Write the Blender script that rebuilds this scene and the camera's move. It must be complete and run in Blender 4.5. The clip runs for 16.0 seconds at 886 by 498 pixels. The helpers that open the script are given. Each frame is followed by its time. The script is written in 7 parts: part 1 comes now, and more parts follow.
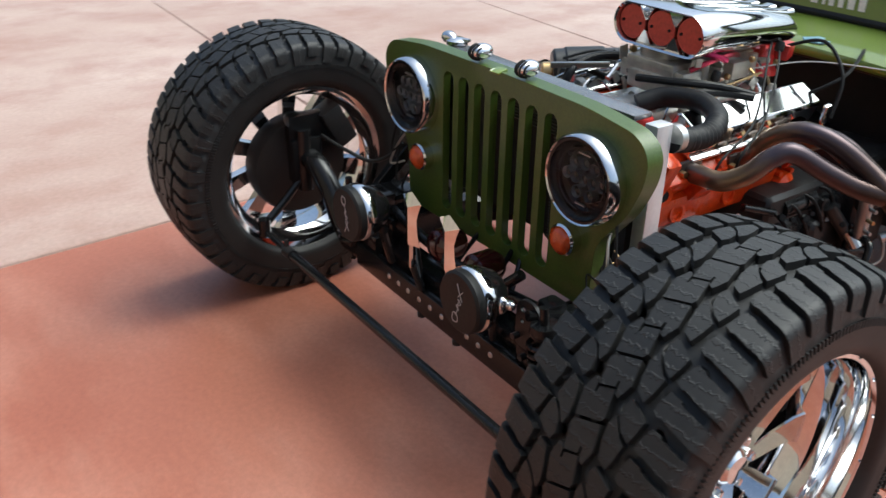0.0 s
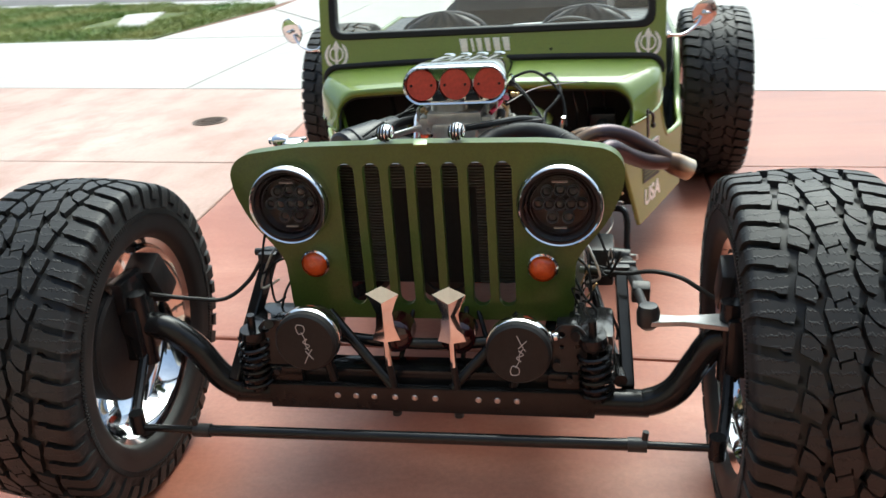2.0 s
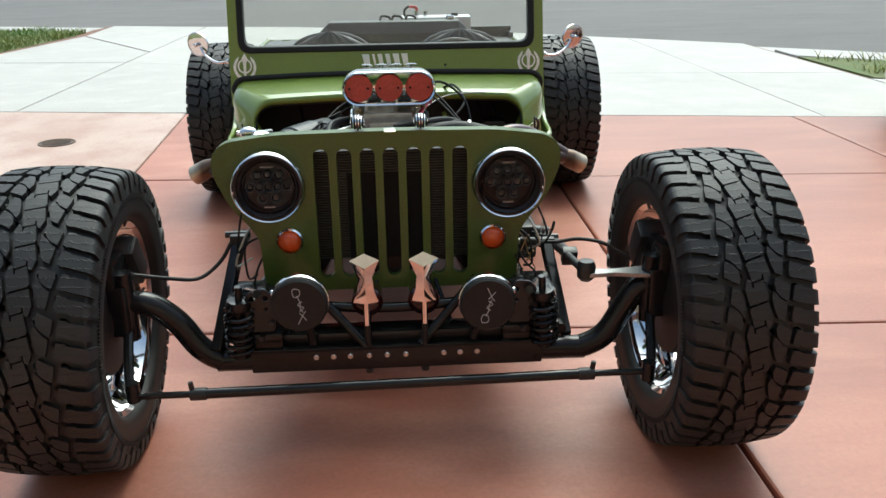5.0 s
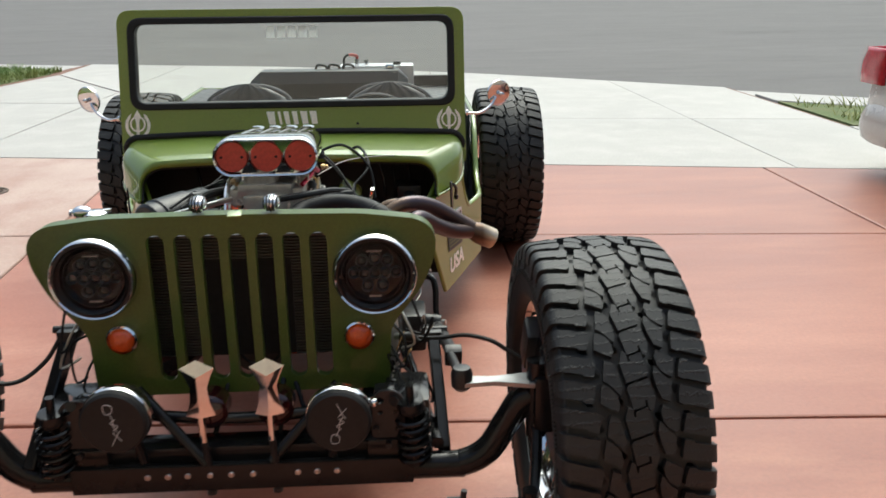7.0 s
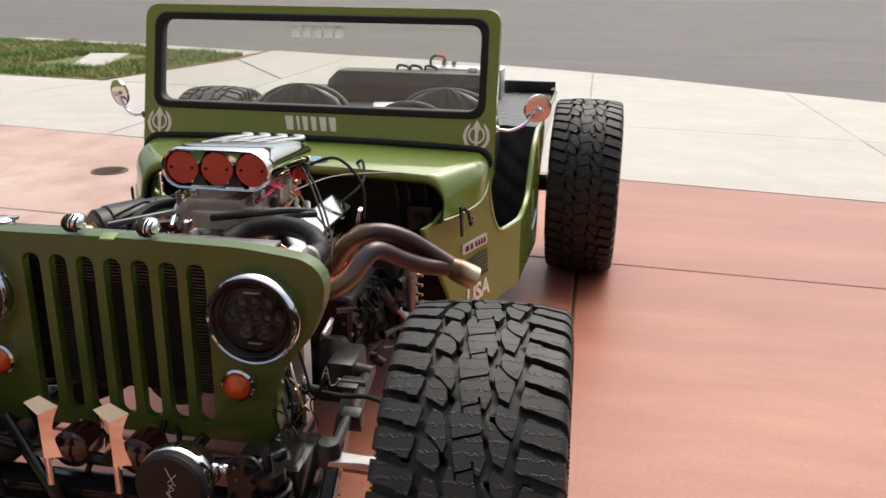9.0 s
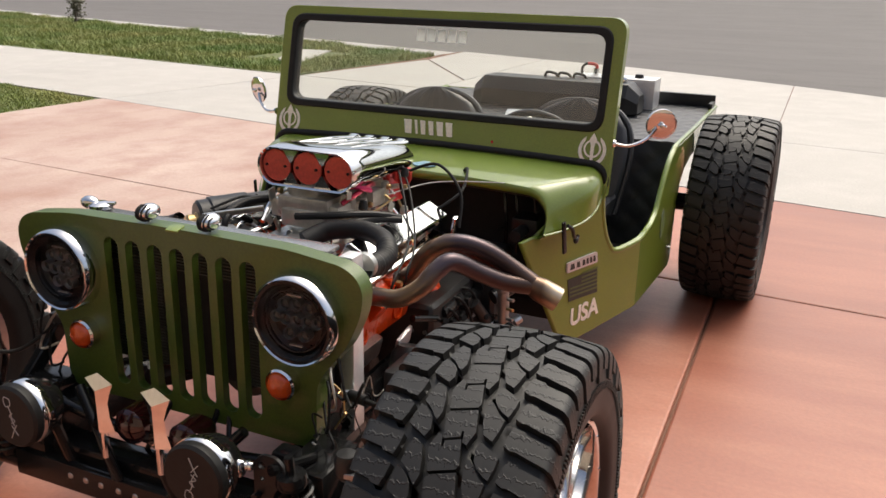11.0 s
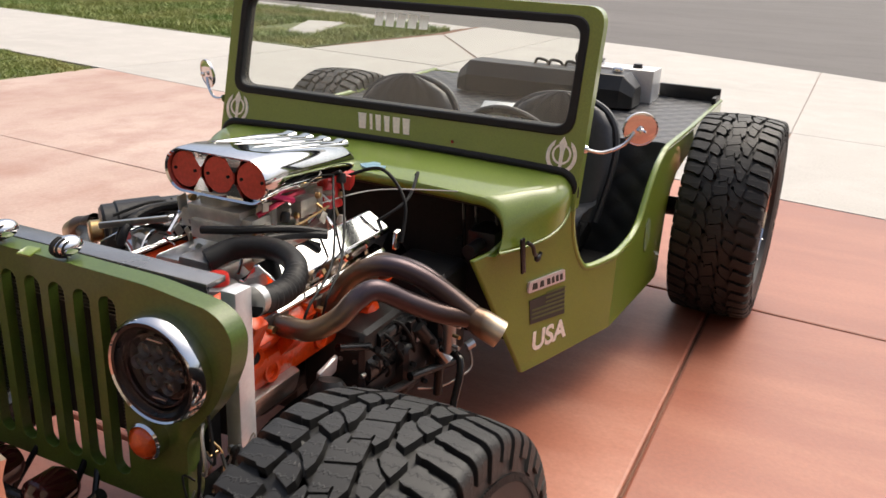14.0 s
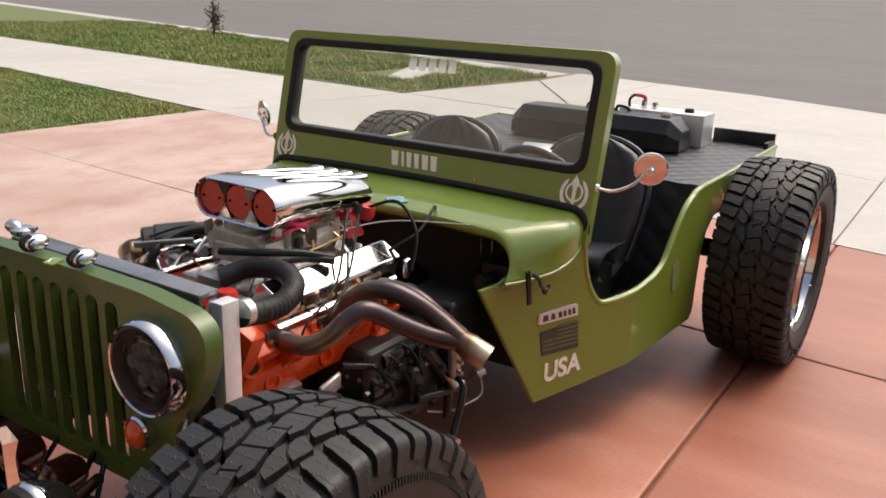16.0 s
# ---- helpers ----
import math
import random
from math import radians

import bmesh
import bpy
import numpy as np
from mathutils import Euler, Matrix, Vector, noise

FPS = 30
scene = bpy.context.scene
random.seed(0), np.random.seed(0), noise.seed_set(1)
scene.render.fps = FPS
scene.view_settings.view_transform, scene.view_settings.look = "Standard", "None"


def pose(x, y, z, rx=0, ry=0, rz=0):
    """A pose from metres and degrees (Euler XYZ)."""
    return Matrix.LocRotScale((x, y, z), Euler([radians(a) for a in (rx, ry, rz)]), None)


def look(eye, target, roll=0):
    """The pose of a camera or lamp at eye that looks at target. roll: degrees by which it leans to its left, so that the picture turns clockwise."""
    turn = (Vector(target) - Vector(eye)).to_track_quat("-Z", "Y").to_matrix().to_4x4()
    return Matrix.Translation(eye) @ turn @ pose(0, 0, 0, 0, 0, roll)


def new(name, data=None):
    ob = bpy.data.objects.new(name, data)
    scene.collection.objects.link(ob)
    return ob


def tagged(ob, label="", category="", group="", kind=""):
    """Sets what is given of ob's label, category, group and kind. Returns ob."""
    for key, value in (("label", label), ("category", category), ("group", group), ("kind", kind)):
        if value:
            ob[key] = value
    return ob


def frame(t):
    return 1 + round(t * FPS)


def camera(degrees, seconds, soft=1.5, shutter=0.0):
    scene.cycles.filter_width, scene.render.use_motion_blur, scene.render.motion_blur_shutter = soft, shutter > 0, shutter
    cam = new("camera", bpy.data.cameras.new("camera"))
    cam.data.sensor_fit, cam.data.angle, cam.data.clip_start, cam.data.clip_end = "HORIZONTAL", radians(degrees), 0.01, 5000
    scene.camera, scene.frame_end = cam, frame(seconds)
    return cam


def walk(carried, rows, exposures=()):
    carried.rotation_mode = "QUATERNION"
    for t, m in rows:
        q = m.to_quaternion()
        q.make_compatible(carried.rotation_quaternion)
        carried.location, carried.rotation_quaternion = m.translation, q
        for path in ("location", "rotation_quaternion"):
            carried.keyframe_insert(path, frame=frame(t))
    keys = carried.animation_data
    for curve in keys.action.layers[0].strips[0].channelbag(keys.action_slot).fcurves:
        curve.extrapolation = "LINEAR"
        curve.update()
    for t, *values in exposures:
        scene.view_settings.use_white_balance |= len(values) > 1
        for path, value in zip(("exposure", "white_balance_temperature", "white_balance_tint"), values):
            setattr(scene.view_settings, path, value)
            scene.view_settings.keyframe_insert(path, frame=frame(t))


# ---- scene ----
cam = camera(55.4, 16.0, shutter=0.4)
PATH = [
    (0, (1.475, -1.171, 1.388), (0.034, -0.145, 0.454), 0.9),
    (0.5, (1.229, -1.395, 1.369), (0.01, -0.1, 0.454), 1.4),
    (1, (0.998, -1.61, 1.345), (-0.004, -0.113, 0.478), 0.0),
    (1.5, (0.719, -1.699, 1.33), (-0.083, -0.056, 0.521), -3.0),
    (2, (0.419, -1.857, 1.351), (0.055, -0.036, 0.608), -4.1),
    (2.5, (0.212, -2.025, 1.345), (-0.029, -0.172, 0.632), -3.5),
    (3, (0.116, -2.197, 1.341), (-0.02, -0.322, 0.658), -4.0),
    (3.2, (0.068, -2.244, 1.341), (-0.013, -0.363, 0.665), -4.5),
    (5.3, (0.03, -2.231, 1.323), (0.133, -0.353, 0.643), -0.8),
    (5.5, (0.088, -2.222, 1.323), (0.162, -0.34, 0.648), -0.5),
    (6, (0.191, -2.176, 1.326), (0.233, -0.288, 0.667), -0.8),
    (6.5, (0.28, -2.038, 1.333), (0.347, -0.144, 0.695), -0.3),
    (7, (0.392, -1.903, 1.364), (0.493, 0.001, 0.76), -0.6),
    (7.5, (0.538, -1.807, 1.372), (0.528, 0.106, 0.786), -0.1),
    (8, (0.705, -1.721, 1.37), (0.561, 0.184, 0.778), 0.3),
    (8.2, (0.765, -1.681, 1.373), (0.604, 0.222, 0.779), 0.1),
    (10.3, (1.24, -1.378, 1.388), (0.556, 0.387, 0.742), 2.2),
    (10.5, (1.25, -1.377, 1.391), (0.542, 0.382, 0.753), 2.0),
    (11, (1.253, -1.366, 1.393), (0.494, 0.378, 0.776), 1.3),
    (11.5, (1.262, -1.367, 1.393), (0.46, 0.36, 0.78), 0.8),
    (12, (1.257, -1.372, 1.384), (0.425, 0.335, 0.758), 1.0),
    (12.5, (1.272, -1.364, 1.38), (0.438, 0.334, 0.73), 0.6),
    (13, (1.292, -1.296, 1.389), (0.489, 0.413, 0.731), 0.4),
    (13.5, (1.281, -1.136, 1.404), (0.529, 0.594, 0.74), 2.4),
    (14, (1.32, -0.977, 1.42), (0.524, 0.728, 0.742), 2.6),
    (14.5, (1.437, -0.899, 1.448), (0.447, 0.71, 0.79), 2.2),
    (15, (1.538, -0.861, 1.45), (0.448, 0.704, 0.849), 1.3),
    (15.5, (1.591, -0.897, 1.448), (0.517, 0.696, 0.891), 0.9),
    (16, (1.627, -0.963, 1.435), (0.593, 0.644, 0.847), 2.0),
]
EXPOSURES = [
    (0, 0.70, 5500, -3), (0.5, 0.83, 5450, -4), (1, 0.92, 5550, -6), (2, 1.12, 5550, -8), (3, 1.00, 5550, -8), (5.5, 0.83, 5550, -9),
    (6.5, 0.78, 5600, -9), (7.0, 0.68, 5800, -5), (7.5, 0.60, 6050, 0), (8.2, 0.66, 6200, 3), (10.5, 0.67, 6450, 5), (12.5, 0.67, 6450, 5), (13.5, 0.76, 6500, 7), (14.5, 0.73, 6400, 5), (16, 0.65, 6450, 7)]
walk(cam, [(t, look(eye, target, roll)) for t, eye, target, roll in PATH], EXPOSURES)

# ---- world and light ----
world = bpy.data.worlds.new("sky")
scene.world = world
world.use_nodes = True
wn = world.node_tree
bg = wn.nodes["Background"]
sky = wn.nodes.new("ShaderNodeTexSky")
sky.sky_type = "NISHITA"
sky.sun_disc = False
sky.sun_elevation = radians(60)
sky.sun_rotation = radians(18)
sky.dust_density = 8.0
sky.air_density = 0.7
sky.ozone_density = 0.3
wn.links.new(sky.outputs[0], bg.inputs[0])
bg.inputs[1].default_value = 0.135
sun_data = bpy.data.lights.new("sun", "SUN")
sun_data.energy = 0.95
sun_data.angle = radians(55)
sun_data.color = (1.0, 0.93, 0.84)
sun = new("sun", sun_data)
sun.matrix_world = look((3, 11, 14), (0, 1, 0))


# ---- materials ----
def ramp_between(nt, fac, a, b, lo=0.35, hi=0.65):
    r = nt.nodes.new("ShaderNodeValToRGB")
    r.color_ramp.elements[0].position, r.color_ramp.elements[1].position = lo, hi
    r.color_ramp.elements[0].color, r.color_ramp.elements[1].color = (*a, 1), (*b, 1)
    nt.links.new(fac, r.inputs[0])
    return r.outputs[0]


def noise_node(nt, coord, scale, detail=5.0, rough=0.55, stretch=None):
    n = nt.nodes.new("ShaderNodeTexNoise")
    n.inputs["Scale"].default_value, n.inputs["Detail"].default_value, n.inputs["Roughness"].default_value = scale, detail, rough
    if stretch:
        m = nt.nodes.new("ShaderNodeMapping")
        m.inputs["Scale"].default_value = stretch
        nt.links.new(coord, m.inputs[0])
        coord = m.outputs[0]
    nt.links.new(coord, n.inputs["Vector"])
    return n.outputs["Fac"]


def material(name, a, b=None, rough=0.5, metal=0.0, scale=8.0, fine=60.0, bump=0.1, coat=0.0, rough_var=0.1, spread=0.0, stretch=None, ior=1.5, dist=0.004):
    """Colour a to b in patches, finer grain over it, and a little relief."""
    m = bpy.data.materials.new(name)
    m.use_nodes = True
    nt = m.node_tree
    p = nt.nodes["Principled BSDF"]
    co = nt.nodes.new("ShaderNodeTexCoord").outputs["Object"]
    b = b or tuple(c * 0.8 for c in a)
    big = noise_node(nt, co, scale, stretch=stretch)
    small = noise_node(nt, co, fine, 3.0, stretch=stretch)
    col = ramp_between(nt, big, a, b, 0.3, 0.7)
    mix = nt.nodes.new("ShaderNodeMix")
    mix.data_type, mix.blend_type = "RGBA", "MULTIPLY"
    mix.inputs[0].default_value = 0.55 if metal < 0.4 else 0.2
    nt.links.new(col, mix.inputs[6])
    nt.links.new(ramp_between(nt, small, (0.7, 0.7, 0.7), (1.15, 1.15, 1.15), 0.3, 0.7), mix.inputs[7])
    out = mix.outputs[2]
    if spread:
        info = nt.nodes.new("ShaderNodeObjectInfo")
        mul = nt.nodes.new("ShaderNodeMapRange")
        mul.inputs[3].default_value, mul.inputs[4].default_value = 1 - spread, 1 + spread
        nt.links.new(info.outputs["Random"], mul.inputs[0])
        hv = nt.nodes.new("ShaderNodeHueSaturation")
        nt.links.new(mul.outputs[0], hv.inputs["Value"])
        nt.links.new(out, hv.inputs["Color"])
        out = hv.outputs[0]
    nt.links.new(out, p.inputs["Base Color"])
    rr = nt.nodes.new("ShaderNodeMapRange")
    rr.inputs[3].default_value, rr.inputs[4].default_value = max(0.02, rough - rough_var), min(1, rough + rough_var)
    nt.links.new(big, rr.inputs[0])
    nt.links.new(rr.outputs[0], p.inputs["Roughness"])
    p.inputs["Metallic"].default_value = metal
    p.inputs["Coat Weight"].default_value = coat
    p.inputs["Coat Roughness"].default_value = 0.03
    p.inputs["IOR"].default_value = ior
    if bump:
        bn = nt.nodes.new("ShaderNodeBump")
        bn.inputs["Strength"].default_value, bn.inputs["Distance"].default_value = bump, dist
        nt.links.new(small, bn.inputs["Height"])
        nt.links.new(bn.outputs[0], p.inputs["Normal"])
    return m


def glass(name, colour, rough=0.0, base=0.03, haze=0.0, edge=0.6):
    """Thin clear sheet with a film of dust and a sharp gloss that grows towards grazing views."""
    m = bpy.data.materials.new(name)
    m.use_nodes = True
    nt = m.node_tree
    nt.nodes.remove(nt.nodes["Principled BSDF"])
    out = nt.nodes["Material Output"]
    clear, gloss, mix, lw = (nt.nodes.new(n) for n in ("ShaderNodeBsdfTransparent", "ShaderNodeBsdfGlossy", "ShaderNodeMixShader", "ShaderNodeLayerWeight"))
    clear.inputs[0].default_value = (*colour, 1)
    gloss.inputs["Roughness"].default_value = rough
    steep, share = nt.nodes.new("ShaderNodeMath"), nt.nodes.new("ShaderNodeMapRange")
    steep.operation = "POWER"
    steep.inputs[1].default_value = 4.0
    nt.links.new(lw.outputs["Facing"], steep.inputs[0])
    nt.links.new(steep.outputs[0], share.inputs[0])
    share.inputs[3].default_value, share.inputs[4].default_value = base, edge
    nt.links.new(share.outputs[0], mix.inputs[0])
    film, dust = nt.nodes.new("ShaderNodeMixShader"), nt.nodes.new("ShaderNodeBsdfTranslucent")
    dust.inputs[0].default_value = (0.8, 0.8, 0.78, 1)
    film.inputs[0].default_value = haze
    nt.links.new(clear.outputs[0], film.inputs[1])
    nt.links.new(dust.outputs[0], film.inputs[2])
    nt.links.new(film.outputs[0], mix.inputs[1])
    nt.links.new(gloss.outputs[0], mix.inputs[2])
    nt.links.new(mix.outputs[0], out.inputs[0])
    return m


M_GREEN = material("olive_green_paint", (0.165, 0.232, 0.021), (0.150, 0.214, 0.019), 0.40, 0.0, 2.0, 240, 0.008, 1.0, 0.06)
# the body green again, with the shade of the sky-averted grille in its colour
M_GREEN_SHADED = material("olive_green_paint_shaded", (0.068, 0.107, 0.017), (0.056, 0.092, 0.015), 0.36, 0.0, 6.0, 200, 0.05, 0.22, 0.08, ior=1.42)
M_CHROME = material("chrome", (0.82, 0.82, 0.82), (0.76, 0.76, 0.76), 0.06, 1.0, 9.0, 90, 0.0, 0.0, 0.03)
M_ALU = material("brushed_aluminium", (0.62, 0.62, 0.60), (0.48, 0.48, 0.46), 0.32, 1.0, 14.0, 120, 0.06, 0.0, 0.1)
M_CAST = material("cast_zinc_carburettor", (0.66, 0.63, 0.56), (0.46, 0.44, 0.38), 0.32, 0.6, 22.0, 120, 0.25)
M_BLACK = material("gloss_black_chassis_paint", (0.009, 0.009, 0.0095), (0.013, 0.013, 0.013), 0.15, 0.0, 12.0, 80, 0.05, 0.0, ior=1.36)
M_SATIN = material("satin_black_metal", (0.012, 0.012, 0.0125), (0.022, 0.0215, 0.021), 0.36, 0.0, 12.0, 90, 0.15, ior=1.42)
M_MATT = material("matt_black_inside", (0.014, 0.0138, 0.0135), (0.020, 0.0195, 0.019), 0.8, 0.0, 8.0, 60, 0.1, ior=1.35)
M_HOSE = material("black_rubber_hose", (0.010, 0.010, 0.010), (0.016, 0.0155, 0.015), 0.5, 0.0, 10, 70, 0.15, ior=1.33)
M_VINYL = material("black_quilted_vinyl", (0.020, 0.022, 0.027), (0.030, 0.032, 0.037), 0.42, 0.0, 10, 160, 0.2)
M_ORANGE = material("orange_engine_enamel", (0.80, 0.075, 0.0045), (0.58, 0.048, 0.0040), 0.30, 0.0, 7, 70, 0.25, 0.15, ior=1.42)
M_RED = material("red_plastic", (0.55, 0.03, 0.025), (0.45, 0.025, 0.02), 0.35, 0.0, 12, 90, 0.05, 0.2)
M_BUTTERFLY = material("red_anodised_butterfly_plate", (0.72, 0.095, 0.060), (0.64, 0.080, 0.052), 0.45, 0.0, 9, 100, 0.05)
M_DECAL = material("cream_decal_vinyl", (0.90, 0.88, 0.77), (0.91, 0.82, 0.72), 0.5, 0.0, 8, 90, 0.02)
M_DECAL_DARK = material("dark_decal_vinyl", (0.035, 0.037, 0.03), (0.05, 0.05, 0.042), 0.5, 0.0, 8, 90, 0.02)
M_BRASS = material("brass", (0.60, 0.42, 0.20), (0.48, 0.33, 0.16), 0.3, 1.0, 12, 90, 0.08)
M_WIRE = material("black_wire_insulation", (0.007, 0.007, 0.007), (0.012, 0.012, 0.012), 0.6, 0.0, 12, 90, 0.05, ior=1.3)
M_BARE = material("bare_cable_steel", (0.55, 0.52, 0.46), (0.42, 0.40, 0.36), 0.4, 0.9, 20, 90, 0.1)
M_DRUM = material("dark_brake_iron", (0.012, 0.010, 0.009), (0.022, 0.017, 0.015), 0.55, 0.2, 9, 80, 0.2)
M_BARS = material("grey_script_paint", (0.50, 0.50, 0.49), (0.42, 0.42, 0.41), 0.5, 0.0, 9, 80, 0.02)
M_WHITE_CAR = material("pearl_beige_car_paint", (0.52, 0.47, 0.42), (0.50, 0.45, 0.40), 0.25, 0.15, 3, 200, 0.02, 0.6)
M_TRIM = material("dark_car_trim", (0.02, 0.02, 0.02), (0.03, 0.03, 0.03), 0.4, 0.0, 6, 80, 0.05)
M_STUCCO = material("tan_unseen_wall_stucco", (0.35, 0.295, 0.225), (0.31, 0.26, 0.20), 0.9, 0.0, 1.2, 40, 0.5)
M_GLASS = glass("clear_glass", (0.96, 0.975, 0.96), base=0.058, haze=0.012)
M_SMOKE = glass("headlight_glass", (0.95, 0.96, 0.96), base=0.004, edge=0.14)
M_TANK = material("bare_aluminium_tank", (0.74, 0.74, 0.745), (0.66, 0.66, 0.665), 0.34, 0.5, 9, 90, 0.03)
M_RAIL = material("dull_radiator_rail", (0.44, 0.44, 0.43), (0.26, 0.26, 0.255), 0.36, 0.8, 16, 90, 0.10)
M_COVER = material("dark_glossy_radiator_cover", (0.34, 0.34, 0.34), (0.24, 0.24, 0.24), 0.24, 0.8, 10, 90, 0.04)
M_FIN = material("grey_cooling_fin", (0.16, 0.165, 0.155), (0.11, 0.115, 0.11), 0.5, 0.6, 9, 60, 0.1)
M_TAIL = material("red_tail_lamp_lens", (0.55, 0.02, 0.04), (0.40, 0.015, 0.03), 0.15, 0.0, 20, 60, 0.02, 0.5)


def tyre_material():
    m = material("tyre_rubber", (0.011, 0.0108, 0.0104), (0.017, 0.0165, 0.0158), 0.54, 0.0, 14, 130, 0.0, 0.0, 0.1, ior=1.46)
    nt = m.node_tree
    p = nt.nodes["Principled BSDF"]
    uv = nt.nodes.new("ShaderNodeTexCoord").outputs["UV"]
    w = nt.nodes.new("ShaderNodeTexWave")
    w.wave_type, w.bands_direction = "BANDS", "Y"
    w.inputs["Scale"].default_value, w.inputs["Distortion"].default_value = 5.0, 2.6
    w.inputs["Detail Scale"].default_value, w.inputs["Detail"].default_value = 6.0, 0.8
    nt.links.new(uv, w.inputs["Vector"])
    cut = nt.nodes.new("ShaderNodeValToRGB")
    cut.color_ramp.elements[0].position, cut.color_ramp.elements[1].position = 0.02, 0.12
    nt.links.new(w.outputs["Fac"], cut.inputs[0])
    bn = nt.nodes.new("ShaderNodeBump")
    bn.inputs["Strength"].default_value, bn.inputs["Distance"].default_value = 0.5, 0.002
    nt.links.new(cut.outputs[0], bn.inputs["Height"])
    nt.links.new(bn.outputs[0], p.inputs["Normal"])
    return m


M_TYRE = tyre_material()


def thin_vinyl():
    """White lettering film that the daylight behind shines through."""
    m = bpy.data.materials.new("white_window_vinyl")
    m.use_nodes = True
    nt = m.node_tree
    nt.nodes.remove(nt.nodes["Principled BSDF"])
    a, b, mix = (nt.nodes.new(n) for n in ("ShaderNodeBsdfDiffuse", "ShaderNodeBsdfTranslucent", "ShaderNodeMixShader"))
    a.inputs[0].default_value = b.inputs[0].default_value = (0.95, 0.95, 0.92, 1)
    mix.inputs[0].default_value = 0.65
    nt.links.new(a.outputs[0], mix.inputs[1])
    nt.links.new(b.outputs[0], mix.inputs[2])
    nt.links.new(mix.outputs[0], nt.nodes["Material Output"].inputs[0])
    return m


M_FILM = thin_vinyl()


def header_material():
    """Exhaust steel, brown and violet from heat, straw-coloured towards the cool tip."""
    m = material("heat_tinted_exhaust_steel", (0.072, 0.050, 0.047), (0.105, 0.072, 0.060), 0.33, 0.75, 7, 90, 0.08)
    nt = m.node_tree
    p = nt.nodes["Principled BSDF"]
    old = p.inputs["Base Color"].links[0].from_socket
    tc = nt.nodes.new("ShaderNodeTexCoord")
    sep = nt.nodes.new("ShaderNodeSeparateXYZ")
    nt.links.new(tc.outputs["UV"], sep.inputs[0])
    r = nt.nodes.new("ShaderNodeValToRGB")
    e = r.color_ramp.elements
    e[0].position, e[0].color = 0.0, (0.12, 0.10, 0.09, 1)
    e[1].position, e[1].color = 1.0, (0.66, 0.55, 0.40, 1)
    for pos, c in ((0.24, (0.29, 0.195, 0.11, 1)), (0.38, (0.072, 0.058, 0.074, 1)), (0.66, (0.064, 0.044, 0.042, 1)), (0.91, (0.16, 0.105, 0.068, 1))):
        n = e.new(pos)
        n.color = c
    nt.links.new(sep.outputs[1], r.inputs[0])
    mix = nt.nodes.new("ShaderNodeMix")
    mix.data_type = "RGBA"
    mix.inputs[0].default_value = 0.75
    nt.links.new(old, mix.inputs[6])
    nt.links.new(r.outputs[0], mix.inputs[7])
    nt.links.new(mix.outputs[2], p.inputs["Base Color"])
    return m


M_HEADER = header_material()


def ground_material(name, a, b, c, rough=0.75, big=0.7, fine=45.0, bump=0.25, streak=None, spread=0.0, mid=4.0, rv=0.12, edge=(0.45, 0.75)):
    """Weathered mineral surface: broad stains, middle blotches and grain."""
    m = bpy.data.materials.new(name)
    m.use_nodes = True
    nt = m.node_tree
    p = nt.nodes["Principled BSDF"]
    geo = nt.nodes.new("ShaderNodeNewGeometry").outputs["Position"]
    n1 = noise_node(nt, geo, big, 4.0, 0.6, stretch=streak)
    n2 = noise_node(nt, geo, mid, 6.0, 0.62, stretch=streak)
    n3 = noise_node(nt, geo, fine, 4.0, 0.7)
    col = ramp_between(nt, n1, a, b, 0.32, 0.68)
    mx = nt.nodes.new("ShaderNodeMix")
    mx.data_type = "RGBA"
    nt.links.new(ramp_between(nt, n2, (0, 0, 0), (0.8, 0.8, 0.8), *edge), mx.inputs[0])
    nt.links.new(col, mx.inputs[6])
    mx.inputs[7].default_value = (*c, 1)
    gr = nt.nodes.new("ShaderNodeMix")
    gr.data_type, gr.blend_type = "RGBA", "MULTIPLY"
    gr.inputs[0].default_value = 0.6
    nt.links.new(mx.outputs[2], gr.inputs[6])
    nt.links.new(ramp_between(nt, n3, (0.78, 0.78, 0.78), (1.15, 1.15, 1.15), 0.3, 0.7), gr.inputs[7])
    out = gr.outputs[2]
    if spread:
        info = nt.nodes.new("ShaderNodeObjectInfo")
        mr = nt.nodes.new("ShaderNodeMapRange")
        mr.inputs[3].default_value, mr.inputs[4].default_value = 1 - spread, 1 + spread
        nt.links.new(info.outputs["Random"], mr.inputs[0])
        hv = nt.nodes.new("ShaderNodeHueSaturation")
        nt.links.new(mr.outputs[0], hv.inputs["Value"])
        nt.links.new(out, hv.inputs["Color"])
        out = hv.outputs[0]
    nt.links.new(out, p.inputs["Base Color"])
    rr = nt.nodes.new("ShaderNodeMapRange")
    rr.inputs[3].default_value, rr.inputs[4].default_value = rough - rv, rough + rv
    nt.links.new(n2, rr.inputs[0])
    nt.links.new(rr.outputs[0], p.inputs["Roughness"])
    bn = nt.nodes.new("ShaderNodeBump")
    bn.inputs["Strength"].default_value, bn.inputs["Distance"].default_value = bump, 0.004
    ad = nt.nodes.new("ShaderNodeMath")
    nt.links.new(n3, ad.inputs[0])
    nt.links.new(n2, ad.inputs[1])
    nt.links.new(ad.outputs[0], bn.inputs["Height"])
    nt.links.new(bn.outputs[0], p.inputs["Normal"])
    return m


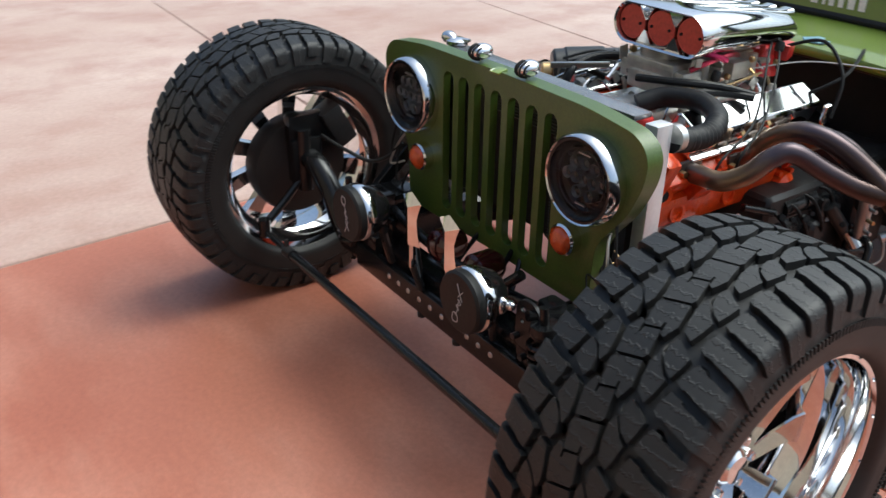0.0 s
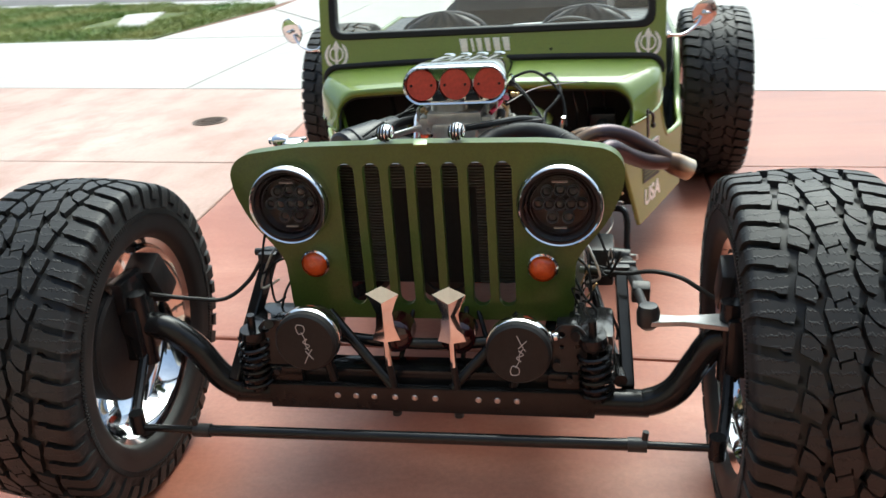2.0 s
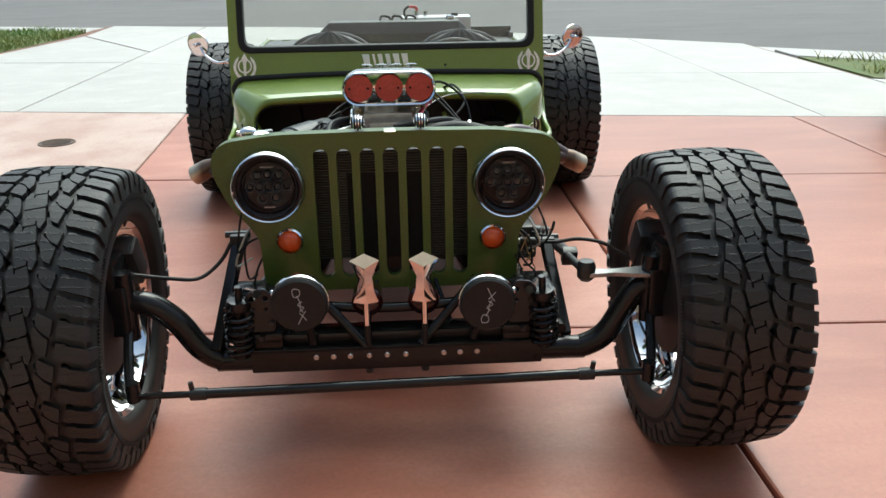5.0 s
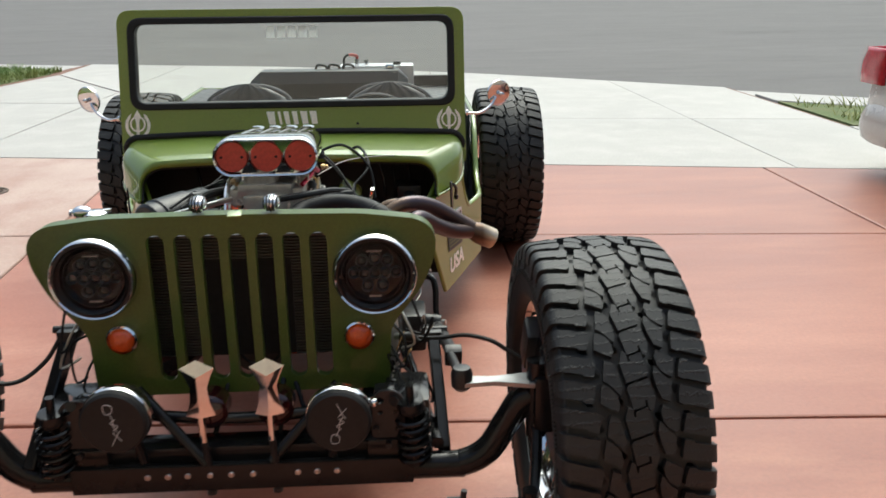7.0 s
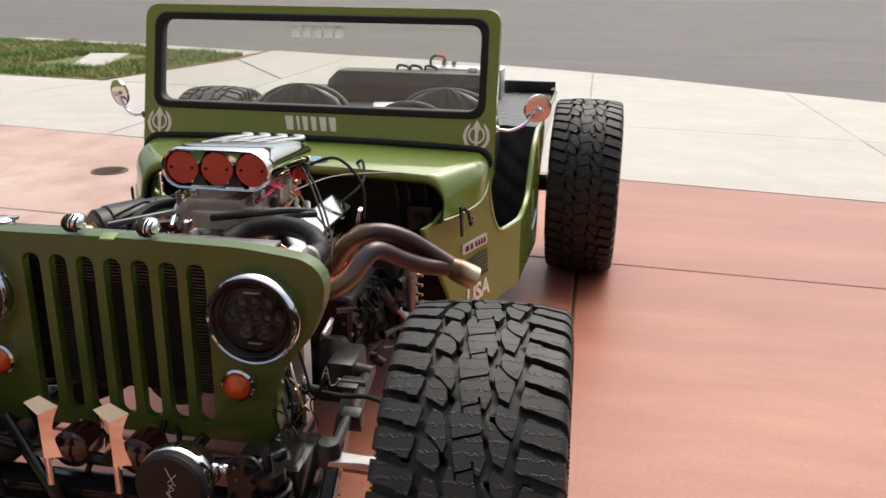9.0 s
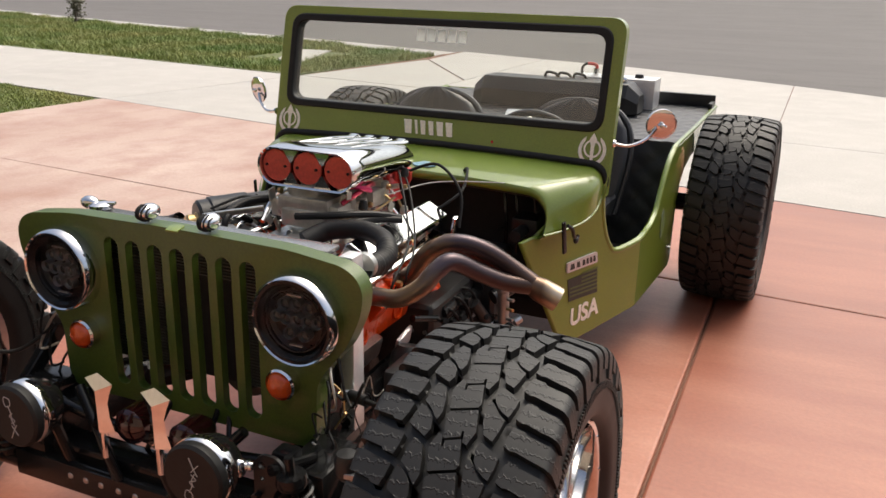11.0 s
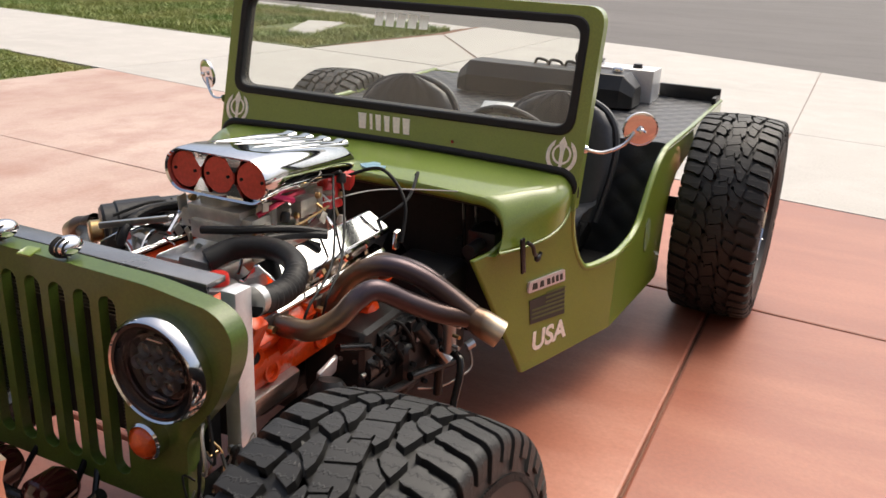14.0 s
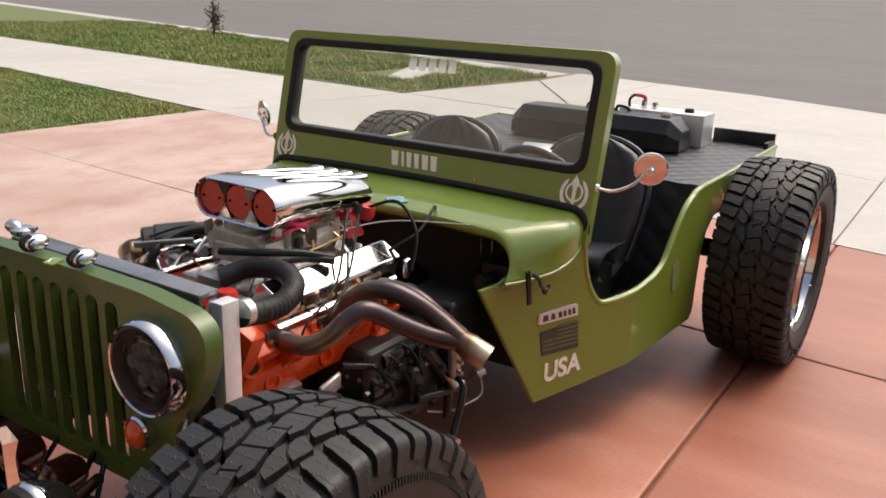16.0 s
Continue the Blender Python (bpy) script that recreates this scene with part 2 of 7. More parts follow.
M_SLAB = ground_material("red_stained_concrete", (0.255, 0.074, 0.040), (0.39, 0.152, 0.094), (0.46, 0.228, 0.16), 0.46, 0.8, 60, 0.10, (0.45, 1.0, 1.0), 0.04, 3.0)
M_SLAB_DEEP = ground_material("deep_red_stained_concrete", (0.205, 0.054, 0.028), (0.300, 0.100, 0.057), (0.37, 0.155, 0.098), 0.44, 0.7, 60, 0.10, (0.35, 1.3, 1.0), 0.05, 2.2)
M_SLAB_OLD = ground_material("faded_pink_stained_concrete", (0.37, 0.245, 0.20), (0.49, 0.375, 0.325), (0.335, 0.195, 0.155), 0.7, 0.7, 50, 0.3, (1.0, 0.7, 1.0), 0.03, 2.6, edge=(0.45, 0.72))
M_WALK = ground_material("pale_concrete", (0.43, 0.41, 0.38), (0.38, 0.36, 0.335), (0.475, 0.455, 0.425), 0.8, 0.5, 60, 0.15, None, 0.03, 2.5)
M_ASPHALT = ground_material("grey_asphalt", (0.118, 0.109, 0.105), (0.136, 0.127, 0.121), (0.104, 0.096, 0.091), 0.9, 0.25, 90, 0.5, (0.5, 1.4, 1.0), 0.0, 1.2, 0.06)
M_SOIL = ground_material("dry_soil_and_thatch", (0.12, 0.14, 0.05), (0.10, 0.14, 0.04), (0.17, 0.15, 0.075), 0.95, 1.5, 40, 0.8)
M_JOINT = ground_material("dirty_joint", (0.17, 0.080, 0.052), (0.21, 0.11, 0.075), (0.10, 0.055, 0.040), 0.9)


def grass_material():
    m = material("lawn_blades", (0.11, 0.21, 0.030), (0.33, 0.31, 0.095), 0.6, 0.0, 0.55, 5.0, 0.0)
    return m


M_GRASS = grass_material()
M_BARK = material("young_tree_bark", (0.09, 0.07, 0.055), (0.14, 0.11, 0.09), 0.9, 0.0, 18, 60, 0.6)
M_LEAF = material("young_tree_leaves", (0.085, 0.080, 0.045), (0.125, 0.110, 0.065), 0.6, 0.0, 6, 40, 0.0)


# ---- mesh helpers ----
PLACE = {}


def thing(name, at, label, category, group="", kind=""):
    ob = new(name)
    ob.location = at
    PLACE[ob] = Vector(at)
    return tagged(ob, label, category, group, kind)


def finish(bm, name, mats, smooth=35):
    me = bpy.data.meshes.new(name)
    bmesh.ops.recalc_face_normals(bm, faces=bm.faces)
    bm.to_mesh(me)
    bm.free()
    for m in mats if isinstance(mats, (list, tuple)) else [mats]:
        me.materials.append(m)
    if smooth:
        me.shade_smooth()
        me.set_sharp_from_angle(angle=radians(smooth))
    return me


def part(name, bm, mat, parent=None, label="", smooth=35, local=False, bevel=0.0):
    """One mesh object from a bmesh in world metres, or in its parent's own space."""
    me = bm if isinstance(bm, bpy.types.Mesh) else finish(bm, name, mat, smooth)
    ob = new(name, me)
    # thing > part > sub-part, no deeper
    while parent and parent.parent and parent.parent.parent:
        parent = parent.parent
    if not local:
        co = np.empty(len(me.vertices) * 3)
        me.vertices.foreach_get("co", co)
        co = co.reshape(-1, 3)
        mid = Vector((co.min(0) + co.max(0)) / 2)
        me.transform(Matrix.Translation(-mid))
        PLACE[ob] = mid
        ob.location = mid - (PLACE[parent] if parent else Vector())
    if parent:
        ob.parent = parent
    if bevel:
        mod = ob.modifiers.new("bevel", "BEVEL")
        mod.width, mod.segments, mod.limit_method, mod.angle_limit = bevel, 2, "ANGLE", radians(40)
    if label:
        ob["label"] = label
    return ob


def B():
    return bmesh.new()


def box(bm, c, s, rot=None, bevel=0.0, seg=2):
    """A box at c of size s, edges rounded by bevel."""
    m = Matrix.Translation(c) @ (rot.to_4x4() if rot else Matrix()) @ Matrix.Diagonal((*s, 1))
    r = bmesh.ops.create_cube(bm, size=1, matrix=m)
    if bevel:
        es = list({e for v in r["verts"] for e in v.link_edges})
        bmesh.ops.bevel(bm, geom=es, offset=bevel, segments=seg, affect="EDGES", profile=0.6)
    return bm


def rod(bm, p, q, r, r2=None, n=16, caps=True):
    """A round bar from p to q."""
    p, q = Vector(p), Vector(q)
    m = Matrix.Translation((p + q) / 2) @ (q - p).to_track_quat("Z", "Y").to_matrix().to_4x4()
    bmesh.ops.create_cone(bm, cap_ends=caps, segments=n, radius1=r, radius2=r if r2 is None else r2, depth=(q - p).length, matrix=m)
    return bm


def ball(bm, c, r, s=(1, 1, 1), n=16):
    bmesh.ops.create_uvsphere(bm, u_segments=n, v_segments=max(6, n // 2), radius=r, matrix=Matrix.Translation(c) @ Matrix.Diagonal((*s, 1)))
    return bm


def lathe(bm, profile, origin, axis, n=32, close=False):
    """Turn a profile of (radius, distance along the axis) round the axis at origin."""
    turn = Vector(axis).to_track_quat("Z", "Y").to_matrix()
    o = Vector(origin)
    rings = []
    for r, d in profile:
        ring = []
        for k in range(n):
            a = 2 * math.pi * k / n
            ring.append(bm.verts.new(o + turn @ Vector((r * math.cos(a), r * math.sin(a), d))))
        rings.append(ring)
    pairs = list(zip(rings, rings[1:])) + ([(rings[-1], rings[0])] if close else [])
    for a, b in pairs:
        for k in range(n):
            bm.faces.new((a[k], a[(k + 1) % n], b[(k + 1) % n], b[k]))
    if not close:
        for ring, (r, d) in ((rings[0], profile[0]), (rings[-1], profile[-1])):
            if r < 0.004:
                bm.faces.new(ring)
    return bm


def curve_through(points, steps=8, loop=False):
    """Points on a smooth curve through the given ones."""
    pts = [Vector(p) for p in points]
    out = []
    n = len(pts)
    for i in range(n if loop else n - 1):
        p0, p1, p2, p3 = (pts[(i + k) % n] if loop else pts[min(max(i + k, 0), n - 1)] for k in (-1, 0, 1, 2))
        for s in range(steps):
            t = s / steps
            out.append(0.5 * ((2 * p1) + (p2 - p0) * t + (2 * p0 - 5 * p1 + 4 * p2 - p3) * t * t + (3 * p1 - p0 - 3 * p2 + p3) * t**3))
    if not loop:
        out.append(pts[-1])
    return out


def tube(bm, points, r, n=12, steps=8, loop=False, flat=1.0, caps=True, smooth=True):
    """A round pipe along a smooth path; r may be a function of 0..1. UV runs along it in v."""
    path = curve_through(points, steps, loop) if smooth else [Vector(p) for p in points]
    uv = bm.loops.layers.uv.verify()
    up = Vector((0, 0, 1))
    first = (path[1] - path[0]).normalized()
    if abs(first.z) > 0.9:
        up = Vector((0, 1, 0))
    side = first.cross(up).normalized()
    rings = []
    m = len(path)
    for i, p in enumerate(path):
        a, b = (path[(i - 1) % m], path[(i + 1) % m]) if loop else (path[max(i - 1, 0)], path[min(i + 1, m - 1)])
        t = (b - a).normalized()
        side = (side - t * side.dot(t)).normalized()
        nor = side.cross(t)
        f = i / (m - 1)
        rr = r(f) if callable(r) else r
        rings.append([bm.verts.new(p + rr * (math.cos(2 * math.pi * k / n) * side + flat * math.sin(2 * math.pi * k / n) * nor)) for k in range(n)])
    for i in range(m if loop else m - 1):
        a, b = rings[i], rings[(i + 1) % m]
        for k in range(n):
            fc = bm.faces.new((a[k], a[(k + 1) % n], b[(k + 1) % n], b[k]))
            for lp, v in zip(fc.loops, (i, i, i + 1, i + 1)):
                lp[uv].uv = (k / n, v / (m - 1))
    if caps and not loop:
        bm.faces.new(rings[0])
        bm.faces.new(rings[-1])
    return bm


def fill(bm, loops, to3):
    """Flat faces inside the first outline and outside the others."""
    edges = []
    for pts in loops:
        vs = [bm.verts.new(to3(*p)) for p in pts]
        edges += [bm.edges.new((vs[i], vs[(i + 1) % len(vs)])) for i in range(len(vs))]
    bmesh.ops.triangle_fill(bm, use_beauty=True, use_dissolve=False, edges=edges)
    return bm


def thicken(bm, d):
    """Extrude all faces by the vector d into a solid."""
    faces = list(bm.faces)
    r = bmesh.ops.extrude_face_region(bm, geom=faces)
    bmesh.ops.translate(bm, vec=d, verts=[v for v in r["geom"] if isinstance(v, bmesh.types.BMVert)])
    return bm


def plate(loops, to3, d):
    bm = B()
    fill(bm, loops, to3)
    return thicken(bm, Vector(d))


def circle(cx, cy, r, n=24, squash=1.0):
    return [(cx + r * math.cos(2 * math.pi * k / n), cy + squash * r * math.sin(2 * math.pi * k / n)) for k in range(n)]


def rounded(points, r, n=5):
    """A polygon with its corners rounded; r one radius or one for each corner."""
    out = []
    m = len(points)
    for i in range(m):
        p, a, b = Vector(points[i]), Vector(points[i - 1]), Vector(points[(i + 1) % m])
        rr = r[i] if isinstance(r, (list, tuple)) else r
        if rr <= 0:
            out.append(tuple(p))
            continue
        u, w = (a - p).normalized(), (b - p).normalized()
        d = min(rr, 0.49 * (a - p).length, 0.49 * (b - p).length)
        s, e = p + u * d, p + w * d
        for k in range(n + 1):
            t = k / n
            out.append(tuple((1 - t) ** 2 * s + 2 * t * (1 - t) * p + t * t * e))
    return out


def grid(bm, f, nu, nv):
    """A surface from f(u, v) with u and v in 0..1."""
    vs = [[bm.verts.new(f(i / nu, j / nv)) for j in range(nv + 1)] for i in range(nu + 1)]
    for i in range(nu):
        for j in range(nv):
            bm.faces.new((vs[i][j], vs[i + 1][j], vs[i + 1][j + 1], vs[i][j + 1]))
    return vs


# ---- the ground ----
def flat_piece(name, outline, top, bottom, mat, parent=None, label="", bevel=0.0):
    bm = plate([outline], lambda x, y: (x, y, bottom), (0, 0, top - bottom))
    return part(name, bm, mat, parent, label, smooth=0, bevel=bevel)


def ground():
    bm = B()
    bmesh.ops.create_grid(bm, x_segments=8, y_segments=8, size=400)
    bmesh.ops.translate(bm, vec=(0, 0, -0.05), verts=bm.verts)
    return tagged(part("ground", bm, M_ASPHALT, smooth=0), "grey asphalt street that runs past the driveway", "street", kind="structure")


ground()


def back_line(x):
    """Where the red driveway meets the pale apron."""
    return 4.76 - 0.17 * (x - 0.0)


def left_joint(y):
    return -1.44 - 0.064 * y


def row_joint(k, x):
    """Cross joints of the driveway."""
    return {0: -4.6, 1: -1.55, 2: 0.57, 3: 2.715}[k] - (0.078 if k == 3 else 0.05) * x


def slab(poly, inset=0.0050):
    c = Vector((sum(p[0] for p in poly) / len(poly), sum(p[1] for p in poly) / len(poly)))
    return [tuple(Vector(p) + (c - Vector(p)).normalized() * inset * 1.4) for p in poly]


def lawn_edge(y):
    return float(np.interp(y, (-8, 2, 4, 5.75), (-6.9, -6.28, -6.12, -6.08)))


def driveway():
    bed = flat_piece("driveway", [(-7.2, -6), (6.5, -6), (6.5, back_line(6.5)), (-6.03, back_line(-6.03))], -0.020, -0.2, M_JOINT)
    tagged(bed, "red stained concrete driveway with tooled joints", "driveway", kind="structure")
    cols = [(lawn_edge, left_joint, M_SLAB_OLD), (left_joint, lambda y: 0.955, M_SLAB), (lambda y: 0.955, lambda y: 3.15, M_SLAB_DEEP), (lambda y: 3.15, lambda y: 6.4, M_SLAB_DEEP)]
    for lo, hi, mat in cols:
        for k in range(-1, 4):
            def low(x):
                return -5.95 if k < 0 else row_joint(k, x)

            def high(x):
                return back_line(x) if k == 3 else row_joint(k + 1, x)
            mid = (low(0) + high(0)) / 2
            x0, x1 = lo(mid), hi(mid)
            poly = [(lo(low(x0)), low(x0)), (hi(low(x1)), low(x1)), (hi(high(x1)), high(x1)), (lo(high(x0)), high(x0))]
            part("concrete_slab", plate([slab(poly)], lambda x, y: (x, y, -0.05), (0, 0, 0.05)), mat, bed, smooth=0, bevel=0.010)
    return bed


def cover_lid():
    bm = lathe(B(), [(0.0, 0.0), (0.105, 0.0), (0.112, -0.004), (0.118, 0.004), (0.128, 0.004), (0.130, 0.0), (0.130, -0.03)], (-2.455, 3.972, 0.004), (0, 0, 1), 36)
    for i in range(-4, 5):
        w = 0.095 * math.sqrt(max(0, 1 - (i / 5) ** 2))
        box(bm, (-2.455, 3.972 + i * 0.02, 0.006), (2 * w, 0.007, 0.004))
    return tagged(part("utility_cover", bm, material("weathered_iron_cover", (0.16, 0.11, 0.08), (0.10, 0.075, 0.06), 0.7, 0.4, 20, 80, 0.4)), "round rusty iron utility cover set in the driveway", "manhole cover")


def street_edge(x):
    return float(np.interp(x, (-60, -45, -20, -14, -8.5, -3.7, -1.5, 0.4, 1.7, 5.9, 9.5, 20, 60), (29.0, 26.0, 18.3, 16.6, 15.2, 13.6, 13.0, 12.1, 11.4, 8.3, 5.9, -1.5, -32)))


def walk_far(x):
    """Far edge of the footpath, where the grass strip begins."""
    return 9.0 - 0.125 * (x + 5.7)


def apron():
    xs = list(np.linspace(-5.2, 4.7, 12))
    bed = flat_piece("apron", [(-6.03, back_line(-6.03) + 0.02), (6.5, back_line(6.5) + 0.02), (6.5, 5.2), (4.78, 6.0), (4.78, street_edge(4.78))] + [(x, street_edge(x)) for x in xs[::-1]] + [(-5.55, 8.95), (-60, walk_far(-60)), (-60, 12.0), (-11.9, 6.75)], -0.012, -0.2, M_JOINT)
    tagged(bed, "pale concrete driveway apron and footpath beside the street", "pavement", kind="structure")

    def piece(poly):
        part("concrete_slab", plate([slab(poly, 0.005)], lambda x, y: (x, y, -0.05), (0, 0, 0.05)), M_WALK, bed, smooth=0, bevel=0.004)

    def far(x):
        return street_edge(x) - 0.02

    near = lambda x: back_line(x) + 0.006
    # between the driveway and the street, cut where the joints run
    xs = (-3.3, 0.93, 3.4, 4.72)
    cross = lambda x: 6.6 - 0.14 * (x - 3.4) if x > 0 else 8.6 - 0.125 * (x + 3.3)
    for x0, x1 in zip(xs, xs[1:]):
        piece([(x0, near(x0)), (x1, near(x1)), (x1, cross(x1)), (x0, cross(x0))])
        mids = list(np.linspace(x0, x1, 6))
        piece([(x0, cross(x0)), (x1, cross(x1))] + [(x, far(x)) for x in mids[::-1]])
    piece([(4.74, near(4.74)), (6.45, near(6.45)), (6.45, 5.15), (4.74, 5.98)])
    piece([(-6.0, near(-6.0)), (-3.31, near(-3.31)), (-3.31, cross(-3.31)), (-5.5, 8.93)])
    piece([(-5.5, 8.95), (-3.31, 8.62), (-3.31, 9.7), (-5.0, 12.15)])
    piece([(-5.0, 12.2), (-3.31, 9.75), (-3.31, far(-3.31)), (-5.1, far(-5.1))])
    # footpath to the far left
    x = -6.0
    while x > -40:
        x1 = x - 3.2
        top = lambda q: 5.8 + 0.163 * (-6.03 - q)
        right = x if x < -6.1 else -5.52
        piece([(x1, top(x1)), (x, top(x)), (right, walk_far(right) - (0.02 if x < -6.1 else 0.06)), (x1, walk_far(x1) - 0.02)])
        x = x1
    return bed


def curb():
    """Pale kerb with its gutter pan along the street."""
    ob = None
    for name, a, b, top in (("curb", 1.15, 0.62, 0.0), ("gutter", 0.615, 0.0, -0.035)):
        xs = list(np.linspace(-58, -5.25, 40))
        poly = [(x, street_edge(x) - a) for x in xs] + [(x, street_edge(x) - b) for x in xs[::-1]]
        ob = flat_piece(name, poly, top, -0.2, M_WALK, None, bevel=0.01)
        tagged(ob, "pale concrete " + ("kerb beside the grass strip" if name == "curb" else "gutter pan along the street"), name, kind="structure")
        xs = list(np.linspace(4.85, 40, 24))
        poly = [(x, street_edge(x) - a * 1.1) for x in xs] + [(x, street_edge(x) - b) for x in xs[::-1]]
        ob = flat_piece(name, poly, top, -0.2, M_WALK, None, bevel=0.01)
        tagged(ob, "pale concrete " + ("kerb beside the planted strip" if name == "curb" else "gutter pan along the street"), name, kind="structure")


def grass(name, inside, x0, x1, y0, y1, count, height, label, seed, lean=0.5):
    """Blades scattered where inside(x, y) holds, three to a tuft."""
    rng = np.random.default_rng(seed)
    pts = np.stack([rng.uniform(x0, x1, count), rng.uniform(y0, y1, count)], 1)
    pts = np.array([p for p in pts if inside(*p)])
    n = len(pts)
    patch = np.array([0.9 + 0.9 * noise.noise((p[0] * 1.6, p[1] * 1.6, seed)) for p in pts]).clip(0.6, 1.6)
    ang = rng.uniform(0, 2 * np.pi, n)
    h = height * patch * rng.uniform(0.6, 1.25, n)
    w = 0.005 + 0.004 * rng.random(n)
    tilt = rng.normal(0, lean, (n, 2)) * h[:, None]
    d = np.stack([np.cos(ang), np.sin(ang)], 1) * w[:, None]
    v = np.zeros((n, 5, 3))
    v[:, 0, :2], v[:, 1, :2] = pts - d, pts + d
    v[:, 2, :2], v[:, 3, :2] = pts - d * 0.7 + tilt * 0.4, pts + d * 0.7 + tilt * 0.4
    v[:, 2, 2] = v[:, 3, 2] = h * 0.55
    v[:, 4, :2], v[:, 4, 2] = pts + tilt, h
    v[:, :, 2] += -0.01
    idx = np.arange(n)[:, None] * 5
    quads = np.concatenate([idx + 0, idx + 1, idx + 3, idx + 2], 1)
    tris = np.concatenate([idx + 2, idx + 3, idx + 4], 1)
    me = bpy.data.meshes.new(name)
    me.from_pydata(v.reshape(-1, 3).tolist(), [], quads.tolist() + tris.tolist())
    me.materials.append(M_GRASS)
    ob = part(name, me, M_GRASS)
    return tagged(ob, label, "grass", kind="stuff")


def lawns():
    soil = flat_piece("lawn_soil", [(-6.06, 5.75), (-60, 14.5), (-60, -8), (-6.9, -8), (-6.3, 2.0)], -0.004, -0.2, M_SOIL)
    tagged(soil, "dry soil under the front lawn", "soil", kind="structure")
    xs = list(np.linspace(-58, -5.3, 30))
    strip = flat_piece("verge_soil", [(-5.6, 9.0), (-5.2, 12.3)] + [(x, street_edge(x) - 1.16) for x in xs[::-1]] + [(-58, walk_far(-58) + 0.02)], -0.004, -0.2, M_SOIL)
    tagged(strip, "dry soil under the kerbside grass strip", "soil", kind="structure")
    bed = flat_piece("verge_soil", [(4.83, 6.05), (6.6, 5.2), (20, -3), (20, -2.8), (12, 2.6), (9, 5.0), (6.0, 6.95), (4.83, 7.75)], -0.004, -0.2, M_SOIL)
    tagged(bed, "bare dry soil with weeds in the kerbside bed", "soil", kind="structure")

    def in_lawn(x, y):
        edge = lawn_edge(y) + 0.05 * math.sin(9 * y) * math.sin(3.1 * y)
        return x < edge and y < 5.72 - 0.163 * (x + 6.06) + 0.04 * math.sin(7 * x)

    def in_strip(x, y):
        right = float(np.interp(y, (9.0, 12.3), (-5.62, -5.2)))
        return walk_far(x) + 0.05 + 0.05 * math.sin(5 * x) < y < street_edge(x) - 1.18 and x < right and not (-7.75 < x < -6.45 and 10.2 + (-6.45 - x) * 0.25 < y < 12.4)

    grass("lawn_grass", in_lawn, -15, -6, -1, 7.4, 190000, 0.036, "mown green and straw-coloured front lawn", 3)
    grass("verge_grass", in_strip, -24, -5.1, 8.8, 18, 190000, 0.10, "unmown bright green grass on the kerbside strip", 5, 0.6)
    grass("verge_weeds", lambda x, y: (y - 6.1) > -0.55 * (x - 4.9) + 0.1 and y < 7.75 - 0.67 * (x - 4.83) - 0.1 and noise.noise((x * 2.1, y * 2.1, 1)) > -0.05, 4.9, 8, 4, 7.7, 3500, 0.12, "patchy weeds in the kerbside bed", 8, 0.7)
    path = plate([[(-6.35, 10.15), (-6.95, 10.4), (-7.8, 12.3), (-7.2, 12.6)]], lambda x, y: (x, y, -0.03), (0, 0, 0.05))
    tagged(part("stepping_slab", path, M_WALK, smooth=0, bevel=0.01), "pale concrete slab crossing the kerbside grass strip", "paving slab", kind="structure")


driveway()
apron()
curb()
lawns()
cover_lid()


def young_tree():
    """Thin street tree with shoots round its foot."""
    rng = random.Random(4)
    base = Vector((-16.1, 15.0, -0.02))
    t = thing("tree", base, "young bushy street tree on the grass strip", "tree")
    bm = tube(B(), [base, base + Vector((0.03, 0, 0.5)), base + Vector((-0.02, 0.03, 1.0)), base + Vector((0.04, 0, 1.5))], lambda f: 0.035 * (1 - 0.7 * f), 8, 5)
    tips = []
    for k in range(34):
        h = rng.uniform(0.05, 1.35)
        a = rng.uniform(0, 6.28)
        w = rng.uniform(0.08, 0.27) * (1.15 - 0.5 * h / 1.4)
        s = base + Vector((0, 0, h))
        e = s + Vector((w * math.cos(a), w * math.sin(a), rng.uniform(0.12, 0.35)))
        tube(bm, [s, (s + e) / 2 + Vector((0, 0, -0.03)), e], lambda f: 0.010 * (1 - 0.7 * f), 6, 4)
        tips.append((s, e))
    part("trunk", bm, M_BARK, t)
    bm = B()
    for s, e in tips:
        for k in range(26):
            p = s.lerp(e, rng.uniform(0.2, 1.1)) + Vector([rng.gauss(0, 0.055) for _ in range(3)])
            q = Euler([rng.uniform(0, 6.28) for _ in range(3)]).to_matrix()
            vs = [bm.verts.new(p + q @ Vector(c)) for c in ((0, -0.035, 0), (0.014, 0, 0.004), (0, 0.035, 0), (-0.014, 0, 0.004))]
            bm.faces.new(vs)
    part("crown", bm, M_LEAF, t, smooth=0)


young_tree()


def front_light_wall():
    """Plain unseen wall added behind the camera to hold back low front sky."""
    bm = B()
    box(bm, (0, -6.15, 2.55), (30, 0.3, 5.2))
    box(bm, (0, -6.0, 5.2), (30.6, 0.9, 0.12))
    tagged(part("wall_house", bm, M_STUCCO, smooth=0), "unseen plain tan stucco wall added behind the camera to limit front light", "wall", kind="structure")


front_light_wall()


def far_side():
    """The street climbing gently far off."""
    bm = B()
    grid(bm, lambda u, v: (-150 + 330 * u, 34 + 90 * v - 26 * u, -0.045 + 6.5 * v * v), 4, 12)
    tagged(part("backdrop", bm, M_ASPHALT, smooth=60), "plain grey street rising in the distance", "backdrop", kind="structure")


far_side()


# ---- the hot rod ----
car = thing("hot_rod", (0, 1.2, 0), "olive green open hot rod with bare orange engine on red concrete", "car")
FRONT_R, REAR_R, TYRE_W = 0.405, 0.417, 0.305


PITCH = 0.0530
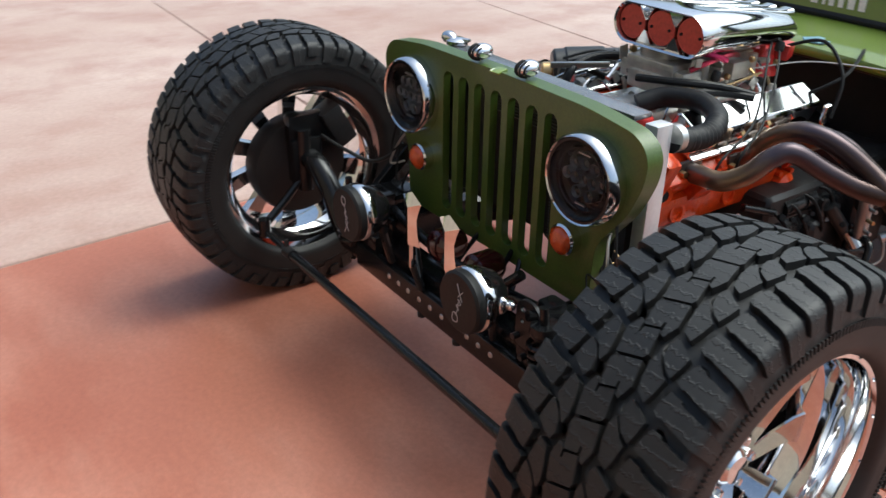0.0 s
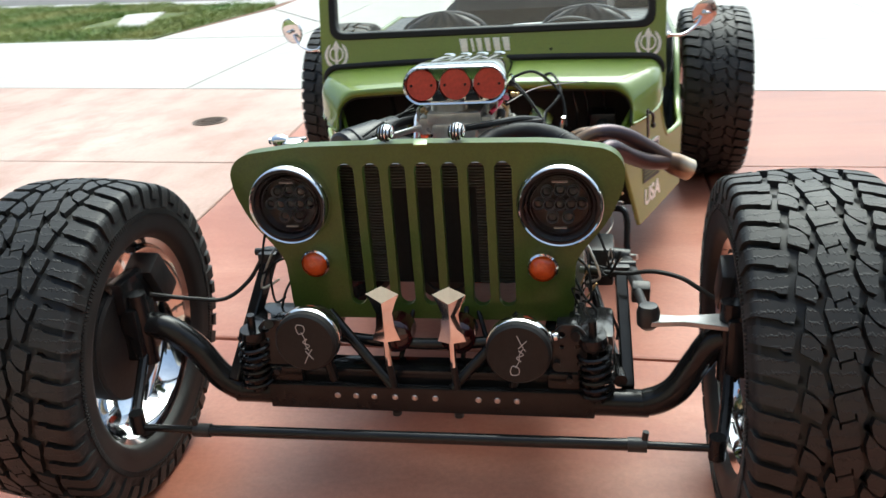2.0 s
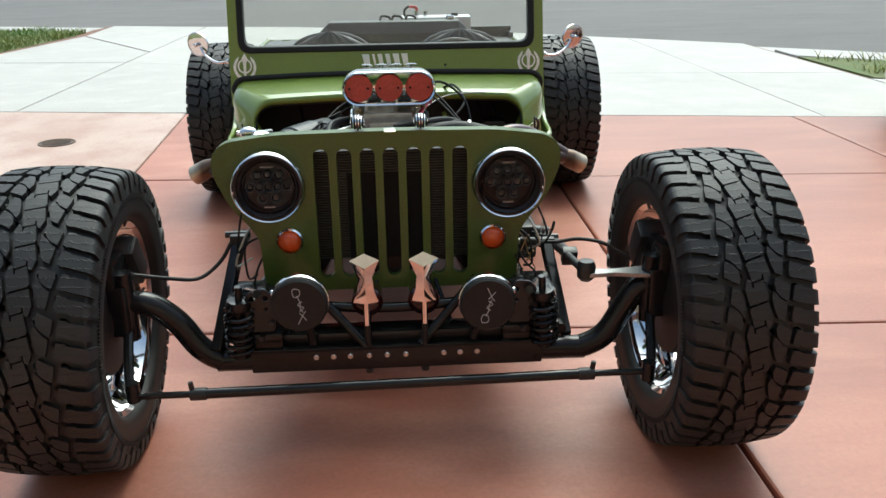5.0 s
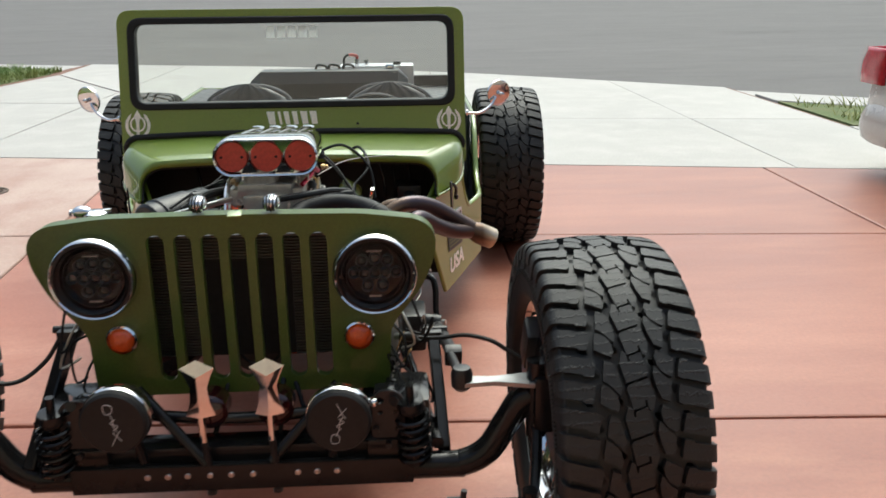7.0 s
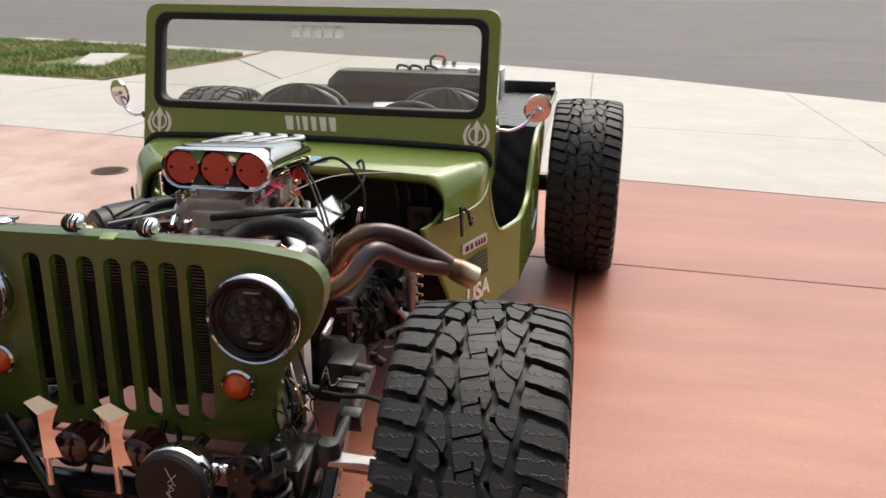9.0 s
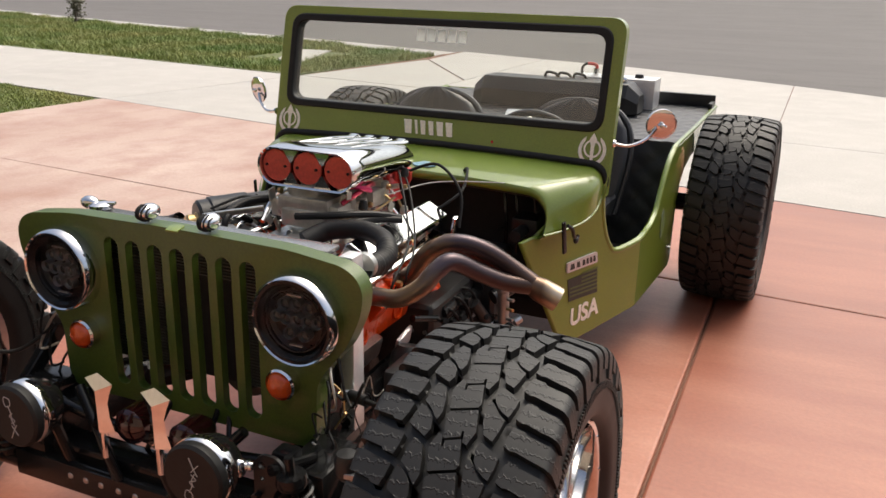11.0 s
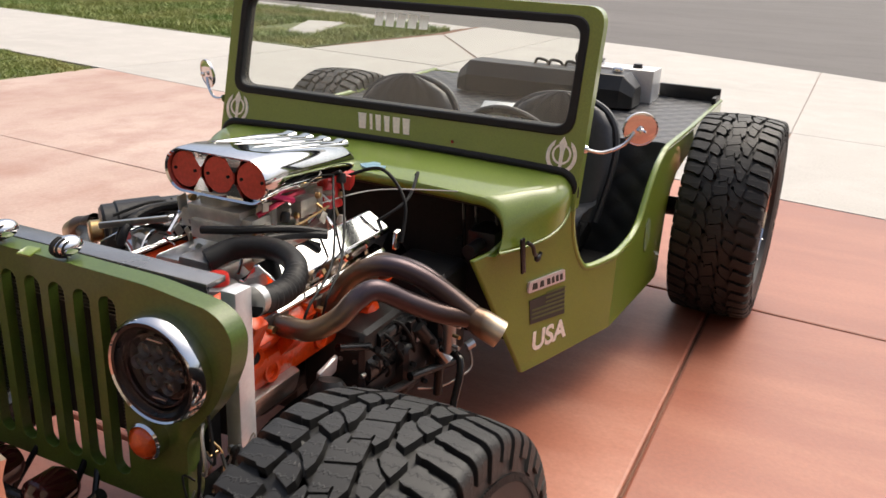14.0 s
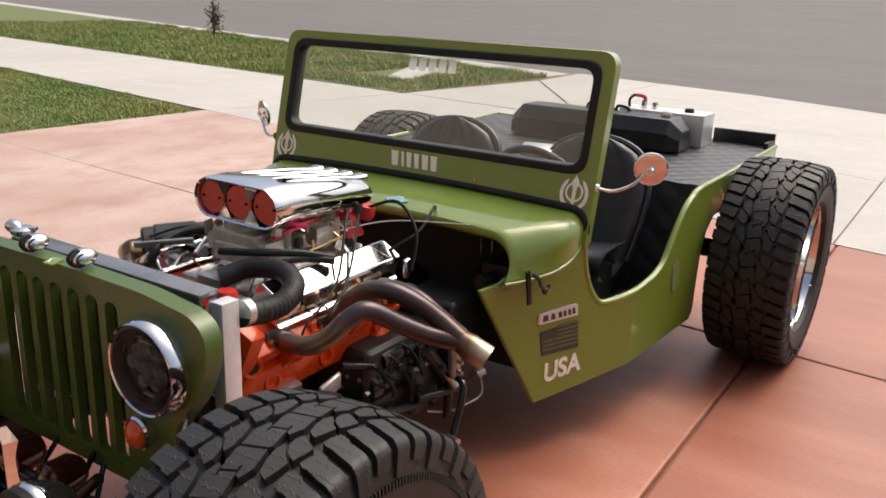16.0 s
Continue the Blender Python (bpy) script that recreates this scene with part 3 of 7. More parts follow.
# one repeat of the tread, two pitches long: across in metres, along in pitches
CENTRE = [(-0.0222, -0.070), (0.0200, 0.155), (0.0228, 0.29), (0.0137, 1.04), (-0.0105, 0.895), (-0.0100, 0.71), (-0.0135, 0.71), (-0.0165, 1.04), (-0.0240, 1.11), (-0.0315, 0.655)]
LEAF_OUTER = [(0.0442, 1.10), (0.0765, 0.76), (0.0745, 0.40), (0.0700, 0.06), (0.0605, 0.15), (0.0508, 0.29), (0.0425, 0.50), (0.0390, 0.85)]
LEAF_INNER = [(0.0355, 0.51), (0.0420, 0.40), (0.0475, 0.26), (0.0560, 0.08), (0.0670, -0.06), (0.0640, -0.48), (0.0595, -0.82), (0.0435, -0.68), (0.0355, -0.25), (0.0312, 0.22)]
LUG_LONG = [(0.0835, -0.20), (0.0790, -0.52), (0.0775, -0.86), (0.0880, -0.96), (0.0960, -0.95), (0.1250, -1.10), (0.1500, -1.20), (0.2040, -1.25), (0.2050, -0.62), (0.1500, -0.53), (0.1250, -0.44), (0.1060, -0.36), (0.1020, -0.27), (0.0920, -0.24)]
LUG_SHORT = [(0.0905, 0.74), (0.0850, 0.44), (0.0815, 0.08), (0.0920, -0.02), (0.1000, -0.01), (0.1250, -0.15), (0.1500, -0.22), (0.1860, -0.27), (0.1870, 0.36), (0.1500, 0.46), (0.1250, 0.56), (0.1090, 0.62), (0.1050, 0.70), (0.0970, 0.73)]


def tread_block(poly, across, along, below):
    """One rubber block over its outline, in across, along and height; triangles and which of them are its top."""
    bm = B()
    top = bm.faces.new([bm.verts.new((a, -b * PITCH, 0)) for a, b in poly])
    bmesh.ops.inset_region(bm, faces=[top], thickness=0.0009, use_boundary=True, use_even_offset=True)
    edge = [e for e in bm.edges if e.is_boundary]
    for v in {v for e in edge for v in e.verts}:
        v.co.z = -0.0011
    rim = bmesh.ops.extrude_edge_only(bm, edges=edge)
    for v in (g for g in rim["geom"] if isinstance(g, bmesh.types.BMVert)):
        v.co.z = -1.0
    for axis, places in ((0, across), (1, along)):
        for p in places:
            at = (p, 0, 0) if axis == 0 else (0, p, 0)
            bmesh.ops.bisect_plane(bm, geom=bm.verts[:] + bm.edges[:] + bm.faces[:], plane_co=at, plane_no=(1, 0, 0) if axis == 0 else (0, 1, 0))
    bmesh.ops.triangulate(bm, faces=bm.faces)
    bmesh.ops.recalc_face_normals(bm, faces=bm.faces)
    bm.verts.index_update()
    co = np.array([v.co[:] for v in bm.verts])
    co[:, 2] = np.where(co[:, 2] < -0.5, [-below(abs(a)) - 0.002 for a in co[:, 0]], co[:, 2])
    tris = np.array([[v.index for v in f.verts] for f in bm.faces])
    bm.free()
    return co, tris, (co[tris][:, :, 2] > -0.0005).all(1)


def tyre_mesh(name, R, W):
    """Carcass with raised rubber blocks; local x is the axle."""
    turns, n = 24, 144

    def outer(q):
        """Outermost skin at the arc length q from the middle: across, radius, and the way out."""
        if q <= 0.136:
            return q, R - 0.010 * (q / 0.136) ** 2, 0.02 * q / 0.136 ** 2, 1.0
        b = min(1.0, (q - 0.136) / 0.030)
        a = 0.146 + b * 1.32
        u, r = 0.136 + 0.0205 * (math.sin(a) - math.sin(0.146)), R - 0.010 - 0.0205 * (math.cos(0.146) - math.cos(a))
        if q > 0.166:
            u, r = u + (q - 0.166) * 0.10, r - (q - 0.166)
        return u, r, math.sin(a), math.cos(a)

    def below(q):
        return float(np.interp(q, (0.136, 0.160, 0.205), (0.0145, 0.0100, 0.0040)))

    def spot(q, v, h):
        u, r, nu, nr = outer(abs(q))
        k = h / math.hypot(nu, nr)
        a = v / PITCH * math.pi / turns
        rr = r + nr * k
        return math.copysign(1, q) * (u + nu * k) * W / 0.309, rr * math.cos(a), rr * math.sin(a)

    wall = [(0.1545, R - 0.084), (0.1545, R - 0.100), (0.1520, R - 0.112), (0.1520, R - 0.118), (0.1475, R - 0.131), (0.1430, 0.2685), (0.1360, 0.2640), (0.1220, 0.2560)]
    half = [0.0, 0.02, 0.04, 0.06, 0.08, 0.10, 0.12, 0.136, 0.142, 0.148, 0.154, 0.160, 0.166, 0.180, 0.195, 0.208]
    skin = []
    for q in [-q for q in half[:0:-1]] + half:
        x, r, _ = spot(q, 0.0, -below(abs(q)))
        skin.append((x, r))
    skin = [(-u * W / 0.309, r) for u, r in wall[::-1]] + skin + [(u * W / 0.309, r) for u, r in wall]
    ang = np.arange(n) / n * 2 * np.pi
    co = [np.concatenate([np.stack([np.full(n, u), r * np.cos(ang), r * np.sin(ang)], 1) for u, r in skin])]
    faces, plain = [], (0.0, 0.5 / 16)
    for i in range(len(skin) - 1):
        faces += [(i * n + k, (i + 1) * n + k, (i + 1) * n + (k + 1) % n, i * n + (k + 1) % n) for k in range(n)]
    uvs = [plain] * (4 * len(faces))
    base = len(co[0])
    # fine ribs under the lug ends
    ribs = [[(0.2085, b - 0.05), (0.2210, b - 0.065), (0.2210, b + 0.02), (0.2085, b + 0.035)] for b in np.arange(10) * 0.2 - 1.0]
    for poly, cuts in ((CENTRE, (-0.0143, 0.0143)), (LEAF_OUTER, (0.058,)), (LEAF_INNER, (0.050,)), (LUG_LONG, (0.12, 0.136, 0.143, 0.150, 0.158, 0.166, 0.185)), (LUG_SHORT, (0.12, 0.136, 0.143, 0.150, 0.158, 0.166)), *((rib, ()) for rib in ribs)):
        for turn in (1, -1):
            flat, tris, tops = tread_block([(turn * a, turn * b) for a, b in poly], [turn * c for c in cuts], [PITCH * 0.5 * m for m in range(-3, 4)], below)
            local = np.array([spot(*p) for p in flat])
            low = [i for i in range(len(flat)) if flat[i, 2] < -0.004][:2]
            for k in range(turns):
                a = 2 * math.pi * k / turns
                c, q = math.cos(a), math.sin(a)
                co.append(np.stack([local[:, 0], local[:, 1] * c - local[:, 2] * q, local[:, 1] * q + local[:, 2] * c], 1))
                faces += [tuple(t) for t in (tris + base).tolist()]
                for t, up in zip(tris, tops):
                    uvs += [(flat[i, 0] * 6, (flat[i, 1] / PITCH + 2 * k) * 0.152) for i in t] if up else [plain] * 3
                # a hidden web ties the block into the carcass
                mid = co[-1][low[0]]
                row = min(range(8, len(skin) - 8), key=lambda r: abs(skin[r][0] - mid[0]))
                col = round(math.atan2(mid[2], mid[1]) / (2 * math.pi) * n) % n
                faces.append((base + low[0], base + low[1], row * n + col))
                uvs += [plain] * 3
                base += len(local)
    me = bpy.data.meshes.new(name)
    me.from_pydata(np.concatenate(co).tolist(), [], faces)
    me.uv_layers.new(name="uv").data.foreach_set("uv", np.array(uvs).ravel())
    me.materials.append(M_TYRE)
    me.shade_smooth()
    me.set_sharp_from_angle(angle=radians(30))
    return me


def rim_mesh():
    """Barrel and stepped lips; outer side towards +x."""
    bm = B()
    lathe(bm, [(0.262, -0.128), (0.268, -0.126), (0.268, -0.118), (0.252, -0.112), (0.250, -0.090), (0.234, -0.074), (0.228, -0.018), (0.246, 0.026), (0.256, 0.038), (0.258, 0.112), (0.270, 0.118), (0.270, 0.128), (0.262, 0.130), (0.2535, 0.127), (0.2505, 0.118), (0.2485, 0.042), (0.238, 0.032), (0.222, -0.004), (0.220, -0.072), (0.240, -0.096), (0.246, -0.116), (0.256, -0.124)], (0, 0, 0), (1, 0, 0), 64, close=True)
    return finish(bm, "rim", M_CHROME, 30)


def spoke_mesh():
    bm = B()
    sec = [(0.055, 0.017, 0.030, 0.030), (0.10, 0.022, 0.026, 0.030), (0.16, 0.025, 0.021, 0.028), (0.205, 0.028, 0.019, 0.028), (0.238, 0.034, 0.025, 0.032)]
    rings = []
    for r, w, x, t in sec:
        rings.append([bm.verts.new(p) for p in ((x, -w * 0.94, r), (x, w * 0.94, r), (x - 0.004, w, r), (x - t, w * 0.86, r), (x - t, -w * 0.86, r), (x - 0.004, -w, r))])
    for a, b in zip(rings, rings[1:]):
        for k in range(6):
            bm.faces.new((a[k], a[(k + 1) % 6], b[(k + 1) % 6], b[k]))
    bm.faces.new(rings[0])
    bm.faces.new(rings[-1])
    return finish(bm, "spoke", M_CHROME, 25)


def hub_mesh():
    bm = lathe(B(), [(0.0, 0.047), (0.026, 0.046), (0.034, 0.038), (0.036, 0.030), (0.066, 0.030), (0.070, 0.022), (0.070, -0.008), (0.0, -0.010)], (0, 0, 0), (1, 0, 0), 40)
    return finish(bm, "hub", M_CHROME, 30)


def drum_mesh():
    bm = lathe(B(), [(0.0, -0.012), (0.140, -0.014), (0.153, -0.022), (0.156, -0.062), (0.150, -0.076), (0.154, -0.082), (0.150, -0.092), (0.07, -0.096), (0.04, -0.108), (0.0, -0.108)], (0, 0, 0), (1, 0, 0), 48)
    return finish(bm, "brake_drum", M_DRUM, 30)


TYRES = {FRONT_R: tyre_mesh("tyre", FRONT_R, TYRE_W), REAR_R: tyre_mesh("tyre", REAR_R, TYRE_W + 0.012)}
RIM, SPOKE, HUB, DRUM = rim_mesh(), spoke_mesh(), hub_mesh(), drum_mesh()


def bolt_ring_mesh():
    bm = B()
    for k in range(16):
        a = 2 * math.pi * (k + 0.5) / 16
        c = (0.129, 0.259 * math.cos(a), 0.259 * math.sin(a))
        rod(bm, c, (c[0] + 0.003, c[1], c[2]), 0.0030, 0.0024, 6)
    return finish(bm, "lip_bolts", M_CHROME, 30)


BOLTS = bolt_ring_mesh()
NUT = finish(lathe(B(), [(0.0, 0.020), (0.007, 0.019), (0.009, 0.015), (0.009, 0.0), (0.0, 0.0)], (0, 0, 0), (1, 0, 0), 6), "lug_nut", M_CHROME, 30)


def wheel(at, R, steer, camber, left, spin):
    """A chrome wheel with its tyre and brake."""
    w = new("wheel")
    w.parent = car
    m = Matrix.Translation(Vector(at) - PLACE[car]) @ pose(0, 0, 0, 0, camber, steer + (180 if left else 0))
    w.matrix_basis = m
    w["label"] = "deep chrome wheel with wide black all-terrain tyre"
    t = part("tyre", TYRES[R], None, w, "black all-terrain tyre with deep blocky tread", local=True)
    t.rotation_euler = (radians(spin), 0, 0)
    part("rim", RIM, None, w, "polished chrome rim", local=True)
    for k in range(10):
        s = part("spoke", SPOKE, None, w, local=True)
        s.rotation_euler = (radians(36 * k + spin), 0, 0)
    part("hub", HUB, None, w, local=True)
    for k in range(6):
        part("lug_nut", NUT, None, w, local=True).location = (0.024, 0.051 * math.cos(math.pi * k / 3), 0.051 * math.sin(math.pi * k / 3))
    tagged(part("lip_bolt_ring", BOLTS, None, w, local=True), kind="stuff")
    part("brake_drum", DRUM, None, w, "dark iron brake drum", local=True)
    return w


wheel((0.836, -0.135, FRONT_R - 0.003), FRONT_R, 1.0, -1.0, False, 9.9)
wheel((-0.834, -0.133, FRONT_R - 0.003), FRONT_R, 1.5, -2.6, True, 3)
wheel((0.966, 2.575, REAR_R - 0.003), REAR_R, -0.8, 0.4, False, 5)
wheel((-0.908, 2.575, REAR_R - 0.003), REAR_R, 0.5, 0.3, True, 11)


# grille
def grille():
    half = [(0.0, 0.853), (0.30, 0.849), (0.43, 0.833), (0.462, 0.815), (0.478, 0.785), (0.474, 0.735), (0.440, 0.655), (0.385, 0.588), (0.364, 0.552), (0.360, 0.43), (0.350, 0.404), (0.325, 0.395), (0.0, 0.396)]
    outline = rounded(half + [(-x, z) for x, z in half[-2:0:-1]], 0.035, 4)
    loops = [outline]
    for k in range(7):
        cx = (k - 3) * 0.0633 + 0.008
        w, z0, z1 = 0.0205, 0.434, 0.806
        top = [(cx + w * math.cos(math.pi * i / 8), z1 - w + w * math.sin(math.pi * i / 8)) for i in range(9)]
        low = [(cx - w * math.cos(math.pi * i / 8), z0 + w - w * math.sin(math.pi * i / 8)) for i in range(9)]
        loops.append(top + low)
    for s in (-1, 1):
        loops.append(circle(0.330 if s > 0 else -0.325, 0.705 if s > 0 else 0.711, 0.080, 40))
    bm = plate(loops, lambda x, z: (x, 0.0, z), (0, 0.022, 0))
    # turned-back edge all round
    inner = [(x * 0.976, 0.625 + (z - 0.625) * 0.955) for x, z in outline]
    fill(bm, [outline, inner], lambda x, z: (x, 0.0205, z))
    fresh = [f for f in bm.faces if all(abs(v.co.y - 0.0205) < 1e-5 for v in f.verts)]
    r = bmesh.ops.extrude_face_region(bm, geom=fresh)
    bmesh.ops.translate(bm, vec=(0, 0.024, 0), verts=[v for v in r["geom"] if isinstance(v, bmesh.types.BMVert)])
    bmesh.ops.translate(bm, vec=(0, 0.017, 0), verts=bm.verts)
    # painted in the darkened green, so its front reads as shaded
    return part("grille", bm, M_GREEN_SHADED, car, "olive green stamped grille with seven upright slots", 30, bevel=0.0095)


grille()


M_LED = material("smoked_led_lens", (0.020, 0.020, 0.021), (0.014, 0.014, 0.015), 0.06, 0.0, 20, 90, 0.0)


def headlight(s):
    c = Vector((0.330, 0.026, 0.705) if s > 0 else (-0.325, 0.026, 0.711))
    ring = lathe(B(), [(0.090, 0.006), (0.101, 0.004), (0.1035, -0.006), (0.102, -0.028), (0.098, -0.046), (0.0945, -0.050), (0.0915, -0.047), (0.0905, -0.02), (0.090, 0.006)], c, (0, 1, 0), 56)
    h = part("headlight", ring, M_CHROME, car, "round black LED headlight in a chrome ring")
    bowl = lathe(B(), [(0.0915, -0.046), (0.086, -0.046), (0.083, -0.040), (0.076, -0.036), (0.074, -0.020), (0.066, -0.012), (0.0, -0.006)], c, (0, 1, 0), 48)
    lathe(bowl, [(0.086, 0.0), (0.080, 0.05), (0.04, 0.075), (0.0, 0.08)], c, (0, 1, 0), 32)
    part("bowl", bowl, M_BLACK, h, "black reflector bowl")
    for q in (0.080, 0.068):
        part("bowl_ring", tube(B(), [c + Vector((q * math.cos(a), -0.036, q * math.sin(a))) for a in np.linspace(0, 2 * math.pi, 33)[:-1]], 0.0022, 6, 1, loop=True), M_BLACK, h)
    for x, z, r in [(-0.030, 0.030, 0.0135), (0.0, 0.034, 0.0135), (0.030, 0.030, 0.0135), (-0.050, 0.0, 0.0125), (-0.025, -0.002, 0.013), (0.0, -0.002, 0.013), (0.025, -0.002, 0.013), (0.050, 0.0, 0.0125), (-0.018, -0.033, 0.0135), (0.018, -0.033, 0.0135)]:
        led = lathe(B(), [(0.0, -0.010), (r * 0.50, -0.012), (r * 0.82, -0.018), (r, -0.030), (r * 1.06, -0.028), (r * 1.04, -0.008)], c + Vector((x, 0, z)), (0, 1, 0), 16)
        cup = part("led_projector", led, M_RAIL, h, "dull metal reflector cup")
        part("led_lens", ball(B(), c + Vector((x, -0.020, z)), r * 0.86, (1, 0.55, 1), 14), M_LED, cup)
    for dz, w in ((0.056, 0.036), (-0.056, 0.03)):
        part("lamp_strip", box(B(), c + Vector((0, -0.030, dz)), (w, 0.006, 0.003)), M_RAIL, h)
    lens = lathe(B(), [(0.0, -0.058), (0.03, -0.0570), (0.06, -0.0535), (0.083, -0.048), (0.083, -0.046), (0.06, -0.0515), (0.03, -0.0550), (0.0, -0.056)], c, (0, 1, 0), 48)
    g = part("lens", lens, M_SMOKE, h, "clear domed lens")
    g.visible_shadow = False


for s in (-1, 1):
    headlight(s)


def marker(s):
    c = Vector((0.287, 0.0, 0.548) if s > 0 else (-0.278, 0.0, 0.555))
    m = part("marker_lamp", lathe(B(), [(0.0, 0.022), (0.036, 0.020), (0.037, -0.008), (0.033, -0.013), (0.031, -0.006), (0.0, -0.003)], c, (0, 1, 0), 32), M_CHROME, car, "round amber marker lamp with chrome bezel")
    dome = lathe(B(), [(0.0, -0.030), (0.010, -0.029), (0.022, -0.024), (0.030, -0.014), (0.0305, -0.006), (0.0, -0.005)], c, (0, 1, 0), 28)
    part("amber_lens", dome, material("amber_lens_plastic", (0.62, 0.085, 0.008), (0.50, 0.06, 0.006), 0.18, 0.0, 60, 160, 0.3, 0.4), m, "ribbed amber lens")


for s in (-1, 1):
    marker(s)


def ornament(x):
    """Ribbed chrome knob on a stem above the grille."""
    c = Vector((x, 0.035, 0.876))
    bm = ball(B(), c, 0.021, (1.0, 1.55, 0.92), 20)
    rod(bm, c + Vector((0.0, 0.0, -0.03)), c + Vector((0, 0, -0.01)), 0.004, n=8)
    lathe(bm, [(0.0, 0.0), (0.009, 0.0), (0.009, 0.004), (0.0, 0.005)], c + Vector((0, 0, -0.031)), (0, 0, 1), 12)
    o = part("hood_ornament", bm, M_CHROME, car, "small ribbed chrome hood ornament")
    for k in range(-2, 3):
        u = k * 0.0075
        w = math.sqrt(max(0.0, 1 - (u / 0.021) ** 2))
        arc = [c + Vector((u, -0.0335 * w * math.cos(a), 0.0200 * w * math.sin(a))) for a in np.linspace(-1.25, 1.25, 9)]
        part("rib", tube(B(), arc, 0.0022, 6, 2), M_MATT, o, "dark recessed rib")


for x in (-0.077, 0.093):
    ornament(x)


def radiator():
    bm = B()
    box(bm, (0, 0.13, 0.622), (0.66, 0.035, 0.335))
    r = part("radiator", bm, M_MATT, car, "black radiator core behind the grille")
    fins = B()
    for k in range(42):
        z = 0.461 + k * 0.0078
        if z > 0.715:
            box(fins, (0, 0.108, z), (0.62, 0.012, 0.0024))
        else:
            for side in (-1, 1):
                box(fins, (side * 0.215, 0.108, z), (0.19, 0.012, 0.0024))
    tagged(part("finned_core", fins, M_FIN, r, "thin grey cooling core"), kind="stuff")
    bm = B()
    box(bm, (-0.02, 0.168, 0.806), (0.68, 0.055, 0.012), bevel=0.002)
    box(bm, (-0.02, 0.145, 0.790), (0.68, 0.006, 0.03))
    part("top_rail", bm, M_COVER, r, "dark shiny metal top rail")
    for s in (1, -1):
        bm = B()
        box(bm, (s * 0.363, 0.171, 0.587), (0.036, 0.048, 0.434), bevel=0.004)
        part("end_tank", bm, M_TANK, r, "bright aluminium end tank")
    bm = lathe(B(), [(0.0, 0.0), (0.024, 0.0), (0.024, 0.012), (0.030, 0.014), (0.030, 0.024), (0.018, 0.03), (0.0, 0.031)], (-0.365, 0.175, 0.80), (0, 0, 1), 20)
    box(bm, (-0.37, 0.175, 0.826), (0.085, 0.016, 0.008), Euler((0, 0, 0.4)).to_matrix(), 0.002)
    rod(bm, (-0.385, 0.18, 0.815), (-0.43, 0.185, 0.822), 0.008, n=10)
    ball(bm, (-0.395, 0.17, 0.826), 0.022, (1.2, 0.9, 0.8), 14)
    part("filler_cap", bm, M_CHROME, r, "chrome pressure cap")
    # lower shroud between grille and core
    bm = B()
    box(bm, (0.0, 0.085, 0.79), (0.60, 0.06, 0.004))
    box(bm, (0.22, 0.07, 0.815), (0.075, 0.03, 0.003), Euler((0.25, 0, 0.06)).to_matrix())
    part("air_deflector", bm, M_SATIN, r)
    bm = B()
    box(bm, (0.008, 0.02, 0.853), (0.032, 0.03, 0.005), Euler((0.2, 0, 0.1)).to_matrix(), 0.002)
    part("latch_tab", bm, M_GREEN, r, "small green latch tab")
    bm = plate([rounded([(-0.31, 0.435), (0.31, 0.435), (0.31, 0.53), (-0.31, 0.53)], 0.02, 3)], lambda x, z: (x, 0.22, z), (0, 0.006, 0))
    part("lower_shroud", bm, M_MATT, r, "black lower shroud")
    for s in (1, -1):
        part("radiator_stay", rod(B(), (s * 0.36, 0.14, 0.40), (s * 0.33, 0.3, 0.36), 0.012, n=10), M_BLACK, r)


radiator()


# body
def side_x(y):
    return float(np.interp(y, (0.95, 1.034, 1.59, 2.25, 3.29), (0.436, 0.476, 0.743, 0.768, 0.777)))


SIDE = [(1.034, 0.602), (1.238, 0.188), (1.35, 0.203), (1.59, 0.245), (2.185, 0.222), (2.215, 0.25), (2.222, 0.38), (2.23, 0.48), (2.27, 0.565), (2.36, 0.62), (2.51, 0.645), (3.29, 0.665), (3.29, 0.766), (2.56, 0.757), (2.16, 0.755), (2.08, 0.738), (2.01, 0.705), (1.95, 0.655), (1.90, 0.600), (1.85, 0.545), (1.79, 0.517), (1.72, 0.505), (1.58, 0.497), (1.475, 0.484), (1.435, 0.515), (1.405, 0.580), (1.388, 0.664), (1.385, 0.775)]
# the cowl tucks over the side from here: foot of its skin, front to back
FOOT = [(0.536, 1.072, 0.624), (0.565, 1.115, 0.627), (0.596, 1.165, 0.634), (0.627, 1.225, 0.647), (0.642, 1.29, 0.668), (0.645, 1.335, 0.697), (0.645, 1.358, 0.730)]


def tub_side(s):
    bm = B()
    fill(bm, [SIDE + [(1.30, 0.775), (1.20, 0.68), (1.10, 0.615)]], lambda y, z: (0, y, z))
    for y in (1.59, 2.25):
        bmesh.ops.bisect_plane(bm, geom=bm.verts[:] + bm.edges[:] + bm.faces[:], plane_co=(0, y, 0), plane_no=(0, 1, 0))
    for v in bm.verts:
        v.co.x = s * side_x(v.co.y)
    thicken(bm, Vector((-s * 0.016, 0, 0)))
    return part("tub_side", bm, M_GREEN, car, "olive green painted body side with a scooped door opening", 14, bevel=0.004)


for s in (-1, 1):
    tub_side(s)


def rail_cap(s):
    """Rounded edge along the door opening and the rear rail."""
    pts = [(s * (side_x(y) - 0.008), y, z) for y, z in SIDE[12:]]
    return part("edge_roll", tube(B(), pts, 0.0115, 10, 5), M_GREEN, car)


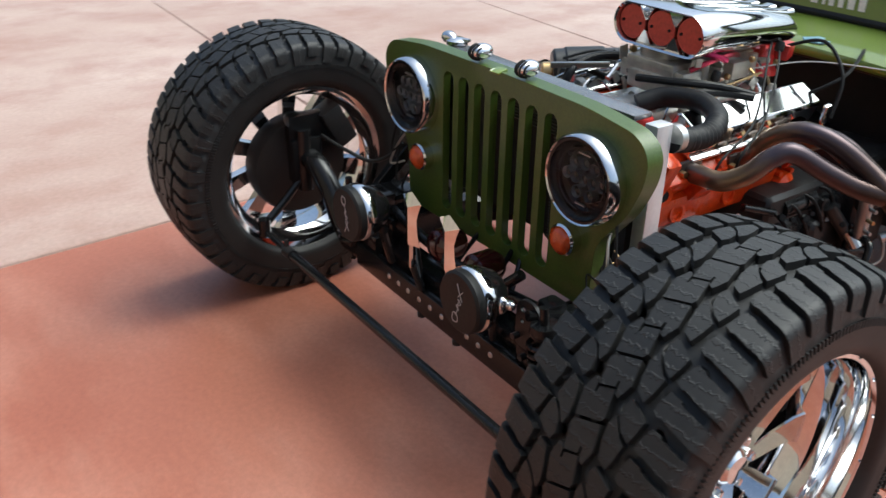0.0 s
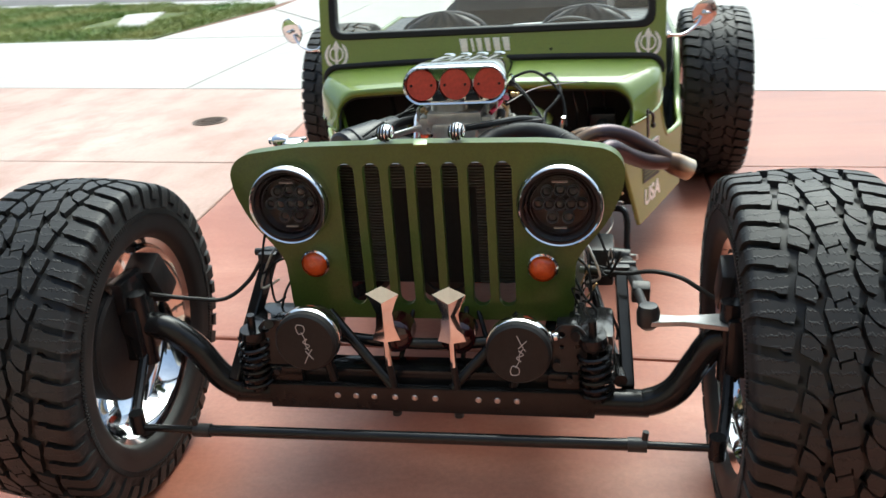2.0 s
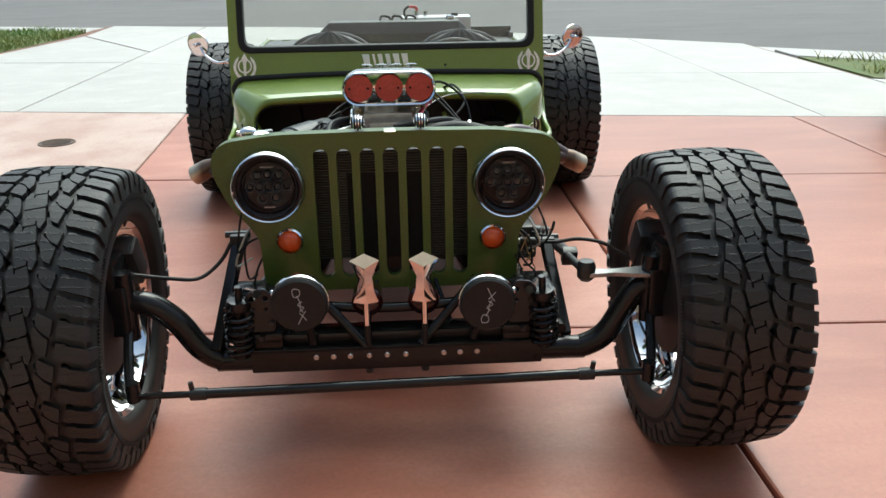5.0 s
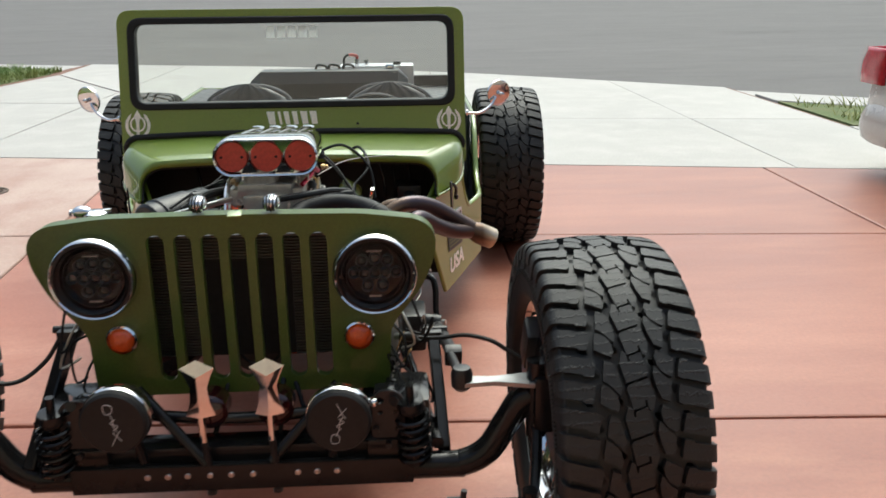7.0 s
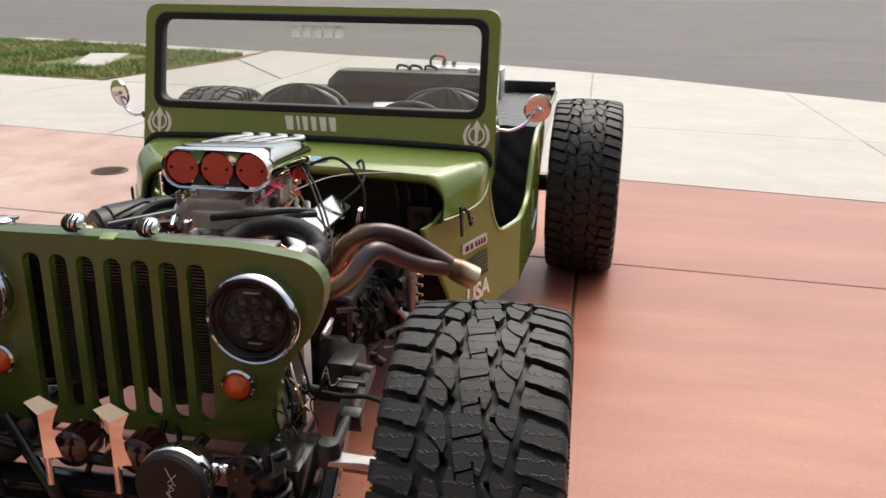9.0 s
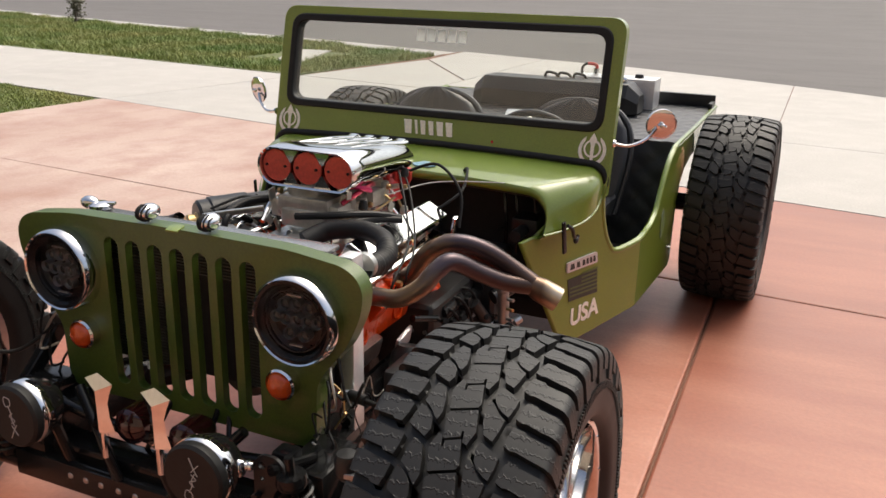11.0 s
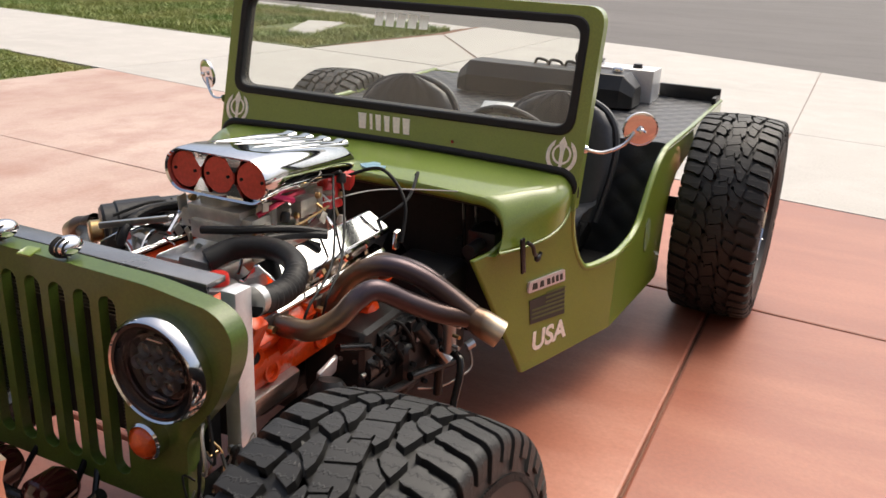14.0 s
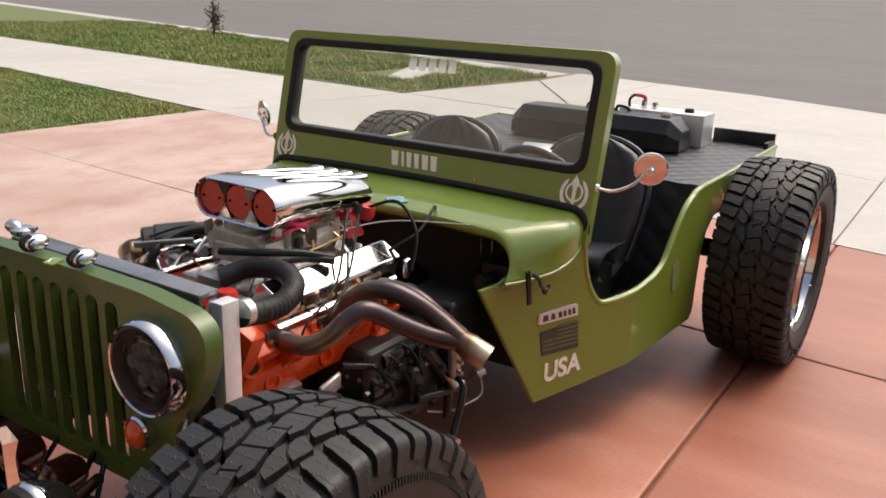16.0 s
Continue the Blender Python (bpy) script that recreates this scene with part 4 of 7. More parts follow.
for s in (-1, 1):
    rail_cap(s)
    part("cowl_bead", tube(B(), [(s * (x - 0.002), y, z) for x, y, z in FOOT], 0.0055, 10, 6), M_GREEN, car)
    bm = B()
    rows = [[bm.verts.new((s * (x - 0.002), y, z)), bm.verts.new((s * (x - 0.3 * (x - side_x(y))), y, z - 0.012)), bm.verts.new((s * (side_x(y) - 0.006), y, z - 0.016))] for x, y, z in FOOT]
    for a, b in zip(rows, rows[1:]):
        for k in (0, 1):
            bm.faces.new((a[k], a[k + 1], b[k + 1], b[k]))
    part("cowl_flange", bm, M_GREEN, car, "", 60)


def arch(w, z0, top, r, crown=0.012):
    """Hoop from one foot to the other: upright sides, round shoulders, slightly crowned top; 40 steps."""
    turn = top - crown - r
    half = [(w, z0 + (turn - z0) * k / 5) for k in range(5)]
    half += [(w - r + r * math.cos(a), turn + r * math.sin(a)) for a in np.linspace(0, math.pi / 2, 9)]
    half += [((w - r) * k / 7, top - crown * (k / 7) ** 2) for k in range(6, 0, -1)]
    return half + [(0.0, top)] + [(-x, z) for x, z in half[::-1]]


def cowl():
    bm = B()
    steps = 40

    def hoop(t):
        """Section of the cowl skin from lip (0) to windscreen (1)."""
        foot = curve[round(t * (len(curve) - 1))]
        top = 0.774 + 0.038 * t ** 0.8
        return [(x, foot.y + (mid_y(t) - foot.y) * math.sin(math.pi * k / steps) ** 0.7, z) for k, (x, z) in enumerate(arch(foot.x, foot.z, top, 0.082 - 0.028 * t))]

    def mid_y(t):
        return 1.128 + 0.230 * t

    curve = curve_through(FOOT, 8)
    front, rear = hoop(0), hoop(1)
    rows = []
    # rolled lip round the engine opening
    for back, drop in ((0.012, 0.030), (0.001, 0.028), (-0.004, 0.022), (-0.005, 0.014), (-0.004, 0.007), (-0.001, 0.002)):
        row = []
        for k, (x, y, z) in enumerate(front):
            q = math.sin(math.pi * k / steps) ** 0.5
            row.append((x - math.copysign(min(1.0, abs(x) / 0.4) ** 4 * drop * 0.25, x), y + back, z - drop * q))
        rows.append(row)
    for t in np.linspace(0, 1, 13):
        rows.append(hoop(t))
    vs = [[bm.verts.new(p) for p in row] for row in rows]
    for a, b in zip(vs, vs[1:]):
        for k in range(steps):
            bm.faces.new((a[k], a[k + 1], b[k + 1], b[k]))
    c = part("cowl", bm, M_GREEN, car, "glossy olive green arched cowl", 40)
    mod = c.modifiers.new("skin", "SOLIDIFY")
    mod.thickness = 0.004
    part("cowl_lip", tube(B(), [Vector(p) + Vector((0, 0.002, -0.002)) for p in rows[0]], 0.005, 8, 2), M_SATIN, c, "dark edge trim round the engine opening")
    part("cowl_seal", tube(B(), [(x * 1.004, 1.358 + 0.004, z + 0.006) for x, y, z in rear if z > 0.715] , 0.013, 10, 2), M_HOSE, c, "black rubber windscreen seal")
    bm = B()
    fill(bm, [[(max(-0.592, min(0.592, x * 0.985)), z - 0.006) for x, y, z in rear] + [(-0.55, 0.25), (0.55, 0.25)]], lambda x, z: (x, 1.335, z))
    thicken(bm, Vector((0, 0.01, 0)))
    fw = part("firewall", bm, M_MATT, car, "black firewall behind the engine")
    for x, z0, z1 in ((0.33, 0.45, 0.74), (0.37, 0.48, 0.75), (0.44, 0.42, 0.72), (-0.36, 0.45, 0.72), (-0.2, 0.5, 0.75)):
        part("brake_line", tube(B(), [(x, 1.30, z0), (x + 0.01, 1.27, (z0 + z1) / 2), (x - 0.015, 1.30, z1)], 0.006, 8, 6), M_BLACK, fw)
    bm = B()
    box(bm, (0.43, 1.25, 0.60), (0.09, 0.12, 0.07), bevel=0.01)
    rod(bm, (0.43, 1.18, 0.60), (0.43, 1.10, 0.60), 0.02, n=14)
    part("brake_cylinder", bm, M_SATIN, fw)


cowl()


# windscreen
def ws(x, z, d=0.0):
    """A point on the leaning front face of the windscreen frame, d in front of it."""
    return (x, 1.355 + 0.226 * (z - 0.771) - d, z)


def ws_loop(x, z0, z1, r):
    return rounded([(-x, z0), (x, z0), (x, z1), (-x, z1)], r, 6)


def windscreen():
    outer = rounded([(-0.658, 0.690), (0.658, 0.690), (0.658, 1.273), (-0.658, 1.273)], [0.02, 0.02, 0.055, 0.055], 6)
    bm = plate([outer, ws_loop(0.612, 0.915, 1.238, 0.05)], lambda x, z: ws(x, z), (0, 0.042, 0))
    w = part("windscreen", bm, M_GREEN, car, "olive green windscreen frame leaning slightly back", 30, bevel=0.005)
    ring = plate([ws_loop(0.620, 0.907, 1.246, 0.055), ws_loop(0.594, 0.932, 1.220, 0.042)], lambda x, z: ws(x, z, 0.007), (0, 0.052, 0))
    part("rubber_gasket", ring, M_HOSE, w, "black rubber glazing gasket", 30, bevel=0.005)
    pane = plate([ws_loop(0.600, 0.926, 1.226, 0.045)], lambda x, z: ws(x, z, -0.008), (0, 0.004, 0))
    g = part("pane", pane, M_GLASS, w, "clear windscreen glass")
    g.visible_shadow = False
    # name on the glass as plain bars
    for k in range(5):
        x = -0.083 + k * 0.0405
        part("name_bar", fill(B(), [[(x - 0.015, 1.166), (x + 0.015, 1.166), (x + 0.015, 1.208), (x - 0.015, 1.208)]], lambda u, z: ws(u, z, -0.0135)), M_FILM, w, smooth=0)
    # make mark as plain slanting shapes
    for k, (dx, wd) in enumerate(((0.0, 0.030), (0.042, 0.010), (0.064, 0.020), (0.096, 0.020), (0.128, 0.026), (0.164, 0.026))):
        x = -0.108 + dx
        sl = 0.010
        part("mark_shape", plate([[(x + sl, 0.846), (x + sl + wd * 0.8, 0.846), (x + wd, 0.894), (x, 0.894)]], lambda u, z: ws(u, z, 0.0025), (0, 0.002, 0)), M_DECAL, w, smooth=0)
    # small screws
    for x, z in ((0.385, 0.815), (0.415, 0.815), (-0.385, 0.815), (0.24, 0.845), (-0.40, 0.815)):
        part("screw", rod(B(), ws(x, z, 0.004), ws(x, z, -0.004), 0.005, n=8), M_CHROME, w)
    return w


screen = windscreen()


def emblem(cx, cz):
    """Pale emblem: double-edged blade, ring and two curved swords."""
    part("emblem", plate([[(cx, cz + 0.054), (cx + 0.012, cz + 0.034), (cx + 0.006, cz + 0.012), (cx + 0.005, cz - 0.036), (cx + 0.012, cz - 0.042), (cx + 0.004, cz - 0.046), (cx, cz - 0.054), (cx - 0.004, cz - 0.046), (cx - 0.012, cz - 0.042), (cx - 0.005, cz - 0.036), (cx - 0.006, cz + 0.012), (cx - 0.012, cz + 0.034)]], lambda x, z: ws(x, z, 0.0032), (0, 0.0025, 0)), M_DECAL, screen, "cream emblem decal", smooth=0)
    part("emblem_ring", plate([circle(cx, cz + 0.003, 0.0295, 28), circle(cx, cz + 0.003, 0.0235, 28)], lambda x, z: ws(x, z, 0.0028), (0, 0.0022, 0)), M_DECAL, screen, smooth=0)
    for s in (-1, 1):
        out = [(cx + s * 0.047 * math.cos(a), cz - 0.002 + 0.050 * math.sin(a)) for a in np.linspace(1.05, -1.50, 16)] + [(cx - s * 0.018, cz - 0.060), (cx - s * 0.021, cz - 0.054)]
        inn = [(cx + s * 0.036 * math.cos(a), cz - 0.001 + 0.040 * math.sin(a)) for a in np.linspace(-1.50, 0.75, 14)]
        part("emblem_sword", plate([out + inn], lambda x, z: ws(x, z, 0.0026), (0, 0.002, 0)), M_DECAL, screen, smooth=0)


emblem(-0.596, 0.854)
emblem(0.594, 0.852)


def mirror(s):
    base, mid = Vector((s * 0.662, 1.382, 0.877)), Vector((s * 0.797, 1.458, 0.942))
    m = part("door_mirror", tube(B(), [base, base + Vector((s * 0.05, 0.01, -0.004)), base + Vector((s * 0.10, 0.04, 0.02)), mid + Vector((-s * 0.012, -0.016, -0.012))], 0.0055, 10, 8), M_CHROME, car, "round chrome mirror on a curved arm")
    d = Vector((s * 0.42, -0.9, -0.12)).normalized()
    part("mirror_back", lathe(B(), [(0.0, 0.0062), (0.018, 0.006), (0.036, 0.0048), (0.0465, 0.003), (0.0475, 0.005), (0.0505, 0.004), (0.051, -0.004), (0.048, -0.008), (0.0, -0.007)], mid, d, 32), M_CHROME, m, "polished round mirror shell")
    k = B()
    ball(k, mid + d * 0.018, 0.009, n=12)
    rod(k, mid + d * 0.012 + Vector((-0.012, 0, 0)), mid + d * 0.022 + Vector((0.012, 0, 0)), 0.004, n=8)
    part("mirror_clamp", k, M_CHROME, m)
    f = B()
    lathe(f, [(0.0, 0.010), (0.010, 0.008), (0.013, 0.0), (0.0, 0.0)], base, (s, 0, 0), 14)
    part("mirror_foot", f, M_CHROME, m)


for s in (-1, 1):
    mirror(s)


# decals and fittings of the driver's side
def on_side(y, z, d=0.002):
    return (side_x(y) + d, y, z)


def side_plate(name, loops, mat, parent, d=0.0015, thick=0.0015, label=""):
    bm = B()
    fill(bm, loops, lambda y, z: on_side(y, z, d))
    thicken(bm, Vector((thick, 0, 0)))
    return part(name, bm, mat, parent, label, 20)


def side_fittings():
    anchor = side_plate("flag_decal", [[(1.240, 0.430), (1.374, 0.444), (1.384, 0.352), (1.251, 0.350)]], M_DECAL_DARK, car, label="subdued dark flag decal")
    for k in range(6):
        z = 0.364 + k * 0.0145
        y0 = 1.252 if k < 3 else 1.302
        side_plate("flag_stripe", [[(y0, z), (1.379, z + 0.004), (1.379, z + 0.010), (y0, z + 0.006)]], material("olive_flag_stripe", (0.12, 0.14, 0.05), (0.10, 0.12, 0.045), 0.5), anchor, 0.0032, 0.001)
    badge = side_plate("badge", [rounded([(1.228, 0.458), (1.368, 0.467), (1.362, 0.506), (1.228, 0.494)], 0.006, 3)], M_TANK, car, 0.002, 0.006, "bright metal rectangular badge with dark bars")
    for y, w in ((1.240, 0.020), (1.268, 0.016), (1.296, 0.012), (1.314, 0.010), (1.330, 0.010), (1.346, 0.010)):
        z = 0.466 + (y - 1.23) * 0.065
        side_plate("badge_bar", [[(y, z), (y + w, z + 0.001), (y + w - 0.004, z + 0.021), (y - 0.002 + (0.004 if w > 0.015 else 0), z + 0.020)]], M_DECAL_DARK, badge, 0.0085, 0.001)
    cu = bpy.data.curves.new("letters", "FONT")
    cu.body, cu.size, cu.align_x, cu.extrude, cu.offset = "USA", 0.088, "CENTER", 0.0006, 0.0026
    tmp = new("letters", cu)
    bpy.context.view_layer.update()
    me = bpy.data.meshes.new_from_object(tmp.evaluated_get(bpy.context.evaluated_depsgraph_get()))
    bpy.data.objects.remove(tmp)
    for v in me.vertices:
        u, w, d = v.co
        y, z = 1.330 + u * 0.82, 0.263 + w * 1.02 + u * 0.10
        v.co = on_side(y, z, 0.002 + d)
    me.materials.clear()
    me.materials.append(M_DECAL)
    part("lettering", me, None, car, "cream stencilled letters USA")
    side_plate("faded_decal", [[(1.925, 0.505), (1.955, 0.53), (1.985, 0.515), (2.005, 0.475), (1.995, 0.425), (1.965, 0.40), (1.94, 0.415), (1.93, 0.455)]], material("faded_blue_decal", (0.13, 0.17, 0.13), (0.15, 0.205, 0.025), 0.45, 0.0, 26, 90), car, label="faded blue-grey oval decal")
    # cowl latch
    bm = B()
    box(bm, (0.586, 1.124, 0.612), (0.007, 0.018, 0.108), Euler((0.15, 0, -0.3)).to_matrix(), 0.002)
    latch = part("cowl_latch", bm, M_BLACK, car, "black cowl latch with hook")
    part("latch_hook", tube(B(), [(0.592, 1.135, 0.650), (0.604, 1.15, 0.636), (0.606, 1.165, 0.61), (0.606, 1.20, 0.592), (0.608, 1.215, 0.598)], 0.006, 8, 6), M_SATIN, latch)
    part("latch_knob", ball(B(), (0.608, 1.19, 0.590), 0.012, (0.8, 1.3, 1), 12), M_SATIN, latch)
    # same on the far side
    bm = B()
    box(bm, (-0.586, 1.124, 0.612), (0.007, 0.018, 0.108), Euler((0.15, 0, 0.3)).to_matrix(), 0.002)
    latch = part("cowl_latch", bm, M_BLACK, car, "black cowl latch with hook")
    # badge sticker on the cowl top
    bm = plate([[(0.030, 1.165), (0.046, 1.150), (0.070, 1.146), (0.098, 1.150), (0.118, 1.164), (0.112, 1.178), (0.092, 1.176), (0.086, 1.192), (0.062, 1.194), (0.050, 1.180)]], lambda x, y: (x, y, 0.780 + 0.16 * (y - 1.146)), (0, 0, 0.004))
    part("cowl_sticker", bm, material("pale_blue_sticker", (0.16, 0.34, 0.48), (0.32, 0.46, 0.52), 0.4, 0.0, 60), car, "pale blue oval sticker on the cowl")


side_fittings()


# cabin
def cabin():
    bm = plate([[(-side_x(1.33) + 0.03, 1.33), (side_x(1.33) - 0.03, 1.33), (side_x(1.75) - 0.03, 1.75), (side_x(2.2) - 0.03, 2.2), (side_x(2.2) - 0.03, 2.3), (-side_x(2.2) + 0.03, 2.3), (-side_x(2.2) + 0.03, 2.2), (-side_x(1.75) + 0.03, 1.75)]], lambda x, y: (x, y, 0.24), (0, 0, 0.06))
    part("cabin_floor", bm, M_MATT, car, "black cabin floor")

    def quilt(a, b):
        return 0.007 * (abs(math.sin(math.pi * (a + b))) * abs(math.sin(math.pi * (a - b)))) ** 0.5

    bm = B()
    grid(bm, lambda u, v: (-0.755 + 1.51 * u, 2.235 + 1.03 * v, 0.742 + 0.02 * v + quilt(u * 15, v * 10)), 120, 84)
    part("bed_cover", bm, M_VINYL, car, "black diamond-quilted vinyl bed cover", 60)
    bm = B()
    grid(bm, lambda u, v: (-0.75 + 1.50 * u, 2.15 + 0.085 * v - quilt(u * 11, v * 4), 0.28 + 0.467 * v), 100, 44)
    part("bed_front", bm, M_VINYL, car, "black diamond-quilted panel behind the seats", 60)
    for s in (-1, 1):
        bm = B()
        grid(bm, lambda u, v: (s * (side_x(1.45 + 0.72 * u) - 0.022 - quilt(u * 7, v * 3)), 1.45 + 0.72 * u, 0.29 + (0.17 + 0.26 * max(0, u - 0.45)) * v), 50, 24)
        part("door_card", bm, M_VINYL, car, "black quilted side panel", 60)
    bm = B()
    box(bm, (0, 3.275, 0.735), (1.52, 0.022, 0.07), bevel=0.004)
    part("tail_panel", bm, M_GREEN, car, "olive green tail panel")
    bm = B()
    box(bm, (0.625, 3.262, 0.792), (0.29, 0.03, 0.075), bevel=0.006)
    box(bm, (0.760, 3.20, 0.785), (0.02, 0.14, 0.03), bevel=0.004)
    part("tail_lip", bm, M_SATIN, car, "black raised lip at the tail corner")
    bm = B()
    box(bm, (0, 2.75, 0.60), (1.40, 1.0, 0.10))
    part("bed_floor", bm, M_MATT, car)
    # black tank with bevelled edges
    sec = [(2.745, 0.765), (2.745, 0.845), (2.785, 0.908), (2.935, 0.908), (2.975, 0.845), (2.975, 0.765)]
    bm = B()
    ends = []
    for x, q in ((-0.400, 0.7), (-0.340, 1.0), (0.405, 1.0), (0.462, 0.7)):
        ends.append([bm.verts.new((x, 2.86 + (y - 2.86) * q, 0.765 + (z - 0.765) * (0.62 if q < 1 else 1))) for y, z in sec])
    for a, b in zip(ends, ends[1:]):
        for k in range(6):
            bm.faces.new((a[k], a[(k + 1) % 6], b[(k + 1) % 6], b[k]))
    bm.faces.new(ends[0])
    bm.faces.new(ends[-1])
    tank = part("fuel_tank", bm, M_SATIN, car, "black bevel-edged tank behind the seats", 20, bevel=0.004)
    part("tank_cap", lathe(B(), [(0.0, 0.024), (0.022, 0.022), (0.026, 0.012), (0.024, 0.0), (0.0, 0.0)], (0.36, 2.87, 0.908), (0, 0, 1), 20), M_CHROME, tank, "chrome filler cap")
    for x in (-0.05, 0.02, 0.10):
        part("hose_fitting", tube(B(), [(x, 2.9, 0.905), (x + 0.01, 2.9, 0.93), (x + 0.05, 2.91, 0.925), (x + 0.06, 2.93, 0.905)], 0.007, 8, 5), M_SATIN, tank)
    bm = B()
    box(bm, (0.285, 3.09, 0.836), (0.42, 0.17, 0.150), bevel=0.005)
    bat = part("battery", bm, M_TANK, car, "bright metal battery box")
    part("terminal", rod(B(), (0.17, 3.09, 0.905), (0.17, 3.09, 0.945), 0.014, n=14), M_CHROME, bat)
    part("terminal", rod(B(), (0.225, 3.09, 0.905), (0.225, 3.09, 0.940), 0.014, n=14), M_CHROME, bat)
    part("battery_cable", tube(B(), [(0.10, 3.08, 0.905), (0.097, 3.08, 0.945), (0.12, 3.085, 0.968), (0.15, 3.09, 0.966)], 0.007, 10, 6), M_HOSE, bat)
    part("cable_boot", tube(B(), [(0.125, 3.086, 0.968), (0.15, 3.09, 0.967), (0.170, 3.09, 0.960), (0.172, 3.09, 0.940)], 0.009, 10, 5), M_RED, bat, "red rubber terminal boot")
    part("battery_cap", lathe(B(), [(0.0, 0.02), (0.02, 0.018), (0.024, 0.0), (0.0, 0.0)], (0.40, 3.08, 0.911), (0, 0, 1), 16), M_SATIN, bat)
    # papers between the seats
    part("console_box", box(B(), (0.10, 2.1, 0.79), (0.14, 0.10, 0.10), Euler((0.2, 0, 0.2)).to_matrix(), 0.01), M_ALU, car, "small pale box behind the seats")


cabin()


def cushion(bm, cx, w, path, thick, pleats):
    """A pleated pad swept along a side profile of (y, z), front face first."""
    n, m = 40, len(path)
    rows = []
    for i, (y, z, f) in enumerate(path):
        a, b = path[max(i - 1, 0)], path[min(i + 1, m - 1)]
        t = Vector((b[0] - a[0], b[1] - a[1])).normalized()
        nor = Vector((t.y, -t.x))
        row = []
        for k in range(n + 1):
            u = 2 * k / n - 1
            q = (1 - abs(u) ** 3.2) ** 0.5
            d = thick * q + (0.0035 * abs(math.sin(u * pleats * math.pi / 2)) if abs(u) < 0.72 else 0.004)
            row.append((cx + u * w * f / 2, y - nor.x * d, z - nor.y * d))
        rows.append(row)
    vs = [[bm.verts.new(p) for p in r] for r in rows]
    for a, b in zip(vs, vs[1:]):
        for k in range(n):
            bm.faces.new((a[k], a[k + 1], b[k + 1], b[k]))
    return bm


def seat(cx):
    t = thing("seat", (cx, 1.95, 0.30), "black pleated vinyl bucket seat", "seat")
    t.parent = car
    t.location = Vector((cx, 1.95, 0.30)) - PLACE[car]
    back = [(1.97, 0.47, 0.86), (2.00, 0.55, 0.92), (2.025, 0.64, 0.98), (2.05, 0.73, 1.0), (2.07, 0.81, 0.92), (2.085, 0.862, 0.74), (2.092, 0.892, 0.48), (2.10, 0.905, 0.18)]
    bm = cushion(B(), cx, 0.44, back, 0.035, 7)
    shell = [(y + 0.05, z, f * 1.03) for y, z, f in back]
    n = 40
    rows = [[(cx + (2 * k / n - 1) * 0.44 * f / 2, y + 0.035 * (1 - abs(2 * k / n - 1) ** 3), z) for k in range(n + 1)] for y, z, f in shell]
    vs = [[bm.verts.new(p) for p in r] for r in rows]
    for a, b in zip(vs, vs[1:]):
        for k in range(n):
            bm.faces.new((a[k], a[k + 1], b[k + 1], b[k]))
    part("backrest", bm, M_VINYL, t, "pleated backrest", 60)
    edge = [(cx + s * 0.225 * f, y + 0.02, z) for s, seq in ((-1, back), (1, back[::-1])) for y, z, f in seq]
    part("piping", tube(B(), edge, 0.014, 8, 4), M_VINYL, t)
    base = [(1.97, 0.56, 0.9), (1.88, 0.565, 1.0), (1.80, 0.572, 1.0), (1.745, 0.565, 0.98), (1.715, 0.54, 0.95), (1.712, 0.50, 0.92), (1.73, 0.46, 0.88), (1.80, 0.44, 0.84)]
    bm = cushion(B(), cx, 0.44, base[::-1], -0.03, 5)
    part("squab", bm, M_VINYL, t, "rounded seat squab", 60)
    bm = B()
    box(bm, (cx, 1.88, 0.38), (0.30, 0.22, 0.16), bevel=0.02)
    part("seat_box", bm, M_MATT, t)


for cx in (0.36, -0.29):
    seat(cx)


def steering_wheel():
    c = Vector((0.30, 1.72, 0.775))
    q = Euler((radians(-58), 0, 0)).to_matrix()
    pts = [c + q @ Vector((0.165 * math.cos(a), 0.165 * math.sin(a), 0)) for a in np.linspace(0, 2 * math.pi, 33)[:-1]]
    w = part("steering_wheel", tube(B(), pts, 0.014, 10, 2, loop=True), M_SATIN, car, "black steering wheel with bright spokes")
    for a in (0.5, math.pi - 0.5, -math.pi / 2):
        p = c + q @ Vector((0.155 * math.cos(a), 0.155 * math.sin(a), 0))
        part("wheel_spoke", rod(B(), c, p, 0.009, 0.007, 8), M_ALU, w)
    part("horn_button", lathe(B(), [(0.0, 0.03), (0.02, 0.028), (0.035, 0.01), (0.035, -0.01), (0.0, -0.01)], c, q @ Vector((0, 0, 1)), 20), M_CHROME, w)
    part("steering_column", rod(B(), c, c + Vector((0, -0.38, -0.24)), 0.02, n=14), M_SATIN, w)


steering_wheel()


